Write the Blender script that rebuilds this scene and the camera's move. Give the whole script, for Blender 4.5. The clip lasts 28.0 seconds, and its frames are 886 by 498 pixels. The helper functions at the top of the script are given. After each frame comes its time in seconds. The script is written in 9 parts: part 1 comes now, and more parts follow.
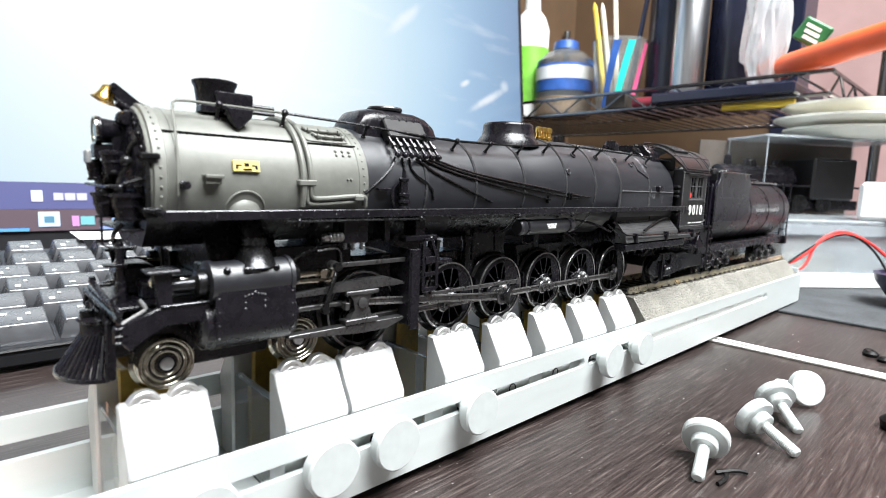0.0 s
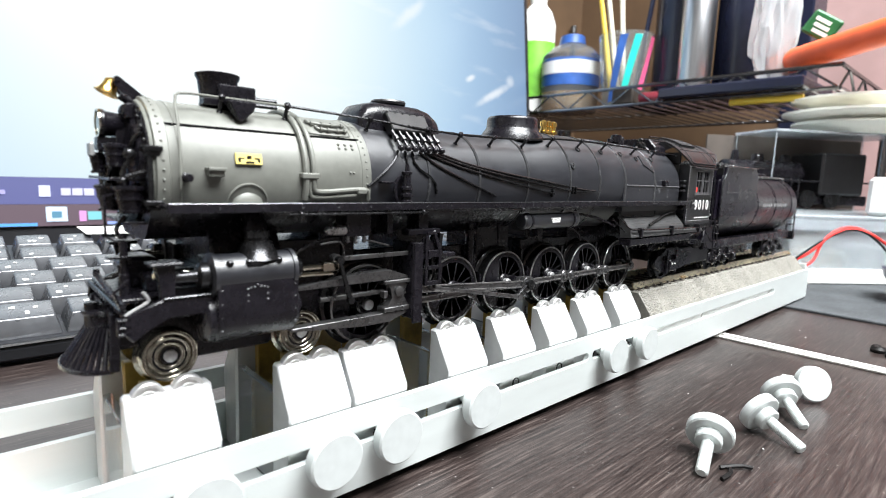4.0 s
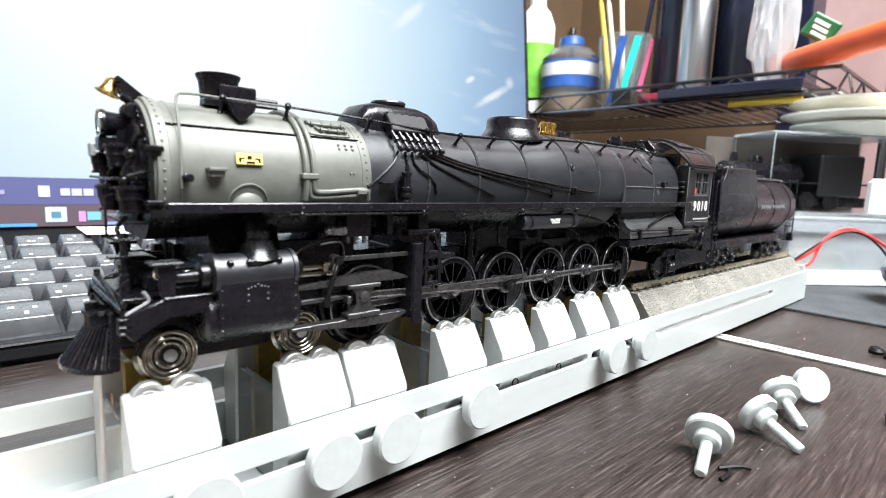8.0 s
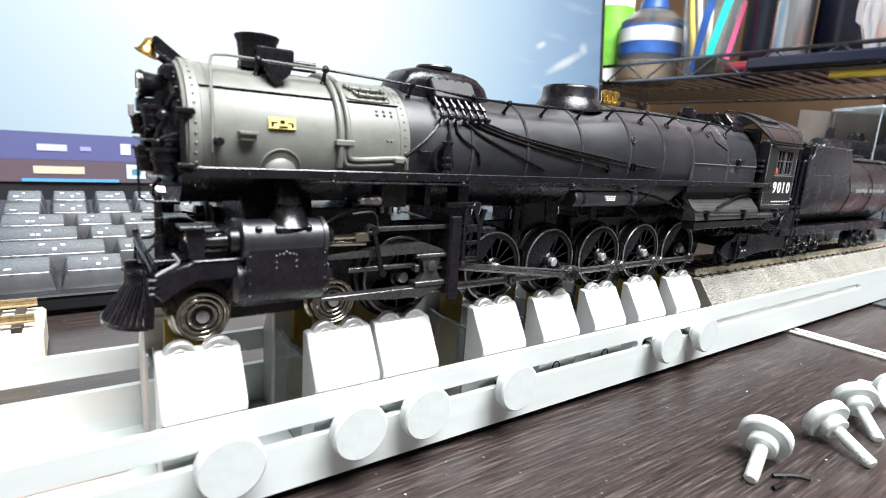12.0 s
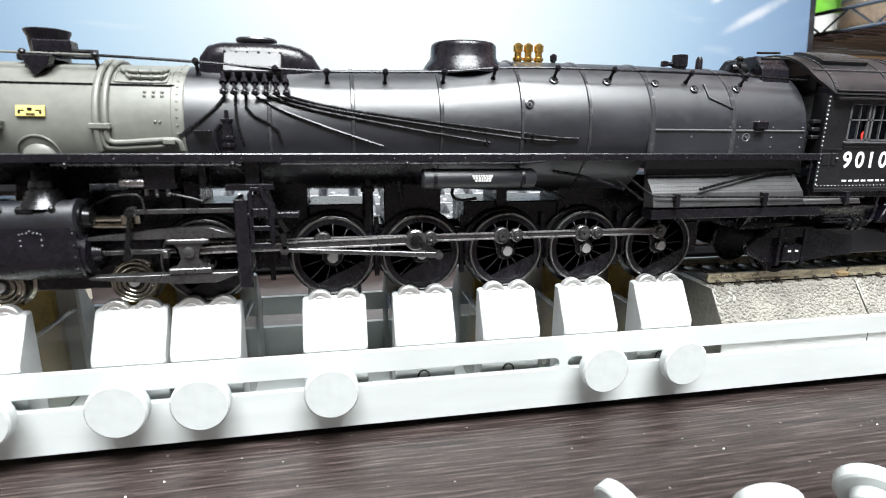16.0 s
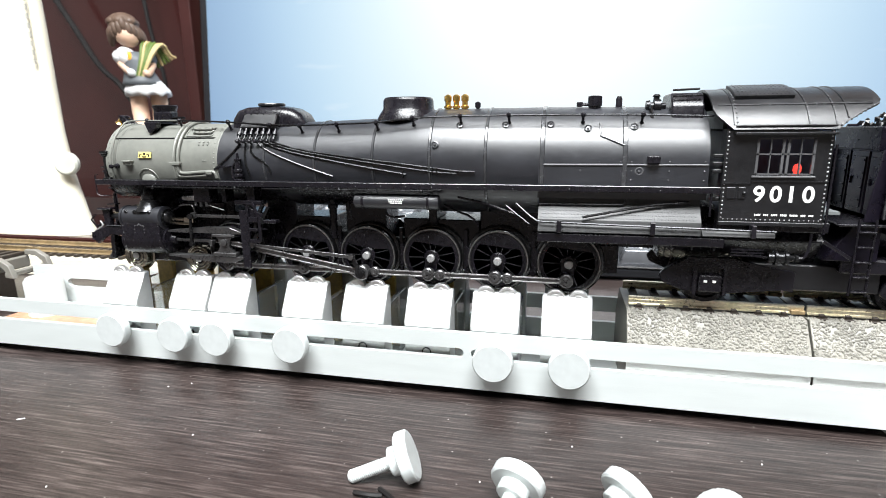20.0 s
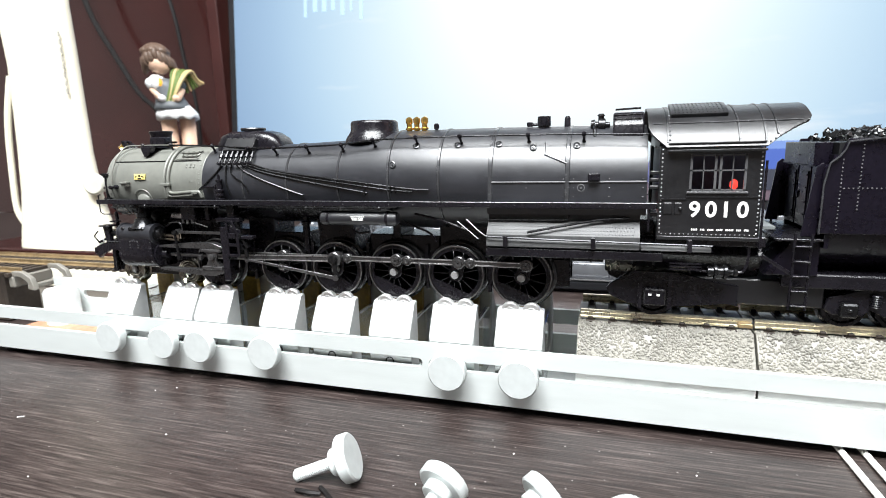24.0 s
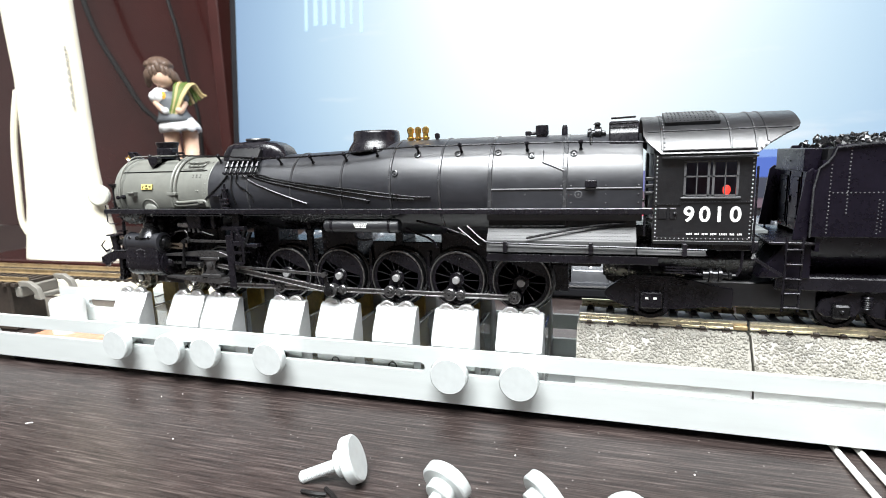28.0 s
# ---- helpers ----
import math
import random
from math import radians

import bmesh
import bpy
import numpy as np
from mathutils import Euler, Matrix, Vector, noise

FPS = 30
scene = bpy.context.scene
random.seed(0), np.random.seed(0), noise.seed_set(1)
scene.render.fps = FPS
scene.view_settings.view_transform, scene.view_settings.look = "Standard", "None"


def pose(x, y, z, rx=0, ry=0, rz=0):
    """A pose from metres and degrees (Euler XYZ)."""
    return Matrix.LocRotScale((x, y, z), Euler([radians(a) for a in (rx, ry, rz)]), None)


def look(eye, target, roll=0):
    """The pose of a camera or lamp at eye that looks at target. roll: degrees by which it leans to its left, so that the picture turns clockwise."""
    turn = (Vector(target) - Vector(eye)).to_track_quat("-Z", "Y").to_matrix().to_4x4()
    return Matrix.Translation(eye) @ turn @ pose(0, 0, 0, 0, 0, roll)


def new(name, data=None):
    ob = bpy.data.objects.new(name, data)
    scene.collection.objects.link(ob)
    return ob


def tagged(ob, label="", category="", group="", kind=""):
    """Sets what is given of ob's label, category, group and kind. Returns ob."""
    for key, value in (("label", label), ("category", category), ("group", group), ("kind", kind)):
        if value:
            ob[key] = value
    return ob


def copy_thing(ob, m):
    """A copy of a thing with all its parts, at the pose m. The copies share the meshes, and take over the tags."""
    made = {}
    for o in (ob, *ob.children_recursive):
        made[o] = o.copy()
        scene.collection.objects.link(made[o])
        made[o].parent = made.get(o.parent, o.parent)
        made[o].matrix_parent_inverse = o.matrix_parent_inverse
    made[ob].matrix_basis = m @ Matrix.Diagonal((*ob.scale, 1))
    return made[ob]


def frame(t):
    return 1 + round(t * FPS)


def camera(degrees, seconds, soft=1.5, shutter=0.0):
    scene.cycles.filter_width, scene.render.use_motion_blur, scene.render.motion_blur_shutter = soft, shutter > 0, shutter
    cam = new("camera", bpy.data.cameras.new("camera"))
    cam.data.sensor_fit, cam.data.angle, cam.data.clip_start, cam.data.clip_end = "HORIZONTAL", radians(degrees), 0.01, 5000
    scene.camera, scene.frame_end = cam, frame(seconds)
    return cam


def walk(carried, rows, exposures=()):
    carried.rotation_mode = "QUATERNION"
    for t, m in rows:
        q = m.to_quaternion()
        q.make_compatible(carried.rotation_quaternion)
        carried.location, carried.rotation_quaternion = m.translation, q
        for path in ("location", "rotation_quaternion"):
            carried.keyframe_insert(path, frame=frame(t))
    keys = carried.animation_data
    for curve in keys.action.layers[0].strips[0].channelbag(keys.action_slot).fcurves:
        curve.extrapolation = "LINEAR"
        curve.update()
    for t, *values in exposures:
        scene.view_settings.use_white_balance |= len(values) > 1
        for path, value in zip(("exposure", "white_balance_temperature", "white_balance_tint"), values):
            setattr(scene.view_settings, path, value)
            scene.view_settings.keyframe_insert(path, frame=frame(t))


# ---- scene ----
cam = camera(80.0, 28.0, soft=0.6)
cam.data.dof.use_dof, cam.data.dof.focus_distance, cam.data.dof.aperture_fstop = True, 0.165, 24.0
PATH = [
    (0, (-0.0789, -0.1150, 0.0744), (1.2708, 1.3394, -0.1771), 2.12),
    (0.5, (-0.0787, -0.1152, 0.0743), (1.2677, 1.3418, -0.1795), 2.05),
    (1, (-0.0787, -0.1151, 0.0741), (1.2681, 1.3418, -0.1776), 2.05),
    (1.5, (-0.0787, -0.1153, 0.0742), (1.2660, 1.3426, -0.1831), 2.09),
    (2, (-0.0785, -0.1154, 0.0739), (1.2638, 1.3441, -0.1876), 2.06),
    (2.5, (-0.0787, -0.1152, 0.0737), (1.2606, 1.3472, -0.1867), 2.06),
    (3, (-0.0786, -0.1151, 0.0739), (1.2570, 1.3497, -0.1917), 2.10),
    (3.5, (-0.0783, -0.1153, 0.0739), (1.2543, 1.3520, -0.1924), 2.11),
    (5.5, (-0.0783, -0.1154, 0.0735), (1.2556, 1.3497, -0.1989), 2.09),
    (6, (-0.0785, -0.1155, 0.0738), (1.2542, 1.3511, -0.1965), 2.15),
    (6.5, (-0.0785, -0.1155, 0.0736), (1.2549, 1.3511, -0.1927), 2.19),
    (7, (-0.0787, -0.1154, 0.0735), (1.2575, 1.3495, -0.1890), 2.16),
    (7.5, (-0.0786, -0.1154, 0.0735), (1.2569, 1.3499, -0.1892), 2.22),
    (8, (-0.0786, -0.1155, 0.0737), (1.2566, 1.3502, -0.1891), 2.21),
    (8.5, (-0.0787, -0.1155, 0.0734), (1.2564, 1.3511, -0.1847), 2.15),
    (9, (-0.0786, -0.1156, 0.0736), (1.2552, 1.3519, -0.1855), 2.20),
    (9.5, (-0.0787, -0.1160, 0.0736), (1.2561, 1.3512, -0.1831), 2.21),
    (10, (-0.0788, -0.1156, 0.0734), (1.2574, 1.3505, -0.1813), 2.16),
    (10.5, (-0.0786, -0.1157, 0.0738), (1.2512, 1.3534, -0.1974), 2.19),
    (11, (-0.0792, -0.1155, 0.0740), (1.2315, 1.3650, -0.2260), 2.55),
    (11.5, (-0.0777, -0.1148, 0.0737), (1.1646, 1.4115, -0.2824), 3.33),
    (13.5, (-0.0292, -0.1208, 0.0776), (0.7301, 1.6661, -0.4026), 3.51),
    (14, (-0.0160, -0.1233, 0.0772), (0.6445, 1.6912, -0.4435), 2.49),
    (14.5, (-0.0061, -0.1246, 0.0752), (0.6031, 1.7121, -0.4301), 2.26),
    (15, (-0.0034, -0.1287, 0.0727), (0.5444, 1.7238, -0.4452), 2.05),
    (15.5, (0.0064, -0.1340, 0.0779), (0.4700, 1.7504, -0.4060), 0.89),
    (16, (0.0224, -0.1370, 0.0749), (0.4076, 1.7686, -0.3946), 0.68),
    (16.5, (0.0487, -0.1395, 0.0748), (0.3449, 1.7937, -0.3435), 0.16),
    (17, (0.0631, -0.1448, 0.0799), (0.2662, 1.7992, -0.3439), -0.51),
    (17.5, (0.0695, -0.1493, 0.0859), (0.2236, 1.7917, -0.3711), -1.11),
    (18, (0.0787, -0.1555, 0.0897), (0.1292, 1.7849, -0.3921), -1.55),
    (18.5, (0.0866, -0.1610, 0.0899), (0.0325, 1.7808, -0.3858), -1.35),
    (19, (0.0843, -0.1633, 0.0873), (-0.0928, 1.7747, -0.3738), -1.59),
    (19.5, (0.0949, -0.1705, 0.0860), (-0.2301, 1.7551, -0.3457), -1.41),
    (20, (0.1055, -0.1724, 0.0840), (-0.3325, 1.7274, -0.3621), -0.63),
    (20.5, (0.1235, -0.1691, 0.0802), (-0.4218, 1.7074, -0.3458), -0.68),
    (21, (0.1284, -0.1742, 0.0833), (-0.4756, 1.6867, -0.3319), -1.19),
    (21.5, (0.1297, -0.1756, 0.0831), (-0.4839, 1.6812, -0.3359), -1.07),
    (22, (0.1319, -0.1740, 0.0833), (-0.4688, 1.6903, -0.3208), -1.07),
    (22.5, (0.1316, -0.1731, 0.0843), (-0.4558, 1.6961, -0.3171), -1.13),
    (24.5, (0.1323, -0.1745, 0.0852), (-0.4454, 1.7010, -0.3003), -1.58),
    (25, (0.1319, -0.1751, 0.0845), (-0.4434, 1.7022, -0.2961), -1.58),
    (25.5, (0.1322, -0.1753, 0.0843), (-0.4410, 1.7054, -0.2823), -1.63),
    (26, (0.1324, -0.1745, 0.0847), (-0.4389, 1.7076, -0.2781), -1.72),
    (26.5, (0.1322, -0.1757, 0.0847), (-0.4373, 1.7081, -0.2713), -1.85),
    (27, (0.1332, -0.1755, 0.0846), (-0.4515, 1.7042, -0.2688), -1.96),
    (27.5, (0.1332, -0.1771, 0.0847), (-0.4530, 1.7026, -0.2660), -1.89),
    (28, (0.1329, -0.1779, 0.0845), (-0.4466, 1.7041, -0.2652), -1.86),
]
walk(cam, [(t, look(eye, target, roll)) for t, eye, target, roll in PATH])

# ---- light ----
world = bpy.data.worlds.new("world")
scene.world = world
world.use_nodes = True
world.node_tree.nodes["Background"].inputs["Color"].default_value = (0.9, 0.95, 1.0, 1)
world.node_tree.nodes["Background"].inputs["Strength"].default_value = 0.02
scene.view_settings.exposure = 0.0


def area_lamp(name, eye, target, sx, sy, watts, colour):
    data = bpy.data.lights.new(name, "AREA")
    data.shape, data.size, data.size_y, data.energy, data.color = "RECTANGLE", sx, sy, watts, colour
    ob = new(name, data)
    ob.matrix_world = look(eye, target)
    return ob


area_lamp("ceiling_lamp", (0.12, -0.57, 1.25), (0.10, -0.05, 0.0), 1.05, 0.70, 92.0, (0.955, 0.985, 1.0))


# ---- materials ----


def material(name, colour, rough=0.5, metal=0.0, noise_scale=0.0, amount=0.0, bump=0.0, bump_scale=0.0, coat=0.0, spec=0.5,
             dust=0.0, dust_colour=(0.5, 0.48, 0.45), by_object=0.0, rough_var=0.0, stretch=(1, 1, 1)):
    m = bpy.data.materials.new(name)
    m.use_nodes = True
    nt = m.node_tree
    b = nt.nodes["Principled BSDF"]
    b.inputs["Base Color"].default_value = (*colour, 1)
    b.inputs["Roughness"].default_value = rough
    b.inputs["Metallic"].default_value = metal
    b.inputs["Coat Weight"].default_value = coat
    b.inputs["Specular IOR Level"].default_value = spec
    geo = nt.nodes.new("ShaderNodeTexCoord")
    mp = nt.nodes.new("ShaderNodeMapping")
    mp.inputs["Scale"].default_value = stretch
    nt.links.new(geo.outputs["Object"], mp.inputs["Vector"])
    out = None
    if noise_scale:
        n = nt.nodes.new("ShaderNodeTexNoise")
        n.inputs["Scale"].default_value, n.inputs["Detail"].default_value = noise_scale, 8
        nt.links.new(mp.outputs["Vector"], n.inputs["Vector"])
        n2 = nt.nodes.new("ShaderNodeTexNoise")
        n2.inputs["Scale"].default_value, n2.inputs["Detail"].default_value = noise_scale * 0.13, 4
        nt.links.new(mp.outputs["Vector"], n2.inputs["Vector"])
        add = nt.nodes.new("ShaderNodeMath")
        add.operation = "ADD"
        nt.links.new(n.outputs["Fac"], add.inputs[0])
        nt.links.new(n2.outputs["Fac"], add.inputs[1])
        r = nt.nodes.new("ShaderNodeMapRange")
        r.inputs["From Min"].default_value, r.inputs["From Max"].default_value = 0.7, 1.3
        r.inputs["To Min"].default_value, r.inputs["To Max"].default_value = 1 - amount, 1 + amount
        nt.links.new(add.outputs[0], r.inputs["Value"])
        hsv = nt.nodes.new("ShaderNodeHueSaturation")
        hsv.inputs["Color"].default_value = (*colour, 1)
        nt.links.new(r.outputs["Result"], hsv.inputs["Value"])
        out = hsv.outputs["Color"]
        if by_object:
            oi = nt.nodes.new("ShaderNodeObjectInfo")
            r3 = nt.nodes.new("ShaderNodeMapRange")
            r3.inputs["To Min"].default_value, r3.inputs["To Max"].default_value = 1 - by_object, 1 + by_object
            nt.links.new(oi.outputs["Random"], r3.inputs["Value"])
            mul = nt.nodes.new("ShaderNodeMath")
            mul.operation = "MULTIPLY"
            nt.links.new(r.outputs["Result"], mul.inputs[0])
            nt.links.new(r3.outputs["Result"], mul.inputs[1])
            nt.links.new(mul.outputs[0], hsv.inputs["Value"])
        if dust:
            v = nt.nodes.new("ShaderNodeTexNoise")
            v.inputs["Scale"].default_value, v.inputs["Detail"].default_value = noise_scale * 2.2, 3
            nt.links.new(geo.outputs["Object"], v.inputs["Vector"])
            cr = nt.nodes.new("ShaderNodeMapRange")
            cr.inputs["From Min"].default_value, cr.inputs["From Max"].default_value = 0.66, 0.78
            cr.inputs["To Max"].default_value = dust
            nt.links.new(v.outputs["Fac"], cr.inputs["Value"])
            mix = nt.nodes.new("ShaderNodeMixRGB")
            mix.inputs["Color2"].default_value = (*dust_colour, 1)
            nt.links.new(cr.outputs["Result"], mix.inputs["Fac"])
            nt.links.new(out, mix.inputs["Color1"])
            out = mix.outputs["Color"]
        nt.links.new(out, b.inputs["Base Color"])
        if rough_var:
            r2 = nt.nodes.new("ShaderNodeMapRange")
            r2.inputs["From Min"].default_value, r2.inputs["From Max"].default_value = 0.7, 1.3
            r2.inputs["To Min"].default_value, r2.inputs["To Max"].default_value = rough - rough_var, rough + rough_var
            nt.links.new(add.outputs[0], r2.inputs["Value"])
            nt.links.new(r2.outputs["Result"], b.inputs["Roughness"])
    if bump:
        n3 = nt.nodes.new("ShaderNodeTexNoise")
        n3.inputs["Scale"].default_value, n3.inputs["Detail"].default_value = bump_scale or noise_scale, 5
        nt.links.new(mp.outputs["Vector"], n3.inputs["Vector"])
        bp = nt.nodes.new("ShaderNodeBump")
        bp.inputs["Strength"].default_value, bp.inputs["Distance"].default_value = bump, 0.0003
        nt.links.new(n3.outputs["Fac"], bp.inputs["Height"])
        nt.links.new(bp.outputs["Normal"], b.inputs["Normal"])
    return m


def glow(name, colour, strength):
    m = bpy.data.materials.new(name)
    m.use_nodes = True
    b = m.node_tree.nodes["Principled BSDF"]
    b.inputs["Base Color"].default_value = (*[c * 0.3 for c in colour], 1)
    b.inputs["Emission Color"].default_value = (*colour, 1)
    b.inputs["Emission Strength"].default_value = strength
    return m


def clear_plastic(name, colour, rough, trans=0.9):
    m = bpy.data.materials.new(name)
    m.use_nodes = True
    b = m.node_tree.nodes["Principled BSDF"]
    b.inputs["Base Color"].default_value = (*colour, 1)
    b.inputs["Roughness"].default_value = rough
    b.inputs["Transmission Weight"].default_value = trans
    b.inputs["IOR"].default_value = 1.25
    return m


BLACK = material("black_model_paint", (0.0070, 0.0062, 0.0086), 0.27, 0, 900, 0.35, 0.10, 4000, dust=0.018, rough_var=0.06, spec=0.38)
CAB_BLACK = material("matt_black_model_paint", (0.007, 0.007, 0.0082), 0.35, 0, 900, 0.35, 0.12, 4000, dust=0.02, rough_var=0.06, spec=0.65)
TENDER_BLACK = material("blue_black_tender_paint", (0.0050, 0.0038, 0.0078), 0.30, 0, 900, 0.35, 0.10, 4000, dust=0.012, rough_var=0.06, spec=0.3)
# pale colour gives black rivet heads their bright points of highlight
RIVET_GLINT = material("highlit_rivet_heads", (0.42, 0.42, 0.43), 0.30, 0.6, 1500, 0.3)
ROLLER_STEEL = material("bright_satin_bearing_steel", (0.80, 0.80, 0.79), 0.34, 0.7, 1500, 0.1)
BOILER_BLACK = material("satin_black_boiler_paint", (0.0105, 0.0112, 0.0150), 0.41, 0, 700, 0.25, 0.1, 5000, dust=0.030, rough_var=0.05, spec=0.92)
# black lightened so that bands and edges carry their highlights in the colour
BAND_BLACK = material("highlit_band_paint", (0.052, 0.053, 0.057), 0.24, 0.35, 900, 0.3, rough_var=0.06, spec=0.8)
# grey that stands in for reflections on sashes and glints on rivets
SASH_GREY = material("sash_grey_reflection", (0.10, 0.10, 0.105), 0.35, 0.2, 900, 0.25)
GRAPHITE = material("graphite_grey_paint", (0.152, 0.155, 0.138), 0.46, 0.12, 600, 0.12, 0.1, 5000, rough_var=0.06)
STEEL_DARK = material("blackened_steel", (0.035, 0.035, 0.037), 0.26, 0.85, 1200, 0.3, rough_var=0.08)
ROD_STEEL = material("dark_burnished_rod_steel", (0.42, 0.41, 0.41), 0.30, 0.95, 1500, 0.3, rough_var=0.05)
GUIDE_STEEL = material("grey_burnished_steel", (0.13, 0.128, 0.13), 0.30, 0.85, 1500, 0.3, rough_var=0.06)
SPOKE_BLACK = material("worn_black_wheel_centre", (0.034, 0.034, 0.037), 0.30, 0.5, 1500, 0.3)
TYRE_STEEL = material("dark_nickel_tyre", (0.07, 0.07, 0.073), 0.25, 0.9, 1500, 0.25)
WHEEL_NICKEL = material("turned_nickel_wheel", (0.36, 0.335, 0.28), 0.20, 0.95, 1500, 0.15)
NICKEL = material("nickel_silver", (0.62, 0.585, 0.49), 0.13, 1.0, 1500, 0.15)
AXLE_GREY = material("bare_axle_end", (0.45, 0.45, 0.45), 0.42, 0.6, 2500, 0.2)
BRASS = material("brass", (0.90, 0.60, 0.18), 0.24, 1.0, 1500, 0.15)
YELLOW_PLATE = material("yellow_plate_paint", (0.62, 0.50, 0.16), 0.45, 0, 2000, 0.1)
WHITE_INK = material("white_lettering_ink", (0.80, 0.80, 0.78), 0.5, 0, 3000, 0.08)
FADED_INK = material("faded_white_ink", (0.26, 0.26, 0.26), 0.5, 0, 3000, 0.2)
KNOB_GREY = material("matt_anodised_screw_head", (0.56, 0.59, 0.585), 0.48, 0.25, 400, 0.06, 0.10, 5000, rough_var=0.05)
SILVER_PAINT = material("silver_anodised_aluminium", (0.60, 0.635, 0.625), 0.40, 0.25, 300, 0.05, 0.06, 2500, rough_var=0.05, stretch=(0.15, 1, 1))
BLOCK_WHITE = material("bead_blasted_aluminium", (0.65, 0.66, 0.658), 0.42, 0.40, 500, 0.05, 0.10, 6000)
OCHRE = material("ochre_insulating_plastic", (0.30, 0.20, 0.035), 0.42, 0, 500, 0.35, rough_var=0.1)
RAIL_METAL = material("nickel_silver_rail", (0.74, 0.68, 0.53), 0.33, 0.9, 900, 0.3, rough_var=0.1)
RUST_RAIL = material("bronzed_rail", (0.33, 0.24, 0.13), 0.45, 0.5, 900, 0.4)
TIE_BROWN = material("dark_brown_sleeper_plastic", (0.035, 0.026, 0.02), 0.55, 0, 700, 0.3)
BALLAST = material("grey_beige_roadbed_plastic", (0.215, 0.205, 0.178), 0.45, 0, 900, 0.30, rough_var=0.08)
PAN_GREY = material("worn_grey_black_paint", (0.036, 0.036, 0.037), 0.48, 0.05, 900, 0.3, 0.1, 4000, rough_var=0.06)
COAL = material("black_model_coal", (0.012, 0.012, 0.013), 0.3, 0, 900, 0.4)
HEADLAMP_GLASS = material("headlamp_lens", (0.35, 0.4, 0.36), 0.08, 0.2, coat=0.6)
CAB_RED = glow("red_cab_light", (1.0, 0.07, 0.05), 1.3)
CAB_GREEN = material("cab_interior_green", (0.13, 0.14, 0.14), 0.5, 0, 600, 0.2)


def wood_desk():
    m = bpy.data.materials.new("dark_walnut_laminate")
    m.use_nodes = True
    nt = m.node_tree
    b = nt.nodes["Principled BSDF"]
    tc = nt.nodes.new("ShaderNodeTexCoord")
    mp = nt.nodes.new("ShaderNodeMapping")
    mp.inputs["Scale"].default_value = (24, 620, 620)
    nt.links.new(tc.outputs["Object"], mp.inputs["Vector"])
    warp = nt.nodes.new("ShaderNodeTexNoise")
    warp.inputs["Scale"].default_value, warp.inputs["Detail"].default_value = 14, 3
    nt.links.new(tc.outputs["Object"], warp.inputs["Vector"])
    addv = nt.nodes.new("ShaderNodeMixRGB")
    addv.blend_type, addv.inputs["Fac"].default_value = "ADD", 1.0
    sc = nt.nodes.new("ShaderNodeMixRGB")
    sc.blend_type, sc.inputs["Fac"].default_value, sc.inputs["Color2"].default_value = "MULTIPLY", 1.0, (0.3, 1.2, 0, 1)
    nt.links.new(warp.outputs["Color"], sc.inputs["Color1"])
    nt.links.new(mp.outputs["Vector"], addv.inputs["Color1"])
    nt.links.new(sc.outputs["Color"], addv.inputs["Color2"])
    g1 = nt.nodes.new("ShaderNodeTexNoise")
    g1.inputs["Scale"].default_value, g1.inputs["Detail"].default_value, g1.inputs["Roughness"].default_value = 2.2, 8, 0.65
    nt.links.new(addv.outputs["Color"], g1.inputs["Vector"])
    cr = nt.nodes.new("ShaderNodeValToRGB")
    e = cr.color_ramp.elements
    e[0].position, e[0].color = 0.36, (0.010, 0.0068, 0.0065, 1)
    e[1].position, e[1].color = 0.74, (0.115, 0.092, 0.084, 1)
    mid = e.new(0.53)
    mid.color = (0.033, 0.024, 0.022, 1)
    nt.links.new(g1.outputs["Fac"], cr.inputs["Fac"])
    big = nt.nodes.new("ShaderNodeTexNoise")
    big.inputs["Scale"].default_value = 9
    nt.links.new(tc.outputs["Object"], big.inputs["Vector"])
    r = nt.nodes.new("ShaderNodeMapRange")
    r.inputs["From Min"].default_value, r.inputs["From Max"].default_value = 0.3, 0.7
    r.inputs["To Min"].default_value, r.inputs["To Max"].default_value = 0.8, 1.2
    nt.links.new(big.outputs["Fac"], r.inputs["Value"])
    hsv = nt.nodes.new("ShaderNodeHueSaturation")
    nt.links.new(cr.outputs["Color"], hsv.inputs["Color"])
    nt.links.new(r.outputs["Result"], hsv.inputs["Value"])
    speck = nt.nodes.new("ShaderNodeTexVoronoi")
    speck.inputs["Scale"].default_value = 230
    nt.links.new(tc.outputs["Object"], speck.inputs["Vector"])
    sr = nt.nodes.new("ShaderNodeMapRange")
    sr.inputs["From Min"].default_value, sr.inputs["From Max"].default_value = 0.075, 0.04
    sr.inputs["To Max"].default_value = 0.45
    nt.links.new(speck.outputs["Distance"], sr.inputs["Value"])
    mix = nt.nodes.new("ShaderNodeMixRGB")
    mix.inputs["Color2"].default_value = (0.4, 0.38, 0.36, 1)
    nt.links.new(sr.outputs["Result"], mix.inputs["Fac"])
    nt.links.new(hsv.outputs["Color"], mix.inputs["Color1"])
    nt.links.new(mix.outputs["Color"], b.inputs["Base Color"])
    b.inputs["Roughness"].default_value = 0.33
    bp = nt.nodes.new("ShaderNodeBump")
    bp.inputs["Strength"].default_value, bp.inputs["Distance"].default_value = 0.25, 0.0002
    nt.links.new(g1.outputs["Fac"], bp.inputs["Height"])
    nt.links.new(bp.outputs["Normal"], b.inputs["Normal"])
    return m


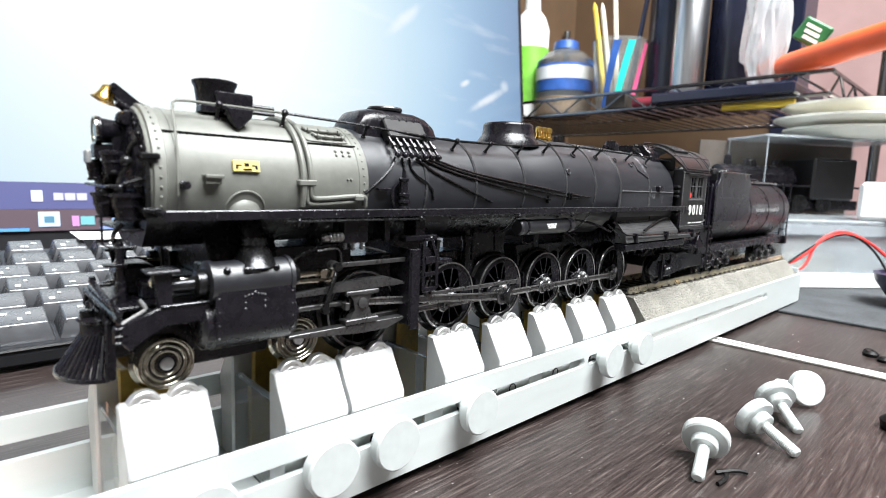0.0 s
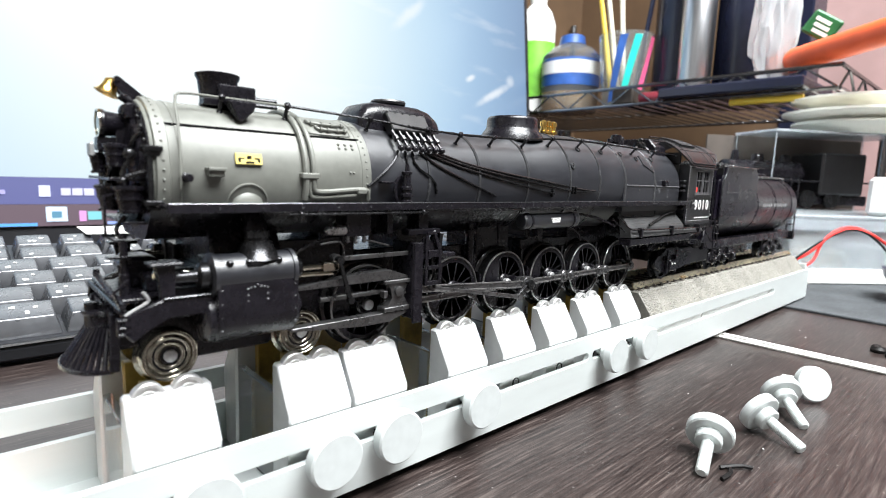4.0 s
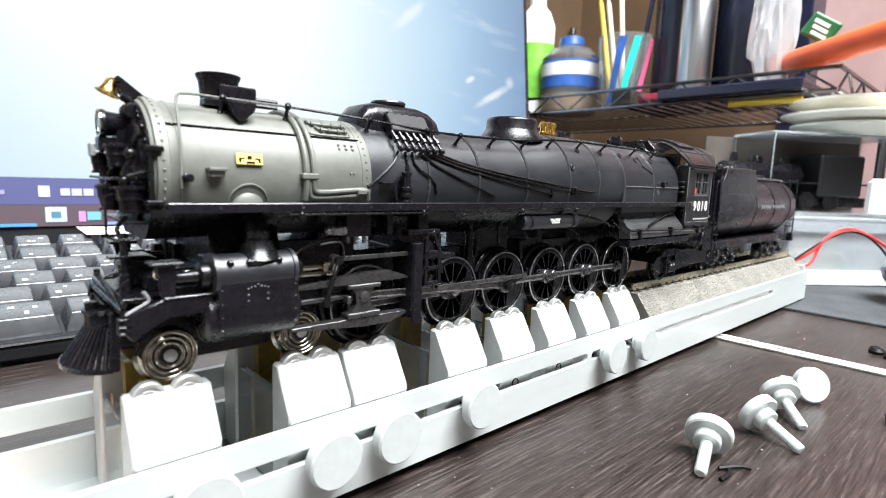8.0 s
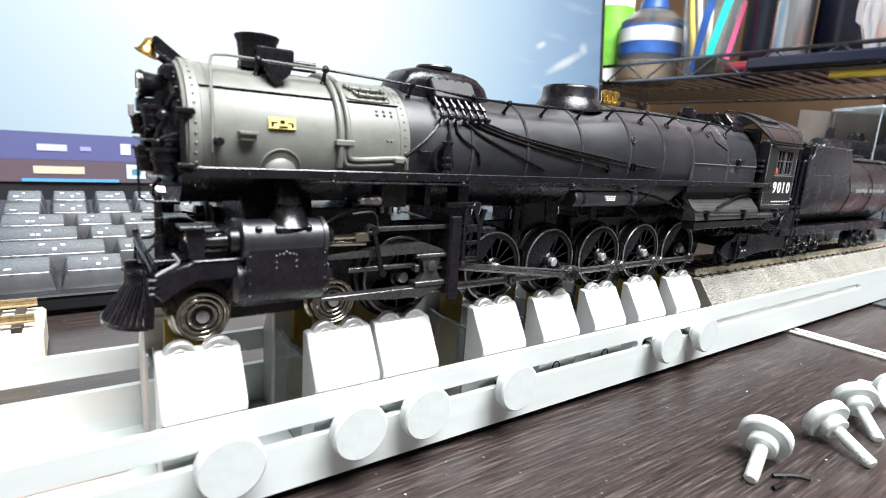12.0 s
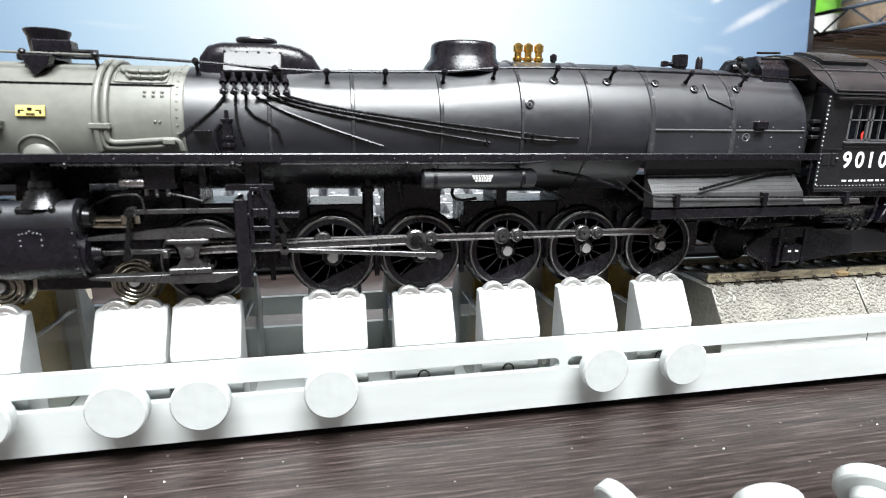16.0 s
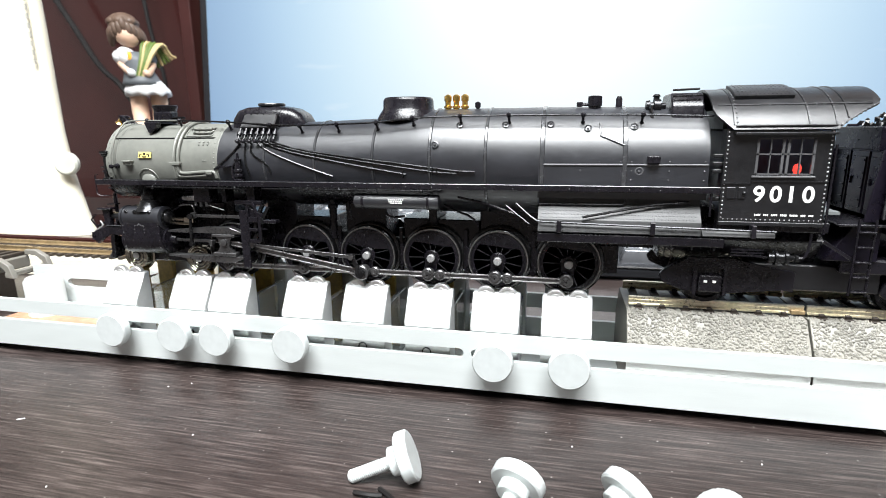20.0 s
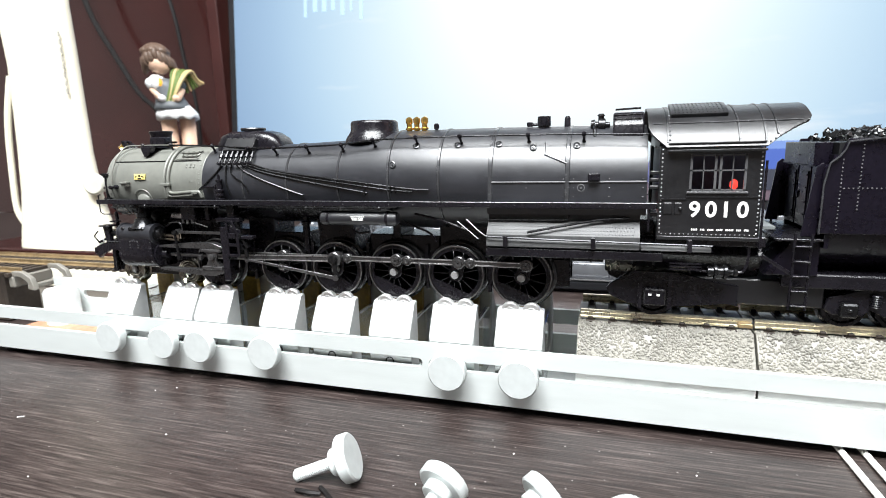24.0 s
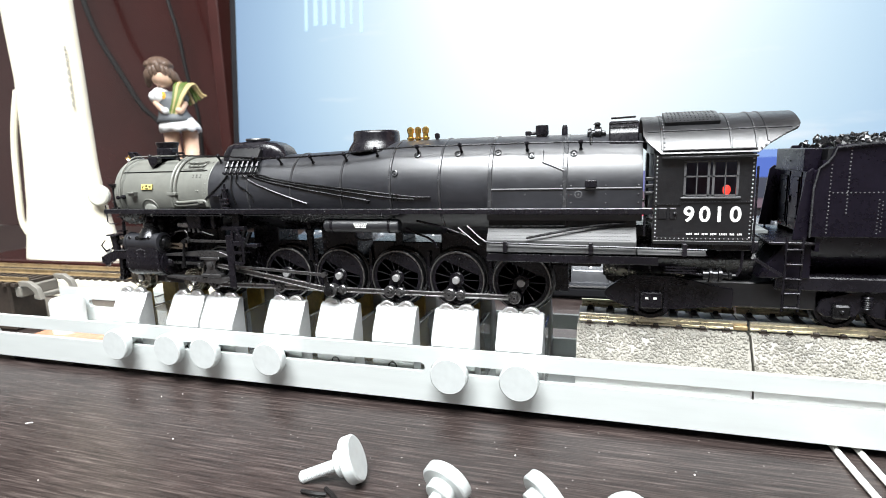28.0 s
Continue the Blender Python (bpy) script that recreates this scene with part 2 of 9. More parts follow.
DESK_WOOD = wood_desk()
DARK_PANEL = material("dark_reddish_brown_cabinet_lacquer", (0.025, 0.0062, 0.0056), 0.22, 0, 12, 0.25, coat=0.3, rough_var=0.06)
BROWN_WALL = material("brown_hardboard", (0.10, 0.058, 0.03), 0.55, 0, 20, 0.2)
MAUVE_WALL = material("mauve_painted_wall", (0.36, 0.23, 0.22), 0.7, 0, 25, 0.12)
CEILING_WHITE = material("white_ceiling_paint", (0.45, 0.44, 0.43), 0.8, 0, 20, 0.06)
FLOOR_WOOD = material("brown_floor_boards", (0.22, 0.14, 0.08), 0.5, 0, 30, 0.25, stretch=(0.1, 1, 1))
SCREEN_BEZEL = material("black_display_bezel", (0.012, 0.012, 0.014), 0.35, 0, 90, 0.2)
CREAM = material("cream_plastic", (0.70, 0.66, 0.54), 0.5, 0, 60, 0.06)
WHITE_PLASTIC = material("white_plastic", (0.80, 0.80, 0.78), 0.45, 0, 80, 0.06)
KEY_GREY = material("silver_grey_keycap_coating", (0.135, 0.138, 0.148), 0.30, 0.65, 300, 0.10, by_object=0.10, rough_var=0.08, spec=0.6)
KEY_DARK = material("dark_grey_keyboard_plastic", (0.010, 0.0105, 0.013), 0.42, 0, 200, 0.12, spec=0.3)
MAT_GREY = material("grey_black_desk_mat", (0.05, 0.055, 0.06), 0.75, 0, 500, 0.35, 0.3, 1500)
RED_WIRE = material("red_wire_insulation", (0.75, 0.035, 0.03), 0.4, 0, 300, 0.1)
BLACK_WIRE = material("black_wire_insulation", (0.008, 0.007, 0.007), 0.5, 0, 300, 0.1, spec=0.2)
CORD_WHITE = material("white_cotton_cord", (0.75, 0.74, 0.70), 0.85, 0, 1200, 0.2, 0.6, 2500)
SHELF_CHROME = material("chromed_wire_shelf", (0.22, 0.22, 0.225), 0.25, 1.0, 200, 0.1)
ACRYLIC = clear_plastic("clear_acrylic", (0.86, 0.88, 0.88), 0.05, 0.92)
BOX_CLEAR = clear_plastic("frosted_clear_plastic", (0.80, 0.86, 0.90), 0.22, 0.75)

# ---- mesh helpers ----
PLACE = {}


def start_thing(name, x, y, z, label, category, group="", kind=""):
    ob = new(name)
    ob.empty_display_size = 0.01
    ob.location = (x, y, z)
    PLACE[ob] = Vector((x, y, z))
    return tagged(ob, label, category, group, kind)


def finish(bm, m, smooth=35):
    me = bpy.data.meshes.new("mesh")
    if smooth:
        for f in bm.faces:
            f.smooth = True
        lim = radians(smooth)
        for e in bm.edges:
            if len(e.link_faces) != 2 or e.calc_face_angle(0.0) > lim:
                e.smooth = False
    bm.to_mesh(me)
    bm.free()
    me.materials.append(m)
    return me


def part(name, bm, m, parent, label="", origin=None, smooth=35):
    """Links a bmesh, drawn in world places, as one mesh under its parent."""
    base = PLACE[parent]
    o = Vector(origin) if origin is not None else base.copy()
    bmesh.ops.translate(bm, verts=bm.verts, vec=-o)
    bmesh.ops.recalc_face_normals(bm, faces=bm.faces)
    ob = new(name, finish(bm, m, smooth))
    ob.parent = parent
    ob.location = o - base
    PLACE[ob] = o
    if label:
        ob["label"] = label
    return ob


def solo(name, bm, m, label, category, group="", kind="", origin=(0, 0, 0), smooth=35):
    o = Vector(origin)
    bmesh.ops.translate(bm, verts=bm.verts, vec=-o)
    bmesh.ops.recalc_face_normals(bm, faces=bm.faces)
    ob = new(name, finish(bm, m, smooth))
    ob.location = o
    PLACE[ob] = o
    return tagged(ob, label, category, group, kind)


def B():
    return bmesh.new()


def box(bm, x0, x1, y0, y1, z0, z1, bev=0.0, m=None):
    r = bmesh.ops.create_cube(bm, size=1)
    vs = r["verts"]
    bmesh.ops.scale(bm, vec=(x1 - x0, y1 - y0, z1 - z0), verts=vs)
    bmesh.ops.translate(bm, vec=((x0 + x1) / 2, (y0 + y1) / 2, (z0 + z1) / 2), verts=vs)
    if m is not None:
        bmesh.ops.transform(bm, matrix=m, verts=vs)
    if bev:
        es = list({e for v in vs for e in v.link_edges})
        bmesh.ops.bevel(bm, geom=es, offset=bev, segments=1, affect="EDGES", profile=0.5)
    return bm


def prism(bm, pts, y0, y1, axis="y", bev=0.0):
    """A polygon of (a, b) pairs drawn out along one axis: y takes (x, z), x takes (y, z), z takes (x, y)."""
    def at(a, b, c):
        return {"y": (a, c, b), "x": (c, a, b), "z": (a, b, c)}[axis]
    lo = [bm.verts.new(at(a, b, y0)) for a, b in pts]
    hi = [bm.verts.new(at(a, b, y1)) for a, b in pts]
    n = len(pts)
    fs = [bm.faces.new(lo), bm.faces.new(hi[::-1])]
    for i in range(n):
        fs.append(bm.faces.new((lo[i], hi[i], hi[(i + 1) % n], lo[(i + 1) % n])))
    if bev:
        es = list({e for f in fs for e in f.edges})
        bmesh.ops.bevel(bm, geom=es, offset=bev, segments=1, affect="EDGES", profile=0.5)
    return bm


def frame_of(d):
    d = Vector(d).normalized()
    return d.to_track_quat("Z", "Y").to_matrix()


def cyl(bm, a, b, r, r2=None, seg=16, caps=True):
    """A round bar or cone from a to b."""
    a, b = Vector(a), Vector(b)
    q = frame_of(b - a)
    r2 = r if r2 is None else r2
    rings = []
    for c, rr in ((a, r), (b, r2)):
        rings.append([bm.verts.new(c + q @ Vector((rr * math.cos(t), rr * math.sin(t), 0))) for t in (2 * math.pi * i / seg for i in range(seg))])
    for i in range(seg):
        j = (i + 1) % seg
        bm.faces.new((rings[0][i], rings[0][j], rings[1][j], rings[1][i]))
    if caps:
        bm.faces.new(rings[0][::-1])
        bm.faces.new(rings[1])
    return bm


def lathe(bm, centre, d, prof, seg=24):
    """Turns a profile of (distance along d, radius) pairs round the axis d through centre."""
    c, q = Vector(centre), frame_of(d)
    rings = []
    for h, r in prof:
        if r < 1e-7:
            rings.append([bm.verts.new(c + q @ Vector((0, 0, h)))])
        else:
            rings.append([bm.verts.new(c + q @ Vector((r * math.cos(t), r * math.sin(t), h))) for t in (2 * math.pi * i / seg for i in range(seg))])
    for p, n in zip(rings, rings[1:]):
        for i in range(seg):
            j = (i + 1) % seg
            if len(p) == 1 and len(n) == 1:
                continue
            if len(p) == 1:
                bm.faces.new((p[0], n[i], n[j]))
            elif len(n) == 1:
                bm.faces.new((p[i], p[j], n[0]))
            else:
                bm.faces.new((p[i], p[j], n[j], n[i]))
    for ring, flip in ((rings[0], True), (rings[-1], False)):
        if len(ring) > 1:
            bm.faces.new(ring[::-1] if flip else ring)
    return bm


def ball(bm, c, r, u=10, v=7, scale=(1, 1, 1)):
    res = bmesh.ops.create_uvsphere(bm, u_segments=u, v_segments=v, radius=r)
    bmesh.ops.scale(bm, vec=scale, verts=res["verts"])
    bmesh.ops.translate(bm, vec=c, verts=res["verts"])
    return bm


def pipe(bm, pts, r, seg=8, soft=0):
    """A bent pipe through the points; soft: how many times its corners are rounded."""
    P = [Vector(p) for p in pts]
    for _ in range(soft):
        Q = [P[0]]
        for a, b in zip(P, P[1:]):
            Q += [a.lerp(b, 0.25), a.lerp(b, 0.75)]
        Q.append(P[-1])
        P = Q
    rings = []
    up = None
    for i, p in enumerate(P):
        d = (P[min(i + 1, len(P) - 1)] - P[max(i - 1, 0)]).normalized()
        if up is None:
            up = d.orthogonal().normalized()
        up = (up - d * up.dot(d))
        up = up.normalized() if up.length > 1e-6 else d.orthogonal().normalized()
        side = d.cross(up)
        rings.append([bm.verts.new(p + r * (math.cos(t) * up + math.sin(t) * side)) for t in (2 * math.pi * k / seg for k in range(seg))])
    for a, b in zip(rings, rings[1:]):
        for i in range(seg):
            j = (i + 1) % seg
            bm.faces.new((a[i], a[j], b[j], b[i]))
    bm.faces.new(rings[0][::-1])
    bm.faces.new(rings[-1])
    return bm


def loft(bm, rings, closed=True, caps=True):
    """Skins rows of points that all have the same count."""
    R = [[bm.verts.new(p) for p in ring] for ring in rings]
    n = len(R[0])
    for a, b in zip(R, R[1:]):
        for i in range(n if closed else n - 1):
            j = (i + 1) % n
            bm.faces.new((a[i], a[j], b[j], b[i]))
    if caps and closed:
        bm.faces.new(R[0][::-1])
        bm.faces.new(R[-1])
    return bm


def rivet(bm, p, n, r=0.00022):
    """A small domed rivet head at p, its axis along n."""
    return lathe(bm, p, n, [(-0.0002, r), (r * 0.35, r * 0.9), (r * 0.8, r * 0.45), (r * 0.95, 0)], 7)


# ---- structure ----
RAIL = 0.0332

bm = B()
box(bm, -0.75, 1.25, -0.50, 0.52, -0.025, 0.0, 0.002)
solo("desk", bm, DESK_WOOD, "dark walnut laminate desk top, dusty", "desk", kind="structure", origin=(0.25, 0, -0.0125))


def panel_with_hole(bm, x0, x1, z0, z1, hx0, hx1, hz0, hz1, y0, y1):
    """An upright sheet in the x-z plane with one rectangular opening, as one closed shell."""
    def ring(y, a, b, c, d):
        return [bm.verts.new(q) for q in ((a, y, c), (b, y, c), (b, y, d), (a, y, d))]
    fo, fi = ring(y0, x0, x1, z0, z1), ring(y0, hx0, hx1, hz0, hz1)
    bo, bi = ring(y1, x0, x1, z0, z1), ring(y1, hx0, hx1, hz0, hz1)
    for k in range(4):
        j = (k + 1) % 4
        bm.faces.new((fo[k], fo[j], fi[j], fi[k]))
        bm.faces.new((bo[j], bo[k], bi[k], bi[j]))
        bm.faces.new((fo[j], fo[k], bo[k], bo[j]))
        bm.faces.new((fi[k], fi[j], bi[j], bi[k]))
    return bm
bm = B()
box(bm, -1.6, 2.4, -2.2, 1.4, -0.76, -0.74)
solo("floor", bm, FLOOR_WOOD, "brown board floor", "floor", kind="structure")
bm = B()
box(bm, -1.6, 2.4, -2.2, 1.4, 1.66, 1.68)
solo("ceiling", bm, CEILING_WHITE, "white painted ceiling", "ceiling", kind="structure")
for nm, x0, x1, y0, y1, mt in (("wall_north", -1.6, 2.4, 1.4, 1.46, BROWN_WALL), ("wall_south", -1.6, 2.4, -2.26, -2.2, CEILING_WHITE),
                               ("wall_west", -1.66, -1.6, -2.2, 1.4, CEILING_WHITE), ("wall_east", 2.4, 2.46, -2.2, 1.4, CEILING_WHITE)):
    bm = B()
    box(bm, x0, x1, y0, y1, -0.74, 1.66)
    solo(nm, bm, mt, "plain room wall", "wall", kind="structure")
for nm, y in (("desk_panel_west", -0.70), ("desk_panel_east", 1.20)):
    bm = B()
    box(bm, y - 0.012, y + 0.012, -0.46, 0.5, -0.74, -0.025)
    solo(nm, bm, DESK_WOOD, "dark walnut desk side panel", "desk panel", kind="structure")

# ---- display ----
def screen_material():
    m = bpy.data.materials.new("lit_display_with_sky_wallpaper")
    m.use_nodes = True
    nt = m.node_tree
    b = nt.nodes["Principled BSDF"]
    b.inputs["Base Color"].default_value = (0.02, 0.02, 0.02, 1)
    b.inputs["Roughness"].default_value = 0.3
    tc = nt.nodes.new("ShaderNodeTexCoord")
    sep = nt.nodes.new("ShaderNodeSeparateXYZ")
    nt.links.new(tc.outputs["Object"], sep.inputs["Vector"])
    mp = nt.nodes.new("ShaderNodeMapping")
    mp.inputs["Location"].default_value, mp.inputs["Scale"].default_value = (0.010, 0, -0.118), (0.80, 0.80, 0.72)
    nt.links.new(tc.outputs["Object"], mp.inputs["Vector"])
    ln = nt.nodes.new("ShaderNodeVectorMath")
    ln.operation = "LENGTH"
    nt.links.new(mp.outputs["Vector"], ln.inputs[0])
    ds = nt.nodes.new("ShaderNodeMapRange")
    ds.inputs["From Max"].default_value = 0.40
    nt.links.new(ln.outputs["Value"], ds.inputs["Value"])
    mix = nt.nodes.new("ShaderNodeValToRGB")
    mix.color_ramp.interpolation = "B_SPLINE"
    e = mix.color_ramp.elements
    e[0].position, e[0].color = 0.0, (1.05, 1.06, 1.04, 1)
    e[1].position, e[1].color = 1.0, (0.09, 0.18, 0.36, 1)
    for pos, col in ((0.16, (1.0, 1.03, 1.0, 1)), (0.42, (0.62, 0.82, 0.93, 1)), (0.66, (0.36, 0.56, 0.80, 1))):
        e.new(pos).color = col
    nt.links.new(ds.outputs["Result"], mix.inputs["Fac"])
    # thin streaks of cloud
    mp2 = nt.nodes.new("ShaderNodeMapping")
    mp2.inputs["Rotation"].default_value, mp2.inputs["Scale"].default_value = (0, radians(28), 0), (3, 1, 16)
    nt.links.new(tc.outputs["Object"], mp2.inputs["Vector"])
    n = nt.nodes.new("ShaderNodeTexNoise")
    n.inputs["Scale"].default_value, n.inputs["Detail"].default_value = 2.2, 6
    nt.links.new(mp2.outputs["Vector"], n.inputs["Vector"])
    cl = nt.nodes.new("ShaderNodeMapRange")
    cl.inputs["From Min"].default_value, cl.inputs["From Max"].default_value = 0.60, 0.78
    cl.inputs["To Max"].default_value = 0.45
    nt.links.new(n.outputs["Fac"], cl.inputs["Value"])
    mix2 = nt.nodes.new("ShaderNodeMixRGB")
    mix2.inputs["Color2"].default_value = (0.95, 0.97, 1.0, 1)
    nt.links.new(cl.outputs["Result"], mix2.inputs["Fac"])
    nt.links.new(mix.outputs["Color"], mix2.inputs["Color1"])
    out = mix2.outputs["Color"]
    # two comet-like streaks and a small puff of cloud
    for px, pz, tilt, la, lb, fac in ((0.360, 0.123, 27, 0.050, 0.0075, 0.75), (0.220, 0.198, 39, 0.045, 0.0095, 0.6), (0.318, 0.139, 25, 0.014, 0.0055, 0.8), (0.395, 0.146, 20, 0.012, 0.010, 0.5)):
        m1 = nt.nodes.new("ShaderNodeMapping")
        m1.vector_type = "TEXTURE"
        m1.inputs["Location"].default_value, m1.inputs["Rotation"].default_value, m1.inputs["Scale"].default_value = (px, 0, pz), (0, -radians(tilt), 0), (la, 1, lb)
        nt.links.new(tc.outputs["Object"], m1.inputs["Vector"])
        wob = nt.nodes.new("ShaderNodeMixRGB")
        wob.blend_type, wob.inputs["Fac"].default_value = "ADD", 0.55
        nt.links.new(m1.outputs["Vector"], wob.inputs["Color1"])
        wn = nt.nodes.new("ShaderNodeTexNoise")
        wn.inputs["Scale"].default_value = 60
        nt.links.new(tc.outputs["Object"], wn.inputs["Vector"])
        shift = nt.nodes.new("ShaderNodeVectorMath")
        shift.operation, shift.inputs[1].default_value = "SUBTRACT", (0.5, 0.5, 0.5)
        nt.links.new(wn.outputs["Color"], shift.inputs[0])
        nt.links.new(shift.outputs["Vector"], wob.inputs["Color2"])
        l1 = nt.nodes.new("ShaderNodeVectorMath")
        l1.operation = "LENGTH"
        nt.links.new(wob.outputs["Color"], l1.inputs[0])
        r1 = nt.nodes.new("ShaderNodeMapRange")
        r1.interpolation_type = "SMOOTHSTEP"
        r1.inputs["From Min"].default_value, r1.inputs["From Max"].default_value = 1.0, 0.15
        r1.inputs["To Max"].default_value = fac
        nt.links.new(l1.outputs["Value"], r1.inputs["Value"])
        m2 = nt.nodes.new("ShaderNodeMixRGB")
        m2.inputs["Color2"].default_value = (0.92, 0.96, 1.0, 1)
        nt.links.new(r1.outputs["Result"], m2.inputs["Fac"])
        nt.links.new(out, m2.inputs["Color1"])
        out = m2.outputs["Color"]
    nt.links.new(out, b.inputs["Emission Color"])
    b.inputs["Emission Strength"].default_value = 1.0
    return m


SKY_SCREEN = screen_material()
XL, XR, YM, ZB, ZT = -0.294, 0.530, 0.372, 0.0265, 0.490


def lean_back(bm):
    """The display leans back by six degrees about its lower edge."""
    bmesh.ops.rotate(bm, cent=(0, YM, ZB), matrix=Matrix.Rotation(radians(-6), 3, "X"), verts=bm.verts)
    return bm


monitor = start_thing("computer_monitor", (XL + XR) / 2, YM + 0.03, 0.0, "large black computer monitor showing a bright blue sky wallpaper", "monitor")
bm = B()
box(bm, XL - 0.012, XR + 0.012, YM + 0.001, YM + 0.03, ZB - 0.016, ZT + 0.012, 0.003)
part("housing", lean_back(bm), SCREEN_BEZEL, monitor)
bm = B()
box(bm, XL, XR, YM - 0.001, YM + 0.0012, ZB + 0.0372, ZT)
part("screen", lean_back(bm), SKY_SCREEN, monitor, "lit screen with pale blue sky, sun haze and thin clouds", origin=(0.1, YM, ZB + 0.0372), smooth=0)
TASKBAR = glow("violet_taskbar", (0.12, 0.13, 0.34), 0.55)
TASKBAR2 = glow("dusky_taskbar", (0.15, 0.10, 0.13), 0.5)
bm = B()
box(bm, XL, XR, YM - 0.001, YM + 0.0012, ZB + 0.0172, ZB + 0.0370)
part("taskbar", lean_back(bm), TASKBAR, monitor, "violet window bar along the foot of the screen", smooth=0)
bm = B()
box(bm, XL, XR, YM - 0.001, YM + 0.0012, ZB + 0.001, ZB + 0.0170)
part("lower_taskbar", lean_back(bm), TASKBAR2, monitor, "dusky icon bar along the foot of the screen", smooth=0)
for nm, x0, x1, z0, z1, col, st in (
        ("screen_icon", -0.0345, -0.0215, 0.0042, 0.0152, (0.62, 0.80, 0.95), 0.9), ("screen_icon_centre", -0.0310, -0.0250, 0.0070, 0.0118, (0.10, 0.28, 0.42), 0.7),
        ("screen_icon", -0.0378, -0.0310, 0.0228, 0.0310, (0.75, 0.78, 0.95), 0.9), ("screen_icon", -0.0140, -0.0095, 0.0040, 0.0120, (0.75, 0.35, 0.75), 0.7),
        ("screen_icon", -0.0085, 0.0005, 0.0050, 0.0115, (0.22, 0.62, 0.68), 0.7), ("screen_icon", 0.012, 0.022, 0.0060, 0.0125, (0.30, 0.48, 0.75), 0.7),
        ("screen_icon", 0.004, 0.034, 0.0012, 0.0034, (0.30, 0.42, 0.85), 0.8), ("screen_icon", -0.0640, -0.0570, 0.0245, 0.0275, (0.40, 0.38, 0.75), 0.8),
        ("screen_text", -0.0245, -0.0185, 0.0238, 0.0292, (0.62, 0.62, 0.85), 0.8), ("screen_text", -0.0175, -0.0110, 0.0238, 0.0292, (0.62, 0.62, 0.85), 0.8),
        ("screen_text", -0.0100, -0.0035, 0.0238, 0.0292, (0.62, 0.62, 0.85), 0.8), ("screen_text", -0.0900, -0.0720, 0.0238, 0.0285, (0.62, 0.62, 0.85), 0.8),
        ("screen_text", -0.0930, -0.0620, 0.0070, 0.0125, (0.70, 0.66, 0.50), 0.7), ("screen_text", -0.100, -0.0400, 0.0012, 0.0034, (0.10, 0.38, 0.85), 0.9)):
    bm = B()
    box(bm, x0, x1, YM - 0.0018 - (0.0006 if nm.endswith("centre") else 0), YM - 0.0011, ZB + z0, ZB + z1)
    part(nm.replace("_centre", ""), lean_back(bm), glow("screen_mark", col, st), monitor, smooth=0)
for x0, x1, z0, z1, col, st in ((0.205, 0.335, 0.0290, 0.0470, (0.045, 0.10, 0.40), 0.8), (0.205, 0.335, 0.0470, 0.0540, (0.13, 0.22, 0.50), 0.9), (0.205, 0.335, 0.0100, 0.0290, (0.03, 0.035, 0.06), 0.6)):
    bm = B()
    box(bm, x0, x1, YM - 0.0018, YM - 0.0011, ZB + z0, ZB + z1)
    part("screen_window", lean_back(bm), glow("screen_distance", col, st), monitor, smooth=0)
bm = B()
box(bm, 0.02, 0.19, YM - 0.02, YM + 0.16, 0.0, 0.008, 0.003)
part("foot", bm, SCREEN_BEZEL, monitor)
bm = B()
box(bm, 0.07, 0.14, YM + 0.04, YM + 0.065, 0.006, 0.25, 0.003)
box(bm, 0.07, 0.14, YM + 0.028, YM + 0.05, 0.15, 0.25, 0.003)
part("stem", bm, SCREEN_BEZEL, monitor)

# ---- roller stand ----
X0, X1 = -0.137, 0.342
FY0, FY1 = -0.0207, -0.0190


stand = start_thing("roller_test_stand", 0.1, 0, 0.0, "silver aluminium channel with a long slot, carrying roller blocks", "test stand")


def slotted_wall(bm, y0, y1, z0, z1, slots, sz0, sz1):
    """A long upright strip with round-ended slots, as one closed shell."""
    r, zc = (sz1 - sz0) / 2, (sz0 + sz1) / 2
    cuts = [X0] + [(a[1] + b[0]) / 2 for a, b in zip(slots, slots[1:])] + [X1]
    for (xa, xb), c0, c1 in zip(slots, cuts, cuts[1:]):
        hole = [(xb - r + r * math.sin(radians(a)), zc + r * math.cos(radians(a))) for a in range(0, 181, 30)]
        hole += [(xa + r - r * math.sin(radians(a)), zc - r * math.cos(radians(a))) for a in range(0, 181, 30)]
        rim = [(c1, z1 if k < 4 else z0) for k in range(7)] + [(c0, z0 if k < 3 else z1) for k in range(7)]
        rim[3], rim[10] = (c1, zc), (c0, zc)
        rim[0], rim[6], rim[7], rim[13] = (xb - r, z1), (xb - r, z0), (xa + r, z0), (xa + r, z1)
        F, H, G, K = ([bm.verts.new((x, y, z)) for x, z in q] for y, q in ((y0, rim), (y0, hole), (y1, rim), (y1, hole)))
        for i in range(14):
            j = (i + 1) % 14
            bm.faces.new((H[i], H[j], K[j], K[i]))
            for P, Q in ((F, H), (G, K)):
                if rim[i] == rim[j]:
                    bm.faces.new((P[i], Q[j], Q[i]))
                else:
                    bm.faces.new((P[i], P[j], Q[j], Q[i]))
    bmesh.ops.remove_doubles(bm, verts=bm.verts, dist=1e-6)
    for z in (z0, z1):
        q = [bm.verts.new((x, y, z)) for x, y in ((X0, y0), (X1, y0), (X1, y1), (X0, y1))]
        bm.faces.new(q)
    for x in (X0, X1):
        q = [bm.verts.new((x, y, z)) for y, z in ((y0, z0), (y1, z0), (y1, z1), (y0, z1))]
        bm.faces.new(q)
    return bm


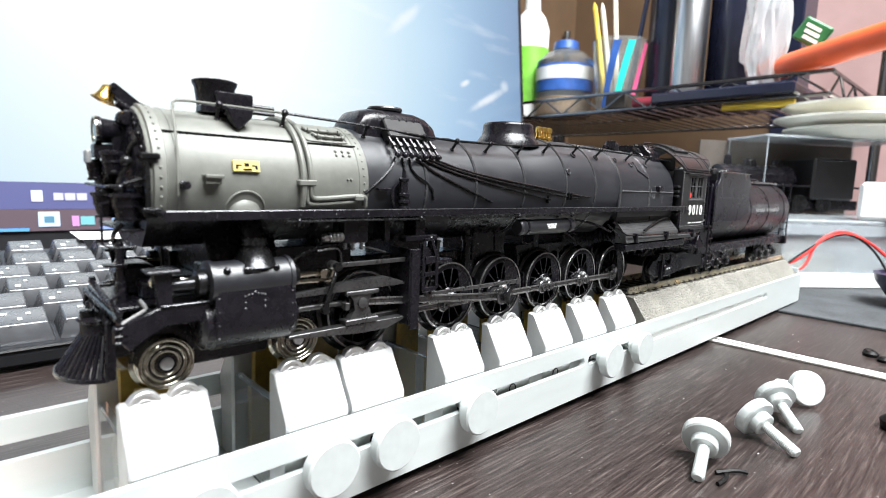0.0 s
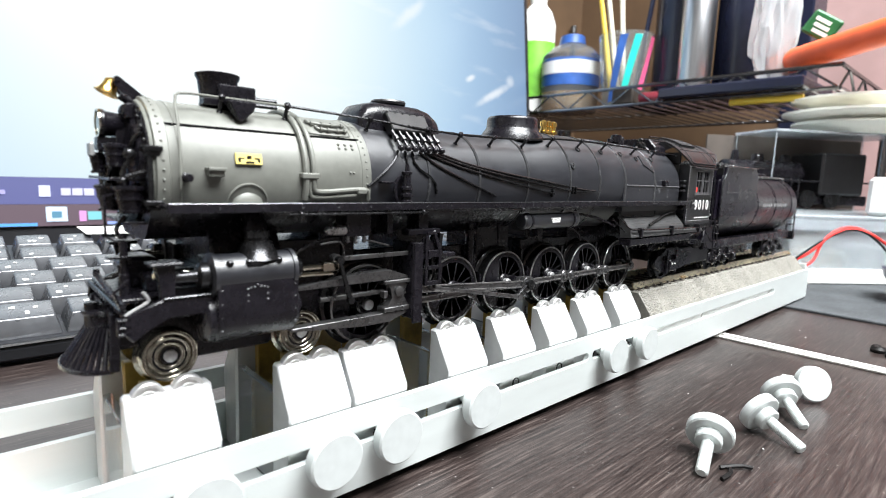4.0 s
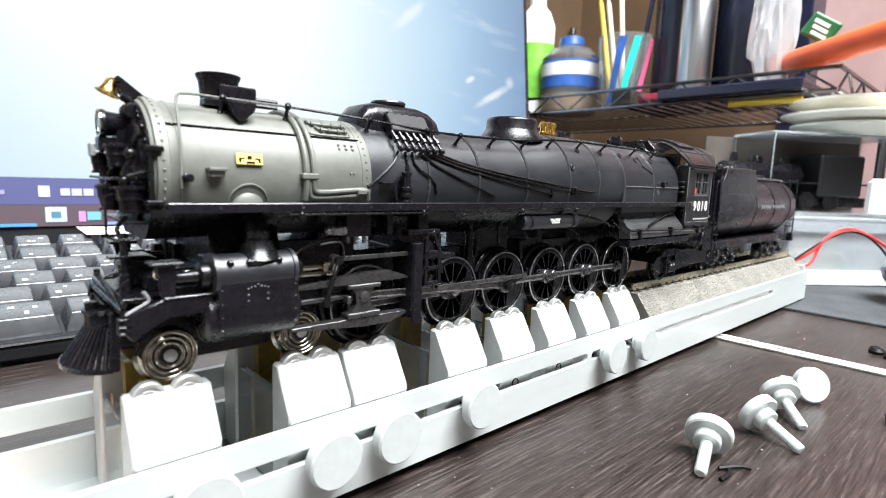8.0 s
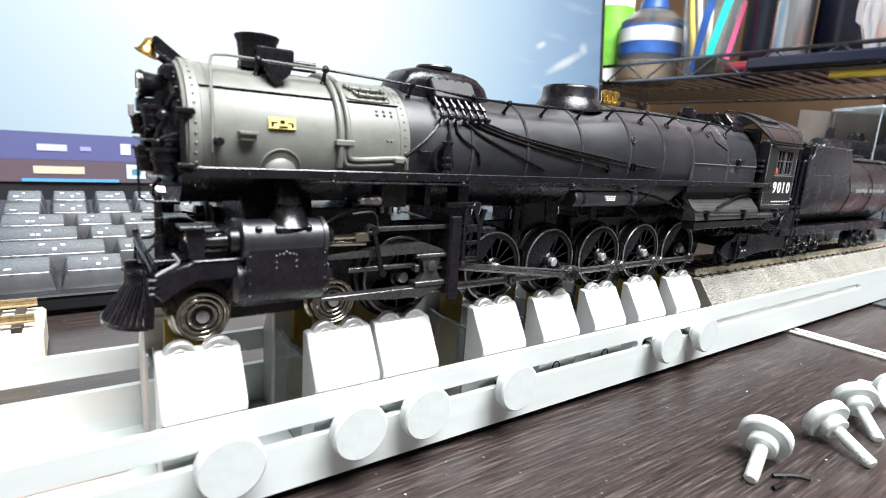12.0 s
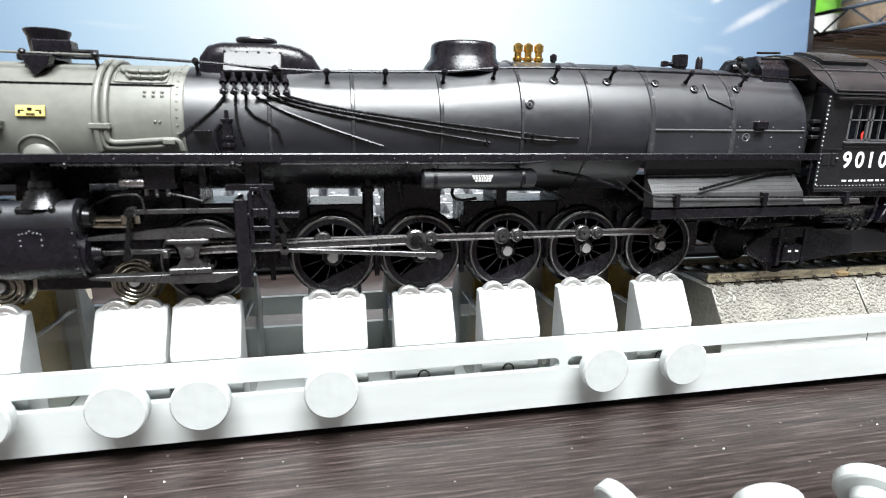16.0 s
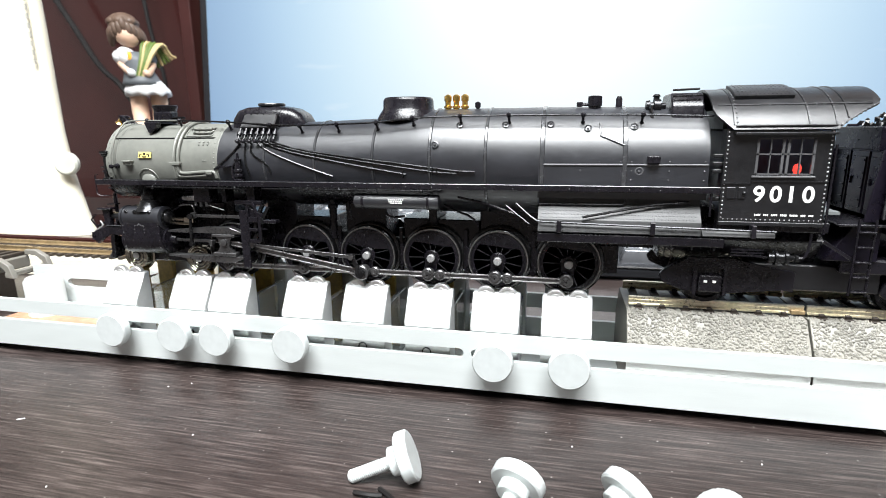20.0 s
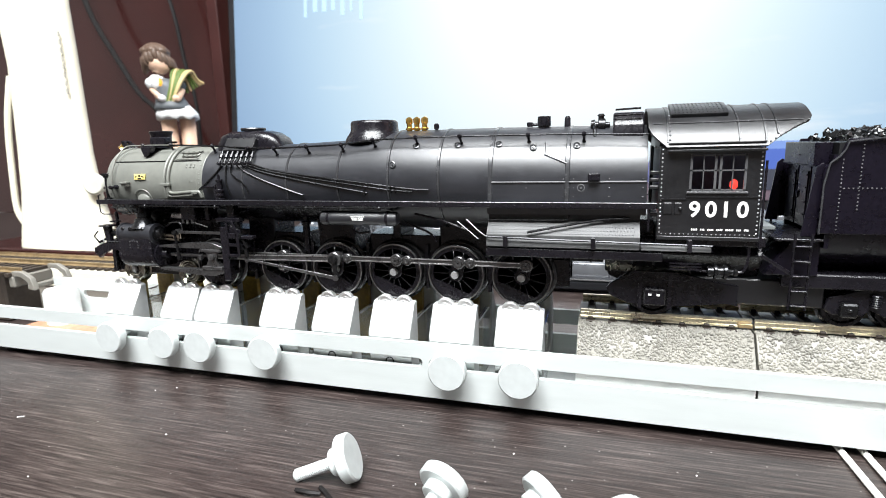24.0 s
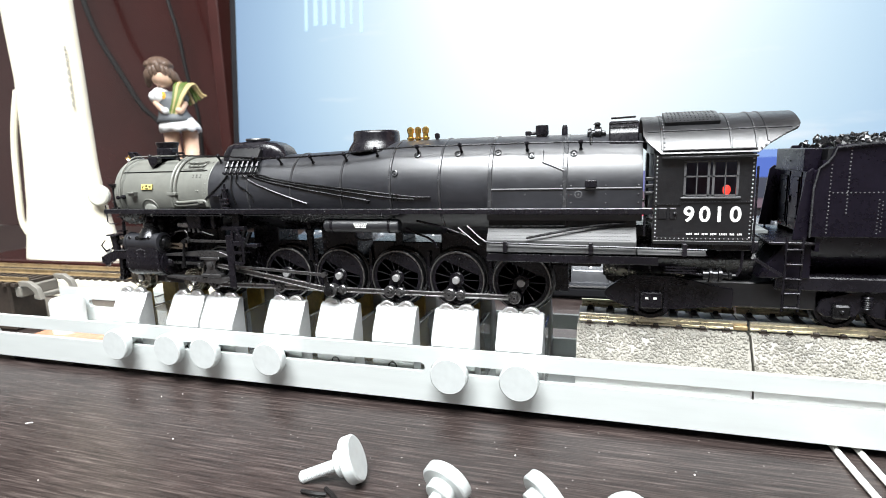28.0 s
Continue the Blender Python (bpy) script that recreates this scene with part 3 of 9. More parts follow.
bm = slotted_wall(B(), FY0, FY1, 0.003, 0.0218, [(-0.1245, 0.0768), (0.0790, 0.272)], 0.0134, 0.0166)
part("front_wall", bm, SILVER_PAINT, stand, "pale aluminium wall with long slots")
bm = slotted_wall(B(), 0.0190, 0.0207, 0.003, 0.0235, [(-0.118, 0.0768), (0.0790, 0.262)], 0.0140, 0.0180)
part("back_wall", bm, SILVER_PAINT, stand, "pale aluminium wall with long slots")
bm = B()
box(bm, X0, X1, -0.019, 0.019, 0.003, 0.0036)
part("channel_floor", bm, SILVER_PAINT, stand)
bm = B()
box(bm, X1 - 0.0016, X1, -0.019, 0.019, 0.0036, 0.0252, 0.0003)
part("end_plate", bm, SILVER_PAINT, stand)
rng = random.Random(9)
for k in range(7):
    x0 = -0.200 + k * 0.0115
    bm = B()
    box(bm, x0, x0 + rng.uniform(0.002, 0.006), YM - 0.0016, YM - 0.0011, 0.236 - rng.uniform(0, 0.014), 0.262 + rng.uniform(0, 0.03))
    part("screen_text", lean_back(bm), glow("screen_mark", (0.42, 0.60, 0.80), 0.8), monitor, smooth=0)
for x in (-0.12, 0.1, 0.33):
    for y in (-0.014, 0.014):
        bm = B()
        cyl(bm, (x, y, 0), (x, y, 0.0031), 0.004)
        part("rubber_foot", bm, BLACK_WIRE, stand)

bm = B()
box(bm, X0 + 0.002, -0.064, 0.000, 0.011, 0.0037, 0.0043, 0.0002)
part("copper_strip", bm, material("reddish_copper_strip", (0.55, 0.27, 0.17), 0.4, 0.4, 300, 0.25), stand, "reddish copper contact strip")
AXLES = [-0.0525, -0.0240, -0.0080, 0.0208, 0.0424, 0.0644, 0.0860, 0.1078]
block_first = None
for i, x in enumerate(AXLES):
    if block_first is None:
        block_first = start_thing("roller_block", x, 0, 0.0036, "white bead-blasted aluminium roller block under a wheelset", "roller block", "roller blocks along the stand")
        for s, nm in ((-1, "block_body"), (1, "rear_block_body")):
            bm = B()
            w = 0.0075
            prism(bm, [(s * 0.0178, 0.0036), (s * 0.0178, 0.0205), (s * 0.0189, 0.0220), (s * 0.0189, 0.0236), (s * 0.0131, 0.0332), (s * 0.0103, 0.0332), (s * 0.0103, 0.0036)],
                  x - w, x + w, "x", 0.0005)
            part(nm, bm, BLOCK_WHITE, block_first)
            for dx in (-0.0034, 0.0034):
                bm = B()
                lathe(bm, (x + dx, s * 0.0121, 0.0321), (0, s, 0), [(-0.0010, 0.0010), (-0.0010, 0.0028), (-0.0008, 0.0030), (0.0008, 0.0030), (0.0010, 0.0028), (0.0010, 0.0022), (0.0007, 0.0021), (0.0007, 0.0015), (0.0010, 0.0014), (0.0010, 0.0008), (0.0004, 0.0007), (0.0004, 0.0)], 28)
                part("roller", bm, ROLLER_STEEL, block_first, "bright steel ball-bearing roller")
            bm = B()
            box(bm, x - 0.0036, x + 0.0036, s * 0.0070 - 0.0011, s * 0.0070 + 0.0011, 0.0036, 0.0335, 0.0002)
            part("insulating_plate", bm, OCHRE, block_first, "ochre insulating strip")
        bm = B()
        for sx in (-1, 1):
            xa, xb = sorted((x + sx * 0.0052, x + sx * 0.0070))
            box(bm, xa, xb, -0.0101, 0.0101, 0.0037, 0.0262, 0.0003)
        part("cross_piece", bm, ACRYLIC, block_first, "clear acrylic cross pieces")
        bm = B()
        lathe(bm, (x - 0.0004, -0.0176, 0.0132), (0, -1, 0), [(0, 0.0016), (0.00035, 0.0016), (0.00035, 0.0012), (0.0001, 0.0012), (0.0001, 0)], 18)
        part("screw_hole", bm, STEEL_DARK, block_first, "threaded dark screw hole")
    else:
        copy_thing(block_first, pose(x, 0, 0.0036))

# thumb screws
def knurled_disc(bm, c, d, r=0.0062, h=0.0032):
    q, c = frame_of(d), Vector(c)
    n = 72
    rows = []
    for hh, rr, k in ((0, r - 0.0005, 0), (0.0004, r, 1), (h - 0.0004, r, 1), (h, r - 0.0005, 0)):
        rows.append([c + q @ Vector(((rr - k * (0.00014 if i % 2 else 0)) * math.cos(2 * math.pi * i / n), (rr - k * (0.00014 if i % 2 else 0)) * math.sin(2 * math.pi * i / n), hh)) for i in range(n)])
    loft(bm, rows)


def thumb_screw(x, y, z, d, group):
    """d points from the shaft's tip to the head."""
    d = Vector(d).normalized()
    c = Vector((x, y, z))
    ob = start_thing("thumb_screw", x, y, z, "silver knurled thumb screw with a smooth round head", "screw", group)
    bm = B()
    knurled_disc(bm, c, d)
    part("knurled_head", bm, KNOB_GREY, ob)
    bm = B()
    lathe(bm, c - d * 0.0026, d, [(0, 0.0032), (0.0003, 0.0035), (0.0026, 0.0035)], 24)
    part("collar", bm, SILVER_PAINT, ob)
    bm = B()
    prof = [(-0.0135, 0.0011), (-0.0130, 0.0016)]
    for i in range(20):
        prof += [(-0.0128 + i * 0.0005, 0.00165), (-0.01255 + i * 0.0005, 0.00152)]
    prof += [(-0.0026, 0.00165)]
    lathe(bm, c, d, prof, 14)
    part("threaded_shaft", bm, SILVER_PAINT, ob)
    return ob


for x in (-0.0500, -0.0246, -0.0081, 0.0196, 0.0866, 0.1090):
    thumb_screw(x, -0.0236, 0.0150, (0, -1, 0), "thumb screws clamping the blocks")
for hx, hy, tx, ty in ((0.0695, -0.0642, 0.0580, -0.0673), (0.0975, -0.0690, 0.0935, -0.0800), (0.1205, -0.0680, 0.1130, -0.0755)):
    v = Vector((hx, hy, 0.0060)) - Vector((tx, ty, 0.0016))
    thumb_screw(hx, hy, 0.0060, v, "loose thumb screws on the desk")
thumb_screw(0.1405, -0.0705, 0.0062, (-0.62, -0.75, 0.25), "loose thumb screws on the desk")

# ---- roadbed track under the tender ----
def roadbed_piece(x0, x1, label):
    ob = start_thing("track_section", (x0 + x1) / 2, 0, 0.0036, label, "model track", "track sections on the stand")
    bm = B()
    prism(bm, [(-0.0185, 0.0037), (-0.0185, 0.0205), (-0.0118, 0.0298), (0.0118, 0.0298), (0.0185, 0.0205), (0.0185, 0.0037)], x0 + 0.0003, x1 - 0.0003, "x", 0.0002)
    bed = part("roadbed", bm, BALLAST, ob, "grey-beige moulded ballast roadbed")
    bm = B()
    box(bm, x0 + 0.0003, x1 - 0.0003, -0.0189, -0.0186, 0.0040, 0.0203)
    part("side_skirt", bm, WHITE_PLASTIC, ob, "white side skirt")
    # moulded stones on the two slopes and the shoulders
    verts, faces = [], []
    rng = random.Random(int(x0 * 1e4) + 7)
    slope = Vector((0, 0.0067, 0.0093)).normalized()
    for s in (-1, 1):
        dens = 6400 if s < 0 else 900
        n = int(dens * (x1 - x0) / 0.1 * 0.5)
        for _ in range(n):
            u, v = rng.random(), rng.random()
            x = x0 + 0.0008 + u * (x1 - x0 - 0.0016)
            if rng.random() < 0.85:
                c = Vector((x, s * (0.0185 - 0.0067 * v), 0.0205 + 0.0093 * v))
                nrm = Vector((0, s * 0.81, 0.585))
            else:
                c = Vector((x, s * (0.0118 - 0.0026 * v), 0.0298))
                nrm = Vector((0, 0, 1))
            a = rng.uniform(0, math.pi)
            t1 = Vector((1, 0, 0))
            t2 = nrm.cross(t1)
            t1, t2 = math.cos(a) * t1 + math.sin(a) * t2, -math.sin(a) * t1 + math.cos(a) * t2
            la, lb, h = rng.uniform(0.00050, 0.00085), rng.uniform(0.00036, 0.00058), rng.uniform(0.00030, 0.00050)
            k = len(verts)
            for i in range(5):
                w = 2 * math.pi * i / 5
                verts.append(c + t1 * la * math.cos(w) + t2 * lb * math.sin(w) - nrm * 0.0001)
            for i in range(5):
                w = 2 * math.pi * i / 5
                verts.append(c + t1 * la * 0.55 * math.cos(w) + t2 * lb * 0.55 * math.sin(w) + nrm * h)
            for i in range(5):
                j = (i + 1) % 5
                faces.append((k + i, k + j, k + 5 + j, k + 5 + i))
            faces.append((k + 5, k + 6, k + 7, k + 8, k + 9))
    me = bpy.data.meshes.new("ballast_stones")
    base = PLACE[ob]
    me.from_pydata([v - base for v in verts], [], faces)
    me.polygons.foreach_set("use_smooth", [True] * len(me.polygons))
    me.materials.append(BALLAST)
    st = new("ballast", me)
    st.parent = ob
    st["kind"] = "stuff"
    x = x0 + 0.004
    while x < x1 - 0.002:
        bm = B()
        box(bm, x - 0.0013, x + 0.0013, -0.0113, 0.0113, 0.0292, 0.0303, 0.0002)
        for s in (-1, 1):
            box(bm, x - 0.0008, x + 0.0008, s * 0.0086 - 0.0016, s * 0.0086 + 0.0016, 0.0303, 0.0312, 0.0002)
        part("sleeper", bm, TIE_BROWN, ob)
        x += 0.0066
    for s in (-1, 1):
        bm = B()
        yc = s * 0.0086
        prism(bm, [(yc - 0.0011, 0.0307), (yc + 0.0011, 0.0307), (yc + 0.0011, 0.0310), (yc + 0.0003, 0.0313), (yc + 0.0003, 0.0322), (yc + 0.0005, 0.0325), (yc + 0.0005, RAIL),
                   (yc - 0.0005, RAIL), (yc - 0.0005, 0.0325), (yc - 0.0003, 0.0322), (yc - 0.0003, 0.0313), (yc - 0.0011, 0.0310)], x0 + (0.0004 if x0 > 0.13 else 0.001), x1 - 0.0004, "x")
        part("rail", bm, RAIL_METAL, ob, "nickel-silver rail", smooth=0)
    for s in (-1, 1):
        bm = B()
        box(bm, x1 - 0.004, x1 - 0.0002, s * 0.0086 - 0.0013, s * 0.0086 + 0.0013, 0.0306, 0.0319, 0.0002)
        part("rail_joiner", bm, RUST_RAIL, ob)
    return ob


roadbed_piece(0.1252, 0.1745, "short grey ballasted model track section on the stand")
roadbed_piece(0.1745, 0.3390, "long grey ballasted model track section on the stand")

# ---- locomotive ----
AZ = RAIL + 0.0098
loco = start_thing("steam_locomotive", 0.055, 0, RAIL, "black model steam locomotive with graphite smokebox, wheels running on rollers", "model locomotive")
N = 48


def ring_at(x, r, zc, half=None):
    return [(x, r * math.sin(2 * math.pi * i / N), zc + r * math.cos(2 * math.pi * i / N)) for i in range(N)]


def surf(x, deg, lift=0.0):
    """A point on the boiler's near side: deg from the top towards the near side."""
    r, zc = boiler_at(x)
    a = radians(deg)
    return Vector((x, -(r + lift) * math.sin(a), zc + (r + lift) * math.cos(a)))


PROFILE = [(-0.0530, 0.0138, 0.0727), (-0.0090, 0.0138, 0.0727), (0.0250, 0.0140, 0.0727), (0.0450, 0.0146, 0.0728), (0.0655, 0.0165, 0.0735), (0.1000, 0.0168, 0.0732), (0.1440, 0.0163, 0.0730)]


def boiler_at(x):
    for (xa, ra, za), (xb, rb, zb) in zip(PROFILE, PROFILE[1:]):
        if x <= xb:
            k = max(0, (x - xa) / (xb - xa))
            return ra + (rb - ra) * k, za + (zb - za) * k
    return PROFILE[-1][1:]


def flat_foot(bm):
    """The smokebox is flattened underneath, over the saddle."""
    for v in bm.verts:
        v.co.z = max(v.co.z, 0.0609)


# smokebox and boiler barrel
bm = B()
loft(bm, [ring_at(-0.0541, 0.0134, 0.0727), ring_at(-0.0535, 0.0138, 0.0727), ring_at(-0.0090, 0.0138, 0.0727)])
flat_foot(bm)
smokebox = part("smokebox", bm, GRAPHITE, loco, "graphite-grey smokebox")
bm = B()
loft(bm, [ring_at(x, *boiler_at(x)) for x in (-0.0090, 0.008, 0.025, 0.045, 0.052, 0.0585, 0.0655, 0.082, 0.098)])
boiler = part("boiler", bm, BOILER_BLACK, loco, "satin black tapered boiler barrel")
# firebox: round crown, upright sides
bm = B()
rings = []
for x in (0.098, 0.115, 0.130, 0.1435):
    r, zc = boiler_at(x)
    pts = [(x, -r, 0.0640)] + [(x, -r * math.sin(radians(a)), zc + r * math.cos(radians(a))) for a in range(90, -91, -6)] + [(x, r, 0.0640)]
    rings.append(pts)
loft(bm, rings)
firebox = part("firebox", bm, BOILER_BLACK, loco, "black firebox with riveted sides")
# boiler bands
for x, w in ((0.0085, 0.0005), (0.0265, 0.0005), (0.0466, 0.0005), (0.0655, 0.0005), (0.0825, 0.0005)):
    bm = B()
    r, zc = boiler_at(x)
    r2, zc2 = boiler_at(x + w)
    loft(bm, [ring_at(x - w, r + 0.0000, zc), ring_at(x - w * 0.6, r + 0.0003, zc), ring_at(x + w * 0.6, r2 + 0.0003, zc2), ring_at(x + w, r2, zc2)])
    part("boiler_band", bm, BAND_BLACK, boiler)
for x in (0.0990, 0.1217):
    bm = B()
    r, zc = boiler_at(x)
    rr = r + 0.00025
    rows = [[(xx, -q, 0.0670)] + [(xx, -q * math.sin(radians(a)), zc + q * math.cos(radians(a))) for a in range(90, -91, -6)] + [(xx, q, 0.0670)] for xx, q in ((x - 0.0007, r), (x - 0.0005, rr), (x + 0.0005, rr), (x + 0.0007, r))]
    loft(bm, rows, closed=True)
    part("boiler_band", bm, BAND_BLACK, firebox)
# smokebox bands and rivets
bm = B()
loft(bm, [ring_at(-0.0536, 0.0139, 0.0727), ring_at(-0.0534, 0.01425, 0.0727), ring_at(-0.0514, 0.01425, 0.0727), ring_at(-0.0512, 0.0139, 0.0727)])
flat_foot(bm)
part("front_ring", bm, GRAPHITE, smokebox)
bm = B()
for a in range(-150, 151, 7):
    rivet(bm, (-0.0524, 0.01425 * math.sin(radians(a)), 0.0727 + 0.01425 * math.cos(radians(a))), (0, math.sin(radians(a)), math.cos(radians(a))), 0.00028)
part("rivet_row", bm, GRAPHITE, smokebox)
bm = B()
for a in range(-150, 151, 7):
    rivet(bm, (-0.0102, 0.0139 * math.sin(radians(a)), 0.0727 + 0.0139 * math.cos(radians(a))), (0, math.sin(radians(a)), math.cos(radians(a))), 0.00028)
part("rivet_row", bm, GRAPHITE, smokebox)
bm = B()
loft(bm, [ring_at(-0.0115, 0.0138, 0.0727), ring_at(-0.0113, 0.01395, 0.0727), ring_at(-0.0091, 0.01395, 0.0727), ring_at(-0.0089, 0.0138, 0.0727)])
flat_foot(bm)
part("rear_ring", bm, GRAPHITE, smokebox)
bm = B()
loft(bm, [ring_at(-0.0497, 0.0138, 0.0727), ring_at(-0.0496, 0.01392, 0.0727), ring_at(-0.0493, 0.01392, 0.0727), ring_at(-0.0492, 0.0138, 0.0727)])
flat_foot(bm)
part("seam_band", bm, GRAPHITE, smokebox)
# lap seam along the smokebox
bm = B()
c = surf(-0.05, 50, 0.00005)
box(bm, -0.0514, -0.0108, c.y - 0.0002, c.y + 0.0002, c.z - 0.00022, c.z + 0.00022)
part("lap_seam", bm, STEEL_DARK, smokebox)
# builder's plate
bm = B()
c, cb = surf(-0.0373, 72.5, 0.0003), surf(-0.0373, 80.5, 0.0003)
n = Vector((0, -math.sin(radians(77)), math.cos(radians(77))))
up = (c - cb).normalized()
mid = (c + cb) / 2
rot = Matrix((Vector((1, 0, 0)), -n.cross(Vector((1, 0, 0))).normalized() * -1, n)).transposed().to_4x4()
rot.translation = mid
box(bm, -0.0026, 0.0026, -0.0011, 0.0011, -0.0002, 0.0003, 0.0001, rot)
plate = part("builder_plate", bm, YELLOW_PLATE, smokebox, "small yellow builder's plate")
bm = B()
for x0, x1, y0, y1 in ((-0.0021, -0.0010, 0.0000, 0.0002), (0.0010, 0.0021, 0.0000, 0.0002), (-0.0021, -0.0017, -0.0006, 0.0000), (0.0017, 0.0021, -0.0006, 0.0000), (-0.0007, 0.0009, -0.0008, -0.0005), (-0.0004, 0.0004, 0.0000, 0.0006)):
    box(bm, x0, x1, y0, y1, 0.00025, 0.0004, 0, rot)
part("plate_marks", bm, BLACK, plate, smooth=0)
# step and steam pipe casing on the smokebox
bm = B()
c = surf(-0.0445, 85)
box(bm, -0.0455, -0.0422, c.y - 0.0022, c.y + 0.001, c.z - 0.0003, c.z + 0.0003, 0.0001)
box(bm, -0.0453, -0.0424, c.y - 0.0016, c.y + 0.001, c.z - 0.0014, c.z - 0.0002, 0.0001)
part("smokebox_step", bm, GRAPHITE, smokebox)
bm = B()
ball(bm, (-0.0373, -0.0126, 0.0670), 0.0032, 28, 18, (1.0, 0.48, 0.95))
bmesh.ops.bisect_plane(bm, geom=list(bm.verts) + list(bm.edges) + list(bm.faces), plane_co=(0, 0, 0.0670), plane_no=(0, 0, -1), clear_outer=True)
pipe(bm, [surf(-0.0373 - 0.0039 * math.cos(radians(q)), 112 - 16 * math.sin(radians(q)), 0.0001) for q in range(0, 181, 12)], 0.00022, 6)
part("steam_pipe", bm, GRAPHITE, smokebox, "rounded steam pipe casing")
bm = B()
pipe(bm, [(-0.0365, -0.0120, 0.0665), (-0.0365, -0.0140, 0.0640), (-0.0365, -0.0148, 0.0618)], 0.0022, 20, 1)
steam_leg = part("steam_pipe", bm, BLACK, loco)
bm = B()
lathe(bm, (-0.0366, -0.0150, 0.0624), (0, -0.05, -1), [(0, 0.0021), (0.0001, 0.0024), (0.0014, 0.0026), (0.0017, 0.0024), (0.0020, 0.0024), (0.0022, 0.0030), (0.0030, 0.0032), (0.0046, 0.0040), (0.0056, 0.0048)], 32)
part("flared_flange", bm, STEEL_DARK, steam_leg, "glossy flared pipe flange")
# saddle
bm = B()
prism(bm, [(-0.0095, 0.0640), (-0.0125, 0.0560), (-0.0125, 0.0500), (0.0125, 0.0500), (0.0125, 0.0560), (0.0095, 0.0640)], -0.0440, -0.0300, "x", 0.0004)
part("saddle", bm, BLACK, loco)
# the smokebox underside below the running board is black
bm = B()
rows = []
for x in (-0.0545, -0.0508, -0.0506, -0.0201, -0.0199, -0.0090, 0.045):
    r, zc = boiler_at(x)
    lap = 0.0007 if x < -0.05 else 0.0004
    rows.append([(x, (r + lap) * math.sin(radians(a)), zc + (r + lap) * math.cos(radians(a))) for a in range(114, 247, 4)])
loft(bm, rows, closed=True)
for v in bm.verts:
    if v.co.x < -0.02:
        v.co.z = max(v.co.z, 0.0606)
part("belly_plate", bm, BLACK, loco)
# feedwater heater bundle over the smokebox: wrapped steam pipes
for dx, rr in ((0.0, 0.0007), (0.0017, 0.0006)):
    bm = B()
    pts = [surf(-0.0255 + dx, a, 0.0005) for a in range(-60, 97 if dx else 109, 6)]
    if dx:
        pts += [surf(-0.0236, 100, 0.0005), surf(-0.0222, 102, 0.0005), surf(-0.0130, 99, 0.0005), surf(-0.0110, 99, 0.0005), surf(-0.0101, 100, 0.0005), surf(-0.0097, 108, 0.0005)]
    pipe(bm, pts, rr, 10, 1)
    part("wrapped_pipe", bm, GRAPHITE, smokebox)
bm = B()
pipe(bm, [surf(-0.0248, 88, 0.0005), surf(-0.0246, 104, 0.0005), surf(-0.0234, 107, 0.0005), surf(-0.0128, 104, 0.0005)], 0.0005, 10, 2)
part("wrapped_pipe", bm, GRAPHITE, smokebox)
for x0, x1, a in ((-0.0268, -0.0228, 88), (-0.0132, -0.0108, 101)):
    bm = B()
    c = surf(x0, a, 0.0)
    box(bm, x0, x1, c.y - 0.0014, c.y + 0.001, c.z - 0.0006, c.z + 0.0006, 0.0002)
    part("pipe_clamp", bm, GRAPHITE, smokebox)
bm = B()
for i in range(3):
    for a in (57, 61):
        rivet(bm, surf(-0.0165 + i * 0.0017, a), surf(0, a) - Vector((0, 0, 0.0727)), 0.00040)
for i in range(2):
    rivet(bm, surf(-0.0145 + i * 0.0009, 84), (0, -1, 0), 0.0003)
part("washout_bolts", bm, GRAPHITE, smokebox)
bm = B()
# outlined panel with two pipes held by saddles
pipe(bm, [surf(-0.0228, 30, 0.0001), surf(-0.0228, 45, 0.0001), surf(-0.0222, 47, 0.0001), surf(-0.0130, 47, 0.0001), surf(-0.0124, 45, 0.0001), surf(-0.0124, 30, 0.0001)], 0.00022, 6, 1)
for a0, x0, x1 in ((34, -0.0215, -0.0132), (42, -0.0200, -0.0132)):
    pipe(bm, [surf(x0 - 0.0006, a0 - 5, 0.0004), surf(x0, a0, 0.0005), surf(x1, a0, 0.0005), surf(x1 + 0.0006, a0 - 5, 0.0004)], 0.00032, 8, 1)
    for x in (x0 + 0.0004, (x0 + x1) / 2 - 0.0012, (x0 + x1) / 2 + 0.0012, x1 - 0.0004):
        p = surf(x, a0, 0.0005)
        cyl(bm, p - Vector((0.0003, 0, 0)), p + Vector((0.0003, 0, 0)), 0.00055, seg=10)
part("cast_ribs", bm, GRAPHITE, smokebox)

# smokebox front with its brackets, headlamp, bell and pumps
bm = B()
lathe(bm, (-0.0539, 0, 0.0727), (-1, 0, 0), [(0, 0.0132), (0.0004, 0.0130), (0.0006, 0.0105), (0.0012, 0.0100), (0.0020, 0.0070), (0.0024, 0.0)], 40)
flat_foot(bm)
front = part("smokebox_front", bm, BLACK, loco, "black smokebox door")
bm = B()
for i in (0, 1, 2, 3, 4, 5, 6, 7, 8, 9, 15, 16, 17, 18, 19, 20, 21, 22, 23):
    a = 2 * math.pi * i / 24
    rivet(bm, (-0.0544, 0.0117 * math.sin(a), 0.0727 + 0.0117 * math.cos(a)), (-1, 0, 0), 0.00035)
part("door_bolts", bm, BLACK, front)
bm = B()
lathe(bm, (-0.0549, -0.0004, 0.0814), (-1, 0, 0), [(0, 0.0014), (0.0010, 0.0020), (0.0036, 0.0023), (0.0040, 0.0026), (0.0046, 0.0026), (0.0046, 0.0022), (0.0042, 0.0021)], 24)
headlamp = part("headlamp", bm, BLACK, loco, "round headlamp with chrome rim")
bm = B()
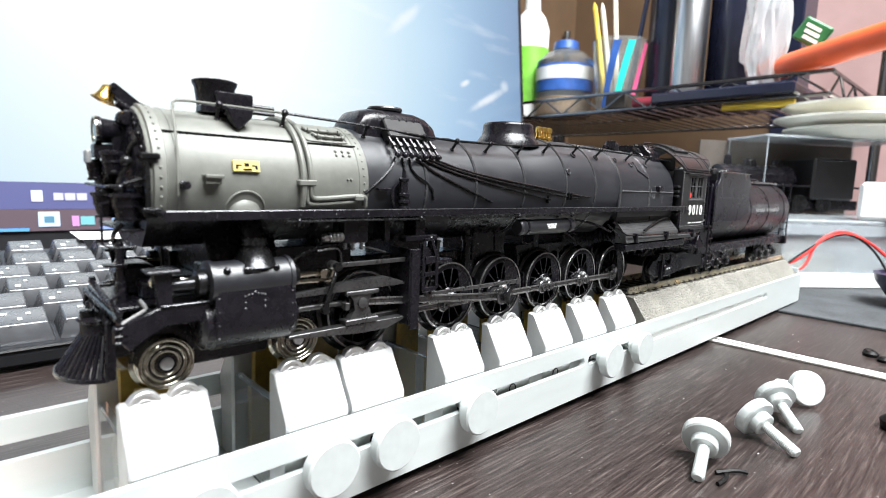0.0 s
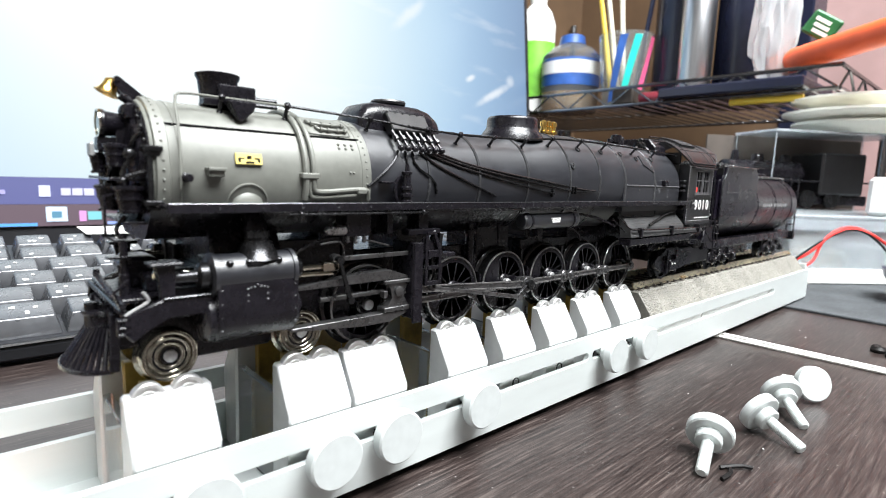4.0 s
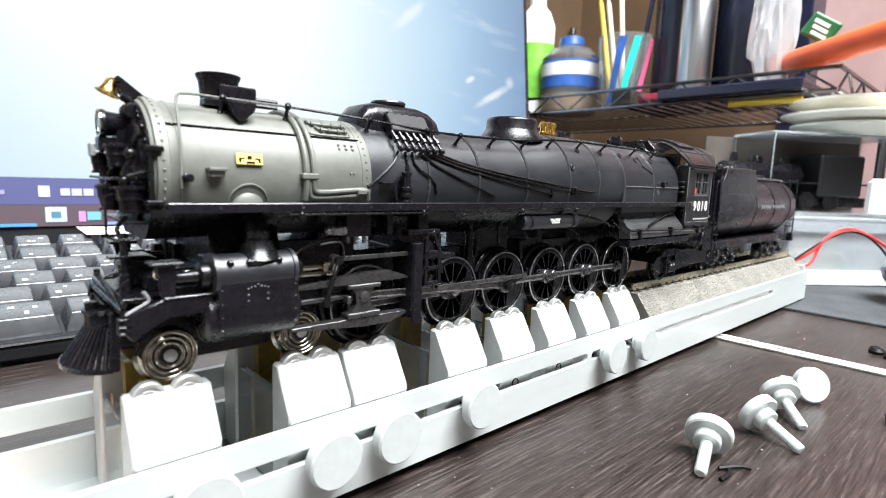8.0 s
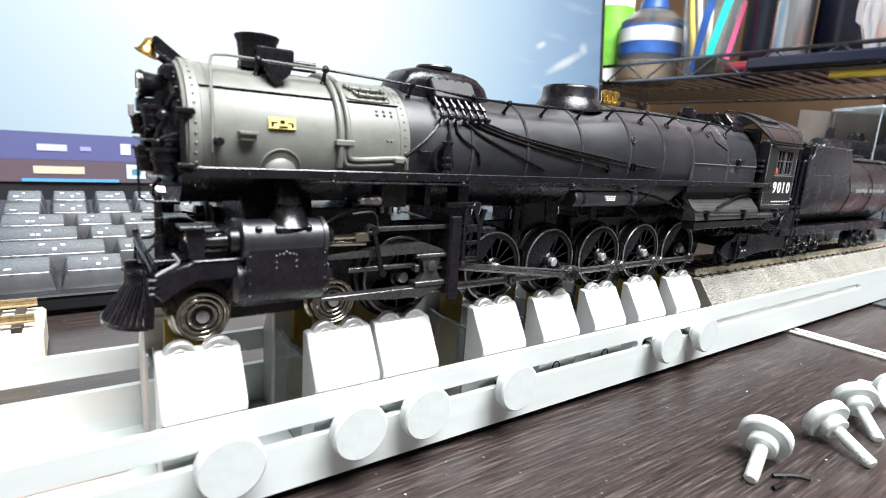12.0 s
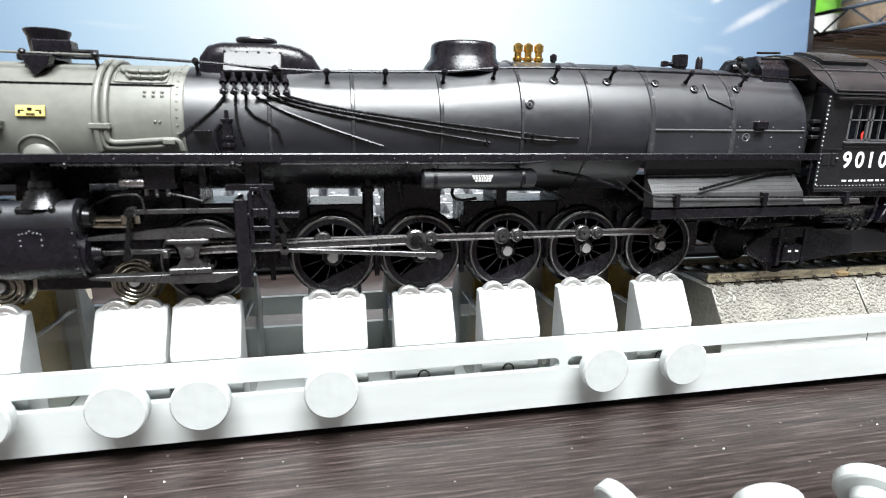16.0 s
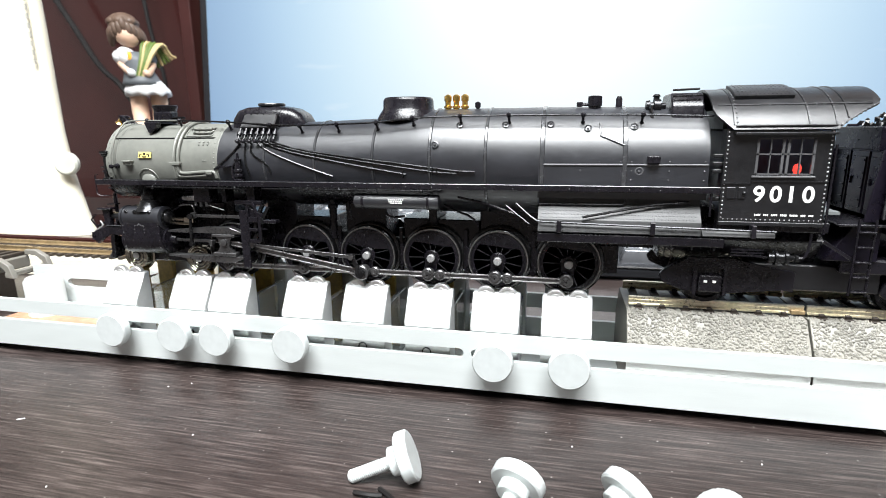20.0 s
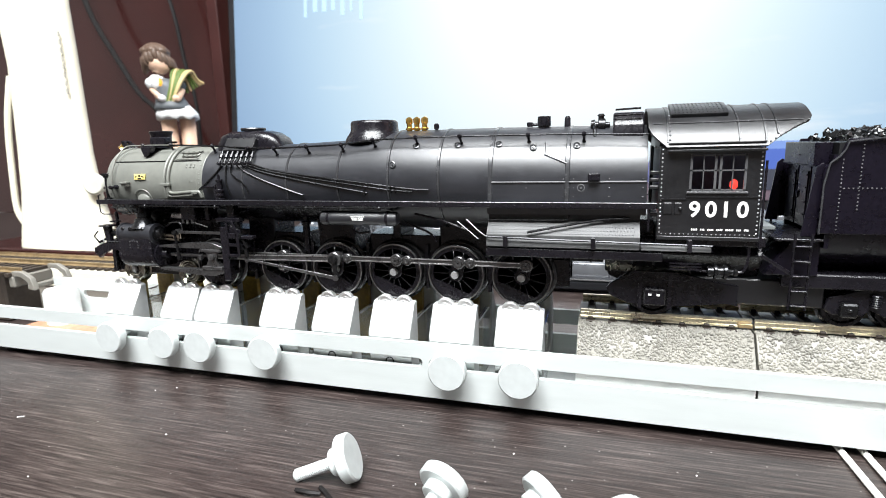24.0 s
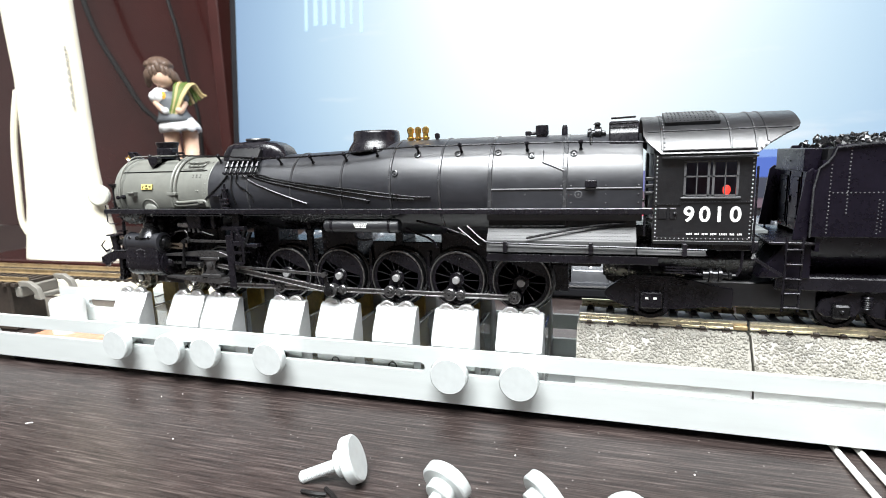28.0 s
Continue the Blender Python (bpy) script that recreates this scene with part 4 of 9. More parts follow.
lathe(bm, (-0.0592, -0.0004, 0.0814), (-1, 0, 0), [(0, 0.0021), (0.0004, 0.0017), (0.0006, 0)], 20)
part("lens", bm, HEADLAMP_GLASS, headlamp)
bm = B()
lathe(bm, (-0.0594, -0.0004, 0.0814), (-1, 0, 0), [(0, 0.0026), (0.0004, 0.0026), (0.0004, 0.0022), (0, 0.0022)], 24)
part("rim", bm, NICKEL, headlamp)
bm = B()
box(bm, -0.0600, -0.0545, -0.0016, 0.0016, 0.0765, 0.0790, 0.0002)
box(bm, -0.0572, -0.0548, -0.0022, 0.0022, 0.0745, 0.0830, 0.0002)
part("headlamp_bracket", bm, BLACK, loco)
# bell on its arm
bm = B()
lathe(bm, (-0.0568, 0, 0.0896), (-0.45, 0, -1), [(0, 0.0006), (0.0004, 0.0011), (0.0018, 0.0013), (0.0026, 0.0017), (0.0030, 0.0021), (0.0031, 0.0018), (0.0024, 0.0)], 20)
bell = part("bell", bm, BRASS, loco, "polished brass bell")
bm = B()
for s in (-1, 1):
    prism(bm, [(-0.0562, 0.0900), (-0.0572, 0.0888), (-0.0530, 0.0838), (-0.0508, 0.0845), (-0.0508, 0.0858)], s * 0.0014 - 0.0004, s * 0.0014 + 0.0004, "y", 0.0001)
cyl(bm, (-0.0565, -0.0020, 0.0895), (-0.0565, 0.0020, 0.0895), 0.0005)
cyl(bm, (-0.0560, -0.0010, 0.0868), (-0.0515, -0.0010, 0.0840), 0.0009)
lathe(bm, (-0.0548, -0.0036, 0.0838), (0, 1, 0), [(0, 0.0012), (0.0006, 0.0016), (0.0030, 0.0016), (0.0034, 0.0010)], 14)
cyl(bm, (-0.0545, -0.0048, 0.0835), (-0.0515, -0.0048, 0.0835), 0.0006)
part("bell_bracket", bm, BLACK, loco)
# front brackets at the ring
for z in (0.0770, 0.0676):
    bm = B()
    box(bm, -0.0556, -0.0525, -0.0146, -0.0115, z - 0.0005, z + 0.0005, 0.0002)
    box(bm, -0.0552, -0.0529, -0.0142, -0.0118, z - 0.0012, z - 0.0004, 0.0002)
    part("ladder_bracket", bm, STEEL_DARK, loco)
bm = B()
box(bm, -0.0548, -0.0540, -0.0140, -0.0128, 0.0676, 0.0770, 0.0002)
part("side_strut", bm, STEEL_DARK, loco)
# air pumps on the front, with finned heads, pipes and valves
for y, x, z0, z1, q in ((-0.0036, -0.0586, 0.0658, 0.0706, 0.95), (-0.0092, -0.0567, 0.0656, 0.0706, 1.0), (-0.0066, -0.0583, 0.0736, 0.0778, 0.66), (0.0045, -0.0570, 0.0655, 0.0756, 0.9), (0.0012, -0.0596, 0.0724, 0.0762, 0.52), (0.0095, -0.0550, 0.0660, 0.0745, 0.9)):
    bm = B()
    h = z1 - z0
    prof = [(0, 0.0012), (0.0001, 0.0019), (0.0005, 0.0020), (0.0006, 0.0018), (h * 0.48, 0.0022), (h * 0.49, 0.0024), (h * 0.55, 0.0024), (h * 0.56, 0.0023)]
    prof += [(h - 0.0009, 0.0025), (h - 0.0008, 0.0028), (h - 0.0003, 0.0028), (h - 0.0002, 0.0024), (h, 0.0012)]
    lathe(bm, (x, y, z0), (0, 0, 1), [(hh, rr * q) for hh, rr in prof], 20)
    pump = part("air_pump", bm, BLACK, loco)
    bm = B()
    for i in range(8):
        a = 2 * math.pi * i / 8
        rivet(bm, (x + 0.0024 * q * math.cos(a), y + 0.0024 * q * math.sin(a), z1 - 0.0003), (0, 0, 1), 0.0002)
        rivet(bm, (x + 0.0020 * q * math.cos(a), y + 0.0020 * q * math.sin(a), z0 + 0.0001), (0, 0, -1), 0.0002)
    part("pump_bolts", bm, STEEL_DARK, pump)
bm = B()
for pts in (((-0.0592, -0.0036, 0.0704), (-0.0588, -0.0050, 0.0734)), ((-0.0575, -0.0090, 0.0704), (-0.0582, -0.0104, 0.0728), (-0.0560, -0.0112, 0.0762)), ((-0.0560, -0.0070, 0.0760), (-0.0555, -0.0080, 0.0790), (-0.0540, -0.0080, 0.0800)),
            ((-0.0590, 0.0045, 0.0756), (-0.0570, 0.0030, 0.0790), (-0.0545, 0.0030, 0.0800)), ((-0.0575, -0.0090, 0.0650), (-0.0590, -0.0080, 0.0630), (-0.0580, -0.0050, 0.0610)), ((-0.0575, -0.0110, 0.0720), (-0.0545, -0.0115, 0.0730))):
    pipe(bm, pts, 0.0004, 6, 1)
for p in ((-0.0578, -0.0098, 0.0712), (-0.0590, -0.0055, 0.0705), (-0.0570, -0.0110, 0.0760)):
    ball(bm, p, 0.0010)
part("pump_piping", bm, STEEL_DARK, loco)
bm = B()
box(bm, -0.0612, -0.0604, -0.0012, 0.0016, 0.0755, 0.0778, 0.0002)
part("class_lamp", bm, AXLE_GREY, loco)
for z in (0.0640, 0.0716):
    bm = B()
    box(bm, -0.0600 if z > 0.07 else -0.0580, -0.0528, -0.0105, 0.0095, z - 0.0003, z + 0.0002, 0.0001)
    part("pump_shelf", bm, BLACK, loco)
# stack
bm = B()
lathe(bm, (-0.0381, 0, 0.0857), (0, 0, 1), [(0, 0.0046), (0.0010, 0.0037), (0.0022, 0.0035), (0.0060, 0.0039), (0.0068, 0.0043), (0.0073, 0.0044), (0.0075, 0.0041), (0.0074, 0.0036), (0.0034, 0.0031), (0.0032, 0.0)], 32)
part("chimney", bm, BLACK, loco, "black flared smoke stack")
bm = B()
box(bm, -0.0395, -0.0320, -0.0048, -0.0010, 0.0872, 0.0908, 0.0003)
box(bm, -0.0425, -0.0385, -0.0050, -0.0020, 0.0864, 0.0878, 0.0002)
prism(bm, [(-0.0395, 0.0872), (-0.0340, 0.0872), (-0.0345, 0.0855), (-0.0370, 0.0832), (-0.0378, 0.0834)], -0.0100, -0.0075, "y", 0.0002)
box(bm, -0.0395, -0.0345, -0.0080, -0.0010, 0.0866, 0.0876)
part("stack_casing", bm, BLACK, loco)
for z in (0.0886, 0.0874):
    bm = B()
    cyl(bm, (-0.0322, -0.0040, z), (-0.0272, -0.0040, z), 0.00045, seg=8)
    part("stack_pipe", bm, STEEL_DARK, loco)
# sand dome with its tray of valves
bm = B()
prof_dome = []
for x, h, w in ((-0.0070, 0.0, 0.0052), (-0.0064, 0.0030, 0.0062), (-0.0048, 0.0050, 0.0067), (-0.0020, 0.0058, 0.0069), (0.0060, 0.0060, 0.0070), (0.0115, 0.0059, 0.0068), (0.0150, 0.0052, 0.0064), (0.0178, 0.0036, 0.0057), (0.0195, 0.0008, 0.0048)):
    pts = []
    for a in range(-90, 91, 10):
        s, c2 = math.sin(radians(a)), math.cos(radians(a))
        pts.append((x, w * math.copysign(abs(s) ** 0.55, s), 0.0855 - 0.0018 + (h + 0.0018) * abs(c2) ** 0.5))
    pts += [(x, w, 0.0815), (x, -w, 0.0815)]
    prof_dome.append([(px, py, pz + 0.0005) for px, py, pz in pts])
loft(bm, prof_dome)
dome = part("sand_dome", bm, BLACK, loco, "long rounded black sand dome")
bm = B()
lathe(bm, (0.0052, 0, 0.0920), (0, 0, 1), [(0, 0.0044), (0.0006, 0.0046), (0.0010, 0.0044), (0.0012, 0.0)], 24)
part("sand_hatch", bm, BOILER_BLACK, dome)
bm = B()
nn = Vector((0, -0.80, 0.60))
rotm = Matrix((Vector((1, 0, 0)), Vector((0, 0.60, 0.80)), nn)).transposed().to_4x4()
rotm.translation = Vector((0.0052, -0.0088, 0.0868))
box(bm, -0.0062, 0.0062, -0.0028, 0.0030, -0.0022, 0.0006, 0.0003, rotm)
manifold = part("valve_tray", bm, CAB_BLACK, loco, "sloping black valve cover")
bm = B()
for i in range(6):
    rivet(bm, rotm @ Vector((-0.0058 + i * 0.00232, 0.0026, 0.0006)), nn, 0.0003)
part("cover_bolts", bm, STEEL_DARK, manifold)
SANDERS = [-0.0010 + i * 0.00215 for i in range(7)]
for x in SANDERS:
    bm = B()
    p0, p1 = Vector((x, -0.0103, 0.0846)), Vector((x + 0.0005, -0.0137, 0.0805))
    cyl(bm, p0, p0.lerp(p1, 0.5), 0.00045, seg=8)
    cyl(bm, p0.lerp(p1, 0.35), p0.lerp(p1, 0.55), 0.0008, seg=8)
    cyl(bm, p0.lerp(p1, 0.5), p1, 0.00035, seg=8)
    ball(bm, p1, 0.00075, 8, 6)
    cyl(bm, p1 + Vector((-0.0008, 0, 0)), p1 + Vector((0.0008, 0, 0)), 0.00045, seg=8)
    part("sander_valve", bm, BLACK, loco)
# sand pipes spreading down the boiler
ends = [(-0.0100, 96), (0.0030, 105), (0.0110, 102), (0.0330, 104), (0.0580, 101), (0.0680, 99), (0.0735, 97)]
for i, (x, (ex, ea)) in enumerate(zip(SANDERS, ends)):
    bm = B()
    sx = x + 0.0005
    pts = [surf(sx, 60, 0.0005)]
    if i in (1, 2):
        pts += [surf(sx, 75, 0.0003), surf(ex - 0.001, 88, 0.0003)]
    for k in (0.15, 0.4, 0.7):
        if i not in (1, 2):
            pts.append(surf(sx + (ex - sx) * k, 62 + (ea - 62) * (k ** 0.8), 0.0003))
    pts.append(surf(ex, ea, 0.0003))
    if i >= 5:
        pts.append(surf(ex + 0.006, ea + 0.3, 0.0003))
    pipe(bm, pts, 0.00033, 6, 1)
    part("sand_pipe", bm, STEEL_DARK, loco)
for x, a in ((0.057, 101), (0.0665, 98), (0.0680, 98)):
    bm = B()
    c = surf(x, a, 0.0002)
    box(bm, x - 0.0002, x + 0.0002, c.y - 0.0006, c.y + 0.0004, c.z - 0.0010, c.z + 0.0014, 0.0001)
    part("pipe_bracket", bm, STEEL_DARK, loco)
# check valve standing by the boiler
bm = B()
lathe(bm, (0.0000, -0.0154, 0.0665), (0, 0, 1), [(0, 0.0013), (0.0008, 0.0013), (0.0010, 0.0016), (0.0016, 0.0016), (0.0018, 0.0012), (0.0024, 0.0012), (0.0026, 0.0016), (0.0032, 0.0016), (0.0034, 0.0012), (0.0040, 0.0012), (0.0042, 0.0015), (0.0048, 0.0015), (0.0050, 0.0011), (0.0076, 0.0010), (0.0080, 0.0013), (0.0084, 0.0013), (0.0086, 0.0005), (0.0102, 0.0004)], 16)
pipe(bm, [(-0.0008, -0.0148, 0.0672), (-0.0026, -0.0148, 0.0680), (-0.0028, -0.0146, 0.0722), (-0.0012, -0.0146, 0.0738)], 0.00045, 8, 1)
part("check_valve", bm, BLACK, loco)
bm = B()
c = surf(-0.0055, 92)
box(bm, -0.0070, -0.0035, c.y - 0.0016, c.y + 0.001, c.z - 0.0002, c.z + 0.0003, 0.0001)
part("boiler_step", bm, BLACK, loco)
# steam dome
bm = B()
lathe(bm, (0.0547, 0, 0.0866), (0, 0, 1), [(0, 0.0104), (0.0012, 0.0100), (0.0022, 0.0094), (0.0030, 0.0088), (0.0038, 0.0083), (0.0062, 0.0082), (0.0068, 0.0080), (0.0072, 0.0075), (0.0072, 0.0070), (0.0066, 0.0066), (0.0060, 0.0064), (0.0058, 0)], 44)
part("steam_dome", bm, BLACK, loco, "low round steam dome with a recessed top")
# safety valves and whistle
for x, y in ((0.0684, -0.0020), (0.0711, -0.0020), (0.0739, -0.0020)):
    bm = B()
    lathe(bm, (x, y, 0.0888), (0, 0, 1), [(0, 0.0010), (0.0012, 0.0009), (0.0014, 0.0013), (0.0020, 0.0013), (0.0022, 0.0009), (0.0034, 0.0009), (0.0036, 0.0012), (0.0050, 0.0012), (0.0054, 0.0007), (0.0056, 0.0003)], 12)
    part("safety_valve", bm, BRASS, loco, "gold-plated safety valve")
bm = B()
lathe(bm, (0.0780, -0.002, 0.0890), (0, 0, 1), [(0, 0.0007), (0.0010, 0.0005), (0.0014, 0.0009), (0.0026, 0.0009), (0.0030, 0.0004)], 10)
part("whistle_valve", bm, BLACK, loco)
bm = B()
lathe(bm, (0.1135, -0.003, 0.0880), (0, 0, 1), [(0, 0.0014), (0.0006, 0.0018), (0.0018, 0.0018), (0.0020, 0.0021), (0.0028, 0.0021), (0.0048, 0.0020), (0.0050, 0.0010)], 16)
cyl(bm, (0.1085, -0.003, 0.0905), (0.1135, -0.003, 0.0905), 0.0005, seg=8)
box(bm, 0.1082, 0.1100, -0.0036, -0.0024, 0.0898, 0.0912, 0.0002)
part("turret_valve", bm, BLACK, loco)
bm = B()
lathe(bm, (0.1205, -0.0015, 0.0880), (0, 0, 1), [(0, 0.0010), (0.0040, 0.0009), (0.0048, 0.0005)], 12)
part("steam_whistle", bm, BLACK, loco)
# generator set before the cab
bm = B()
lathe(bm, (0.1275, -0.0045, 0.0895), (1, 0, 0), [(0, 0.0006), (0.0002, 0.0016), (0.0012, 0.0018), (0.0014, 0.0012), (0.0022, 0.0012), (0.0024, 0.0020), (0.0042, 0.0020), (0.0044, 0.0010), (0.0056, 0.0008)], 16)
lathe(bm, (0.1305, -0.0045, 0.0905), (0, 0, 1), [(0, 0.0009), (0.0016, 0.0008), (0.0018, 0.0012), (0.0024, 0.0006)], 10)
box(bm, 0.1272, 0.1330, -0.0062, -0.0030, 0.0868, 0.0880, 0.0002)
pipe(bm, [(0.1288, -0.006, 0.0895), (0.1288, -0.0085, 0.0885), (0.1290, -0.0098, 0.086)], 0.0005, 6, 1)
part("turbo_generator", bm, STEEL_DARK, loco)
# handrail and its stanchions
RAILX = [(-0.0505, 26), (-0.0400, 26.5), (-0.0265, 27.5), (-0.0065, 33), (0.0100, 40), (0.0210, 42), (0.0340, 42), (0.0475, 43), (0.0595, 43), (0.0745, 44), (0.0890, 44), (0.1100, 44), (0.1260, 44)]
for x, a in RAILX[1:]:
    bm = B()
    p = surf(x, a, -0.0002)
    q2 = surf(x, a, 0.0030)
    n2 = q2 - p
    lathe(bm, p, n2, [(0, 0.0006), (0.0004, 0.0006), (0.0006, 0.0004), (0.0026, 0.0004), (0.0028, 0.0007), (0.0036, 0.0007), (0.0040, 0.0003)], 10)
    part("handrail_stanchion", bm, BLACK, loco)
bm = B()
pipe(bm, [surf(-0.0500, 99, 0.0018), surf(-0.0497, 60, 0.0022), surf(-0.0490, 32, 0.0028), surf(-0.0475, 26, 0.0030)] + [surf(x, a, 0.0030) for x, a in RAILX[1:3]], 0.00025, 8, 1)
part("front_handrail", bm, GRAPHITE, loco, "bare steel handrail on the smokebox")
bm = B()
pipe(bm, [surf(x, a, 0.0030) for x, a in RAILX[2:]] + [surf(0.1440, 46, 0.0030)], 0.00030, 8, 1)
part("handrail", bm, STEEL_DARK, loco)
bm = B()
p = surf(-0.0490, 92, 0.0)
lathe(bm, p, (0, -1, 0), [(0, 0.0009), (0.0008, 0.0009), (0.0010, 0.0005), (0.0026, 0.0005), (0.0028, 0.0008), (0.0034, 0.0006)], 10)
box(bm, -0.0500, -0.0490, p.y - 0.0026, p.y - 0.0014, p.z - 0.0002, p.z + 0.0004, 0.0001)
part("handrail_stanchion", bm, BLACK, loco)
# washout plugs, rivets and seams of the firebox
for x, a in ((0.0672, 70), (0.0742, 47), (0.0880, 47), (0.1010, 47), (0.1115, 52), (0.1240, 50)):
    bm = B()
    p = surf(x, a)
    n2 = surf(x, a, 0.01) - p
    lathe(bm, p, n2, [(-0.0003, 0.0011), (0.0004, 0.0011), (0.0005, 0.0008), (0.0002, 0.0006), (0.0002, 0.0003), (0.0007, 0.0003), (0.0007, 0)], 12)
    part("washout_plug", bm, BAND_BLACK, loco)
for x, z in ((0.1098, 0.0719), (0.1256, 0.0718)):
    bm = B()
    lathe(bm, (x, -0.0158, z), (0, -1, 0), [(0, 0.0012), (0.0007, 0.0012), (0.0008, 0.0009), (0.0005, 0.0006), (0.0005, 0.0003), (0.0010, 0.0003), (0.0010, 0)], 14)
    part("washout_plug", bm, SASH_GREY, loco)
bm = B()
box(bm, 0.1275, 0.1308, -0.0180, -0.0155, 0.0738, 0.0760, 0.0003)
vent = part("sand_box_fitting", bm, BLACK, loco)
bm = B()
for x in (0.1013, 0.1079, 0.1148, 0.1206, 0.1235, 0.1334, 0.1424):
    for z in (0.0743, 0.0718, 0.0693):
        rivet(bm, (x, -0.0164, z), (0, -1, 0), 0.00026)
for x0, x1 in ((0.0995, 0.1212), (0.1222, 0.1432)):
    pipe(bm, [(x0, -boiler_at(x0)[0], 0.0735), (x1, -boiler_at(x1)[0], 0.0735)], 0.0003, 8)
part("firebox_rivets", bm, SASH_GREY, firebox)
bm = B()
pipe(bm, [surf(0.1148, 46, 0.0002), surf(0.1150, 60, 0.0002), surf(0.1215, 70, 0.0002)], 0.00028, 6)
part("lagging_seam", bm, BOILER_BLACK, firebox)
# running boards


def lift(bm):
    for v in bm.verts:
        v.co.z += 0.0014


for s, nm in ((-1, "running_board"), (1, "rear_running_board")):
    bm = B()
    y0, y1 = sorted((s * 0.0195, s * 0.0120))
    box(bm, -0.0535, 0.1460, y0, y1, 0.0655, 0.0661, 0.0001)
    box(bm, -0.0535, 0.1460, s * 0.0195 - 0.0003, s * 0.0195 + 0.0003, 0.0648, 0.0664, 0.0001)
    lift(bm)
    board = part(nm, bm, BLACK, loco)
    # thin pale rod drawn in for the highlight on the board's top edge
    bm = B()
    cyl(bm, (-0.0533, s * 0.0197, 0.0664), (0.1458, s * 0.0197, 0.0664), 0.00016, seg=6)
    bmesh.ops.subdivide_edges(bm, edges=[e for e in bm.edges if e.calc_length() > 0.05], cuts=12)
    lift(bm)
    part("rubbed_edge", bm, BAND_BLACK, board, "thin bright line for the highlight along the board's edge")
bm = B()
for k in range(24):
    rivet(bm, (-0.045 + k * 0.008, -0.0198, 0.0655), (0, -1, 0), 0.0002)
lift(bm)
part("running_board_rivets", bm, BAND_BLACK, loco)
bm = B()
pipe(bm, [(-0.0322, -0.0203, 0.0643), (0.0030, -0.0203, 0.0642)], 0.00026, 8)
pipe(bm, [(0.0110, -0.0203, 0.0643), (0.0620, -0.0203, 0.0644), (0.0650, -0.0203, 0.0644), (0.0700, -0.0203, 0.0648)], 0.00026, 8, 1)
for x in (-0.0297, 0.0014, 0.0377, 0.0640):
    ball(bm, (x, -0.0205, 0.0643), 0.0006, 8, 6)
    box(bm, x - 0.0003, x + 0.0003, -0.0206, -0.0195, 0.0636, 0.0650, 0.0001)
lift(bm)
part("train_pipe", bm, STEEL_DARK, loco)
# valance shadow plates and boiler braces under the board
bm = B()
for x0, x1, z0 in ((-0.0172, -0.0110, 0.0603), (0.0030, 0.0060, 0.0605), (-0.0063, -0.0048, 0.0605)):
    box(bm, x0, x1, -0.0170, -0.0120, z0, 0.0668, 0.0002)
part("board_brace", bm, BLACK, loco)
bm = B()
lathe(bm, (-0.0222, -0.0160, 0.0617), (1, 0, 0), [(0, 0.0004), (0.0004, 0.0009), (0.0050, 0.0010), (0.0056, 0.0006)], 14)
for k in range(4):
    cyl(bm, (-0.0206 + k * 0.0009, -0.0160, 0.0617), (-0.0203 + k * 0.0009, -0.0160, 0.0617), 0.00115, seg=14)
part("lubricator", bm, ROD_STEEL, loco, "bright ribbed lubricator cylinder")
bm = B()
for x, z in ((-0.0168, 0.0600), (-0.0148, 0.0597), (-0.0126, 0.0598)):
    cyl(bm, (x, -0.0166, z + 0.0008), (x, -0.0166, z - 0.0004), 0.0004, seg=8)
    ball(bm, (x, -0.0166, z - 0.0006), 0.0005, 8, 6)
pipe(bm, [(-0.0235, -0.0166, 0.0590), (-0.0205, -0.0166, 0.0594), (-0.0180, -0.0166, 0.0592), (-0.0176, -0.0166, 0.0560)], 0.00022, 6, 1)
pipe(bm, [(-0.0126, -0.0168, 0.0595), (-0.0095, -0.0168, 0.0588), (-0.0060, -0.0168, 0.0578)], 0.00022, 6, 1)
part("lubricator_piping", bm, GUIDE_STEEL, loco)
# air tank
bm = B()
lathe(bm, (0.0411, -0.0168, 0.0620), (1, 0, 0), [(0, 0.0), (0.0003, 0.0019), (0.0008, 0.0023), (0.0270, 0.0023), (0.0276, 0.0019), (0.0280, 0.0)], 28)
tank = part("air_reservoir", bm, BOILER_BLACK, loco, "black cylindrical air reservoir with white stencilling")
bm = B()
for i, w in enumerate((0.0048, 0.0042, 0.0034)):
    a = radians(78 + 12 + i * 13 - 20)
    c = Vector((0.0553, -0.0168 - 0.00233 * math.sin(a), 0.0620 + 0.00233 * math.cos(a)))
    x = 0.0553 - w / 2
    rng = random.Random(i)
    while x < 0.0553 + w / 2:
        ww = rng.uniform(0.0003, 0.0006)
        box(bm, x, x + ww, c.y - 0.00006, c.y + 0.0002, c.z - 0.00022, c.z + 0.00022)
        x += ww + 0.00018
part("stencil_bars", bm, WHITE_INK, tank, "white stencilled lines", smooth=0)
for x in (0.0440, 0.0650):
    bm = B()
    lathe(bm, (x, -0.0168, 0.0620), (1, 0, 0), [(0, 0.0023), (0, 0.0025), (0.0008, 0.0025), (0.0008, 0.0023)], 24)
    part("tank_strap", bm, BLACK, tank)
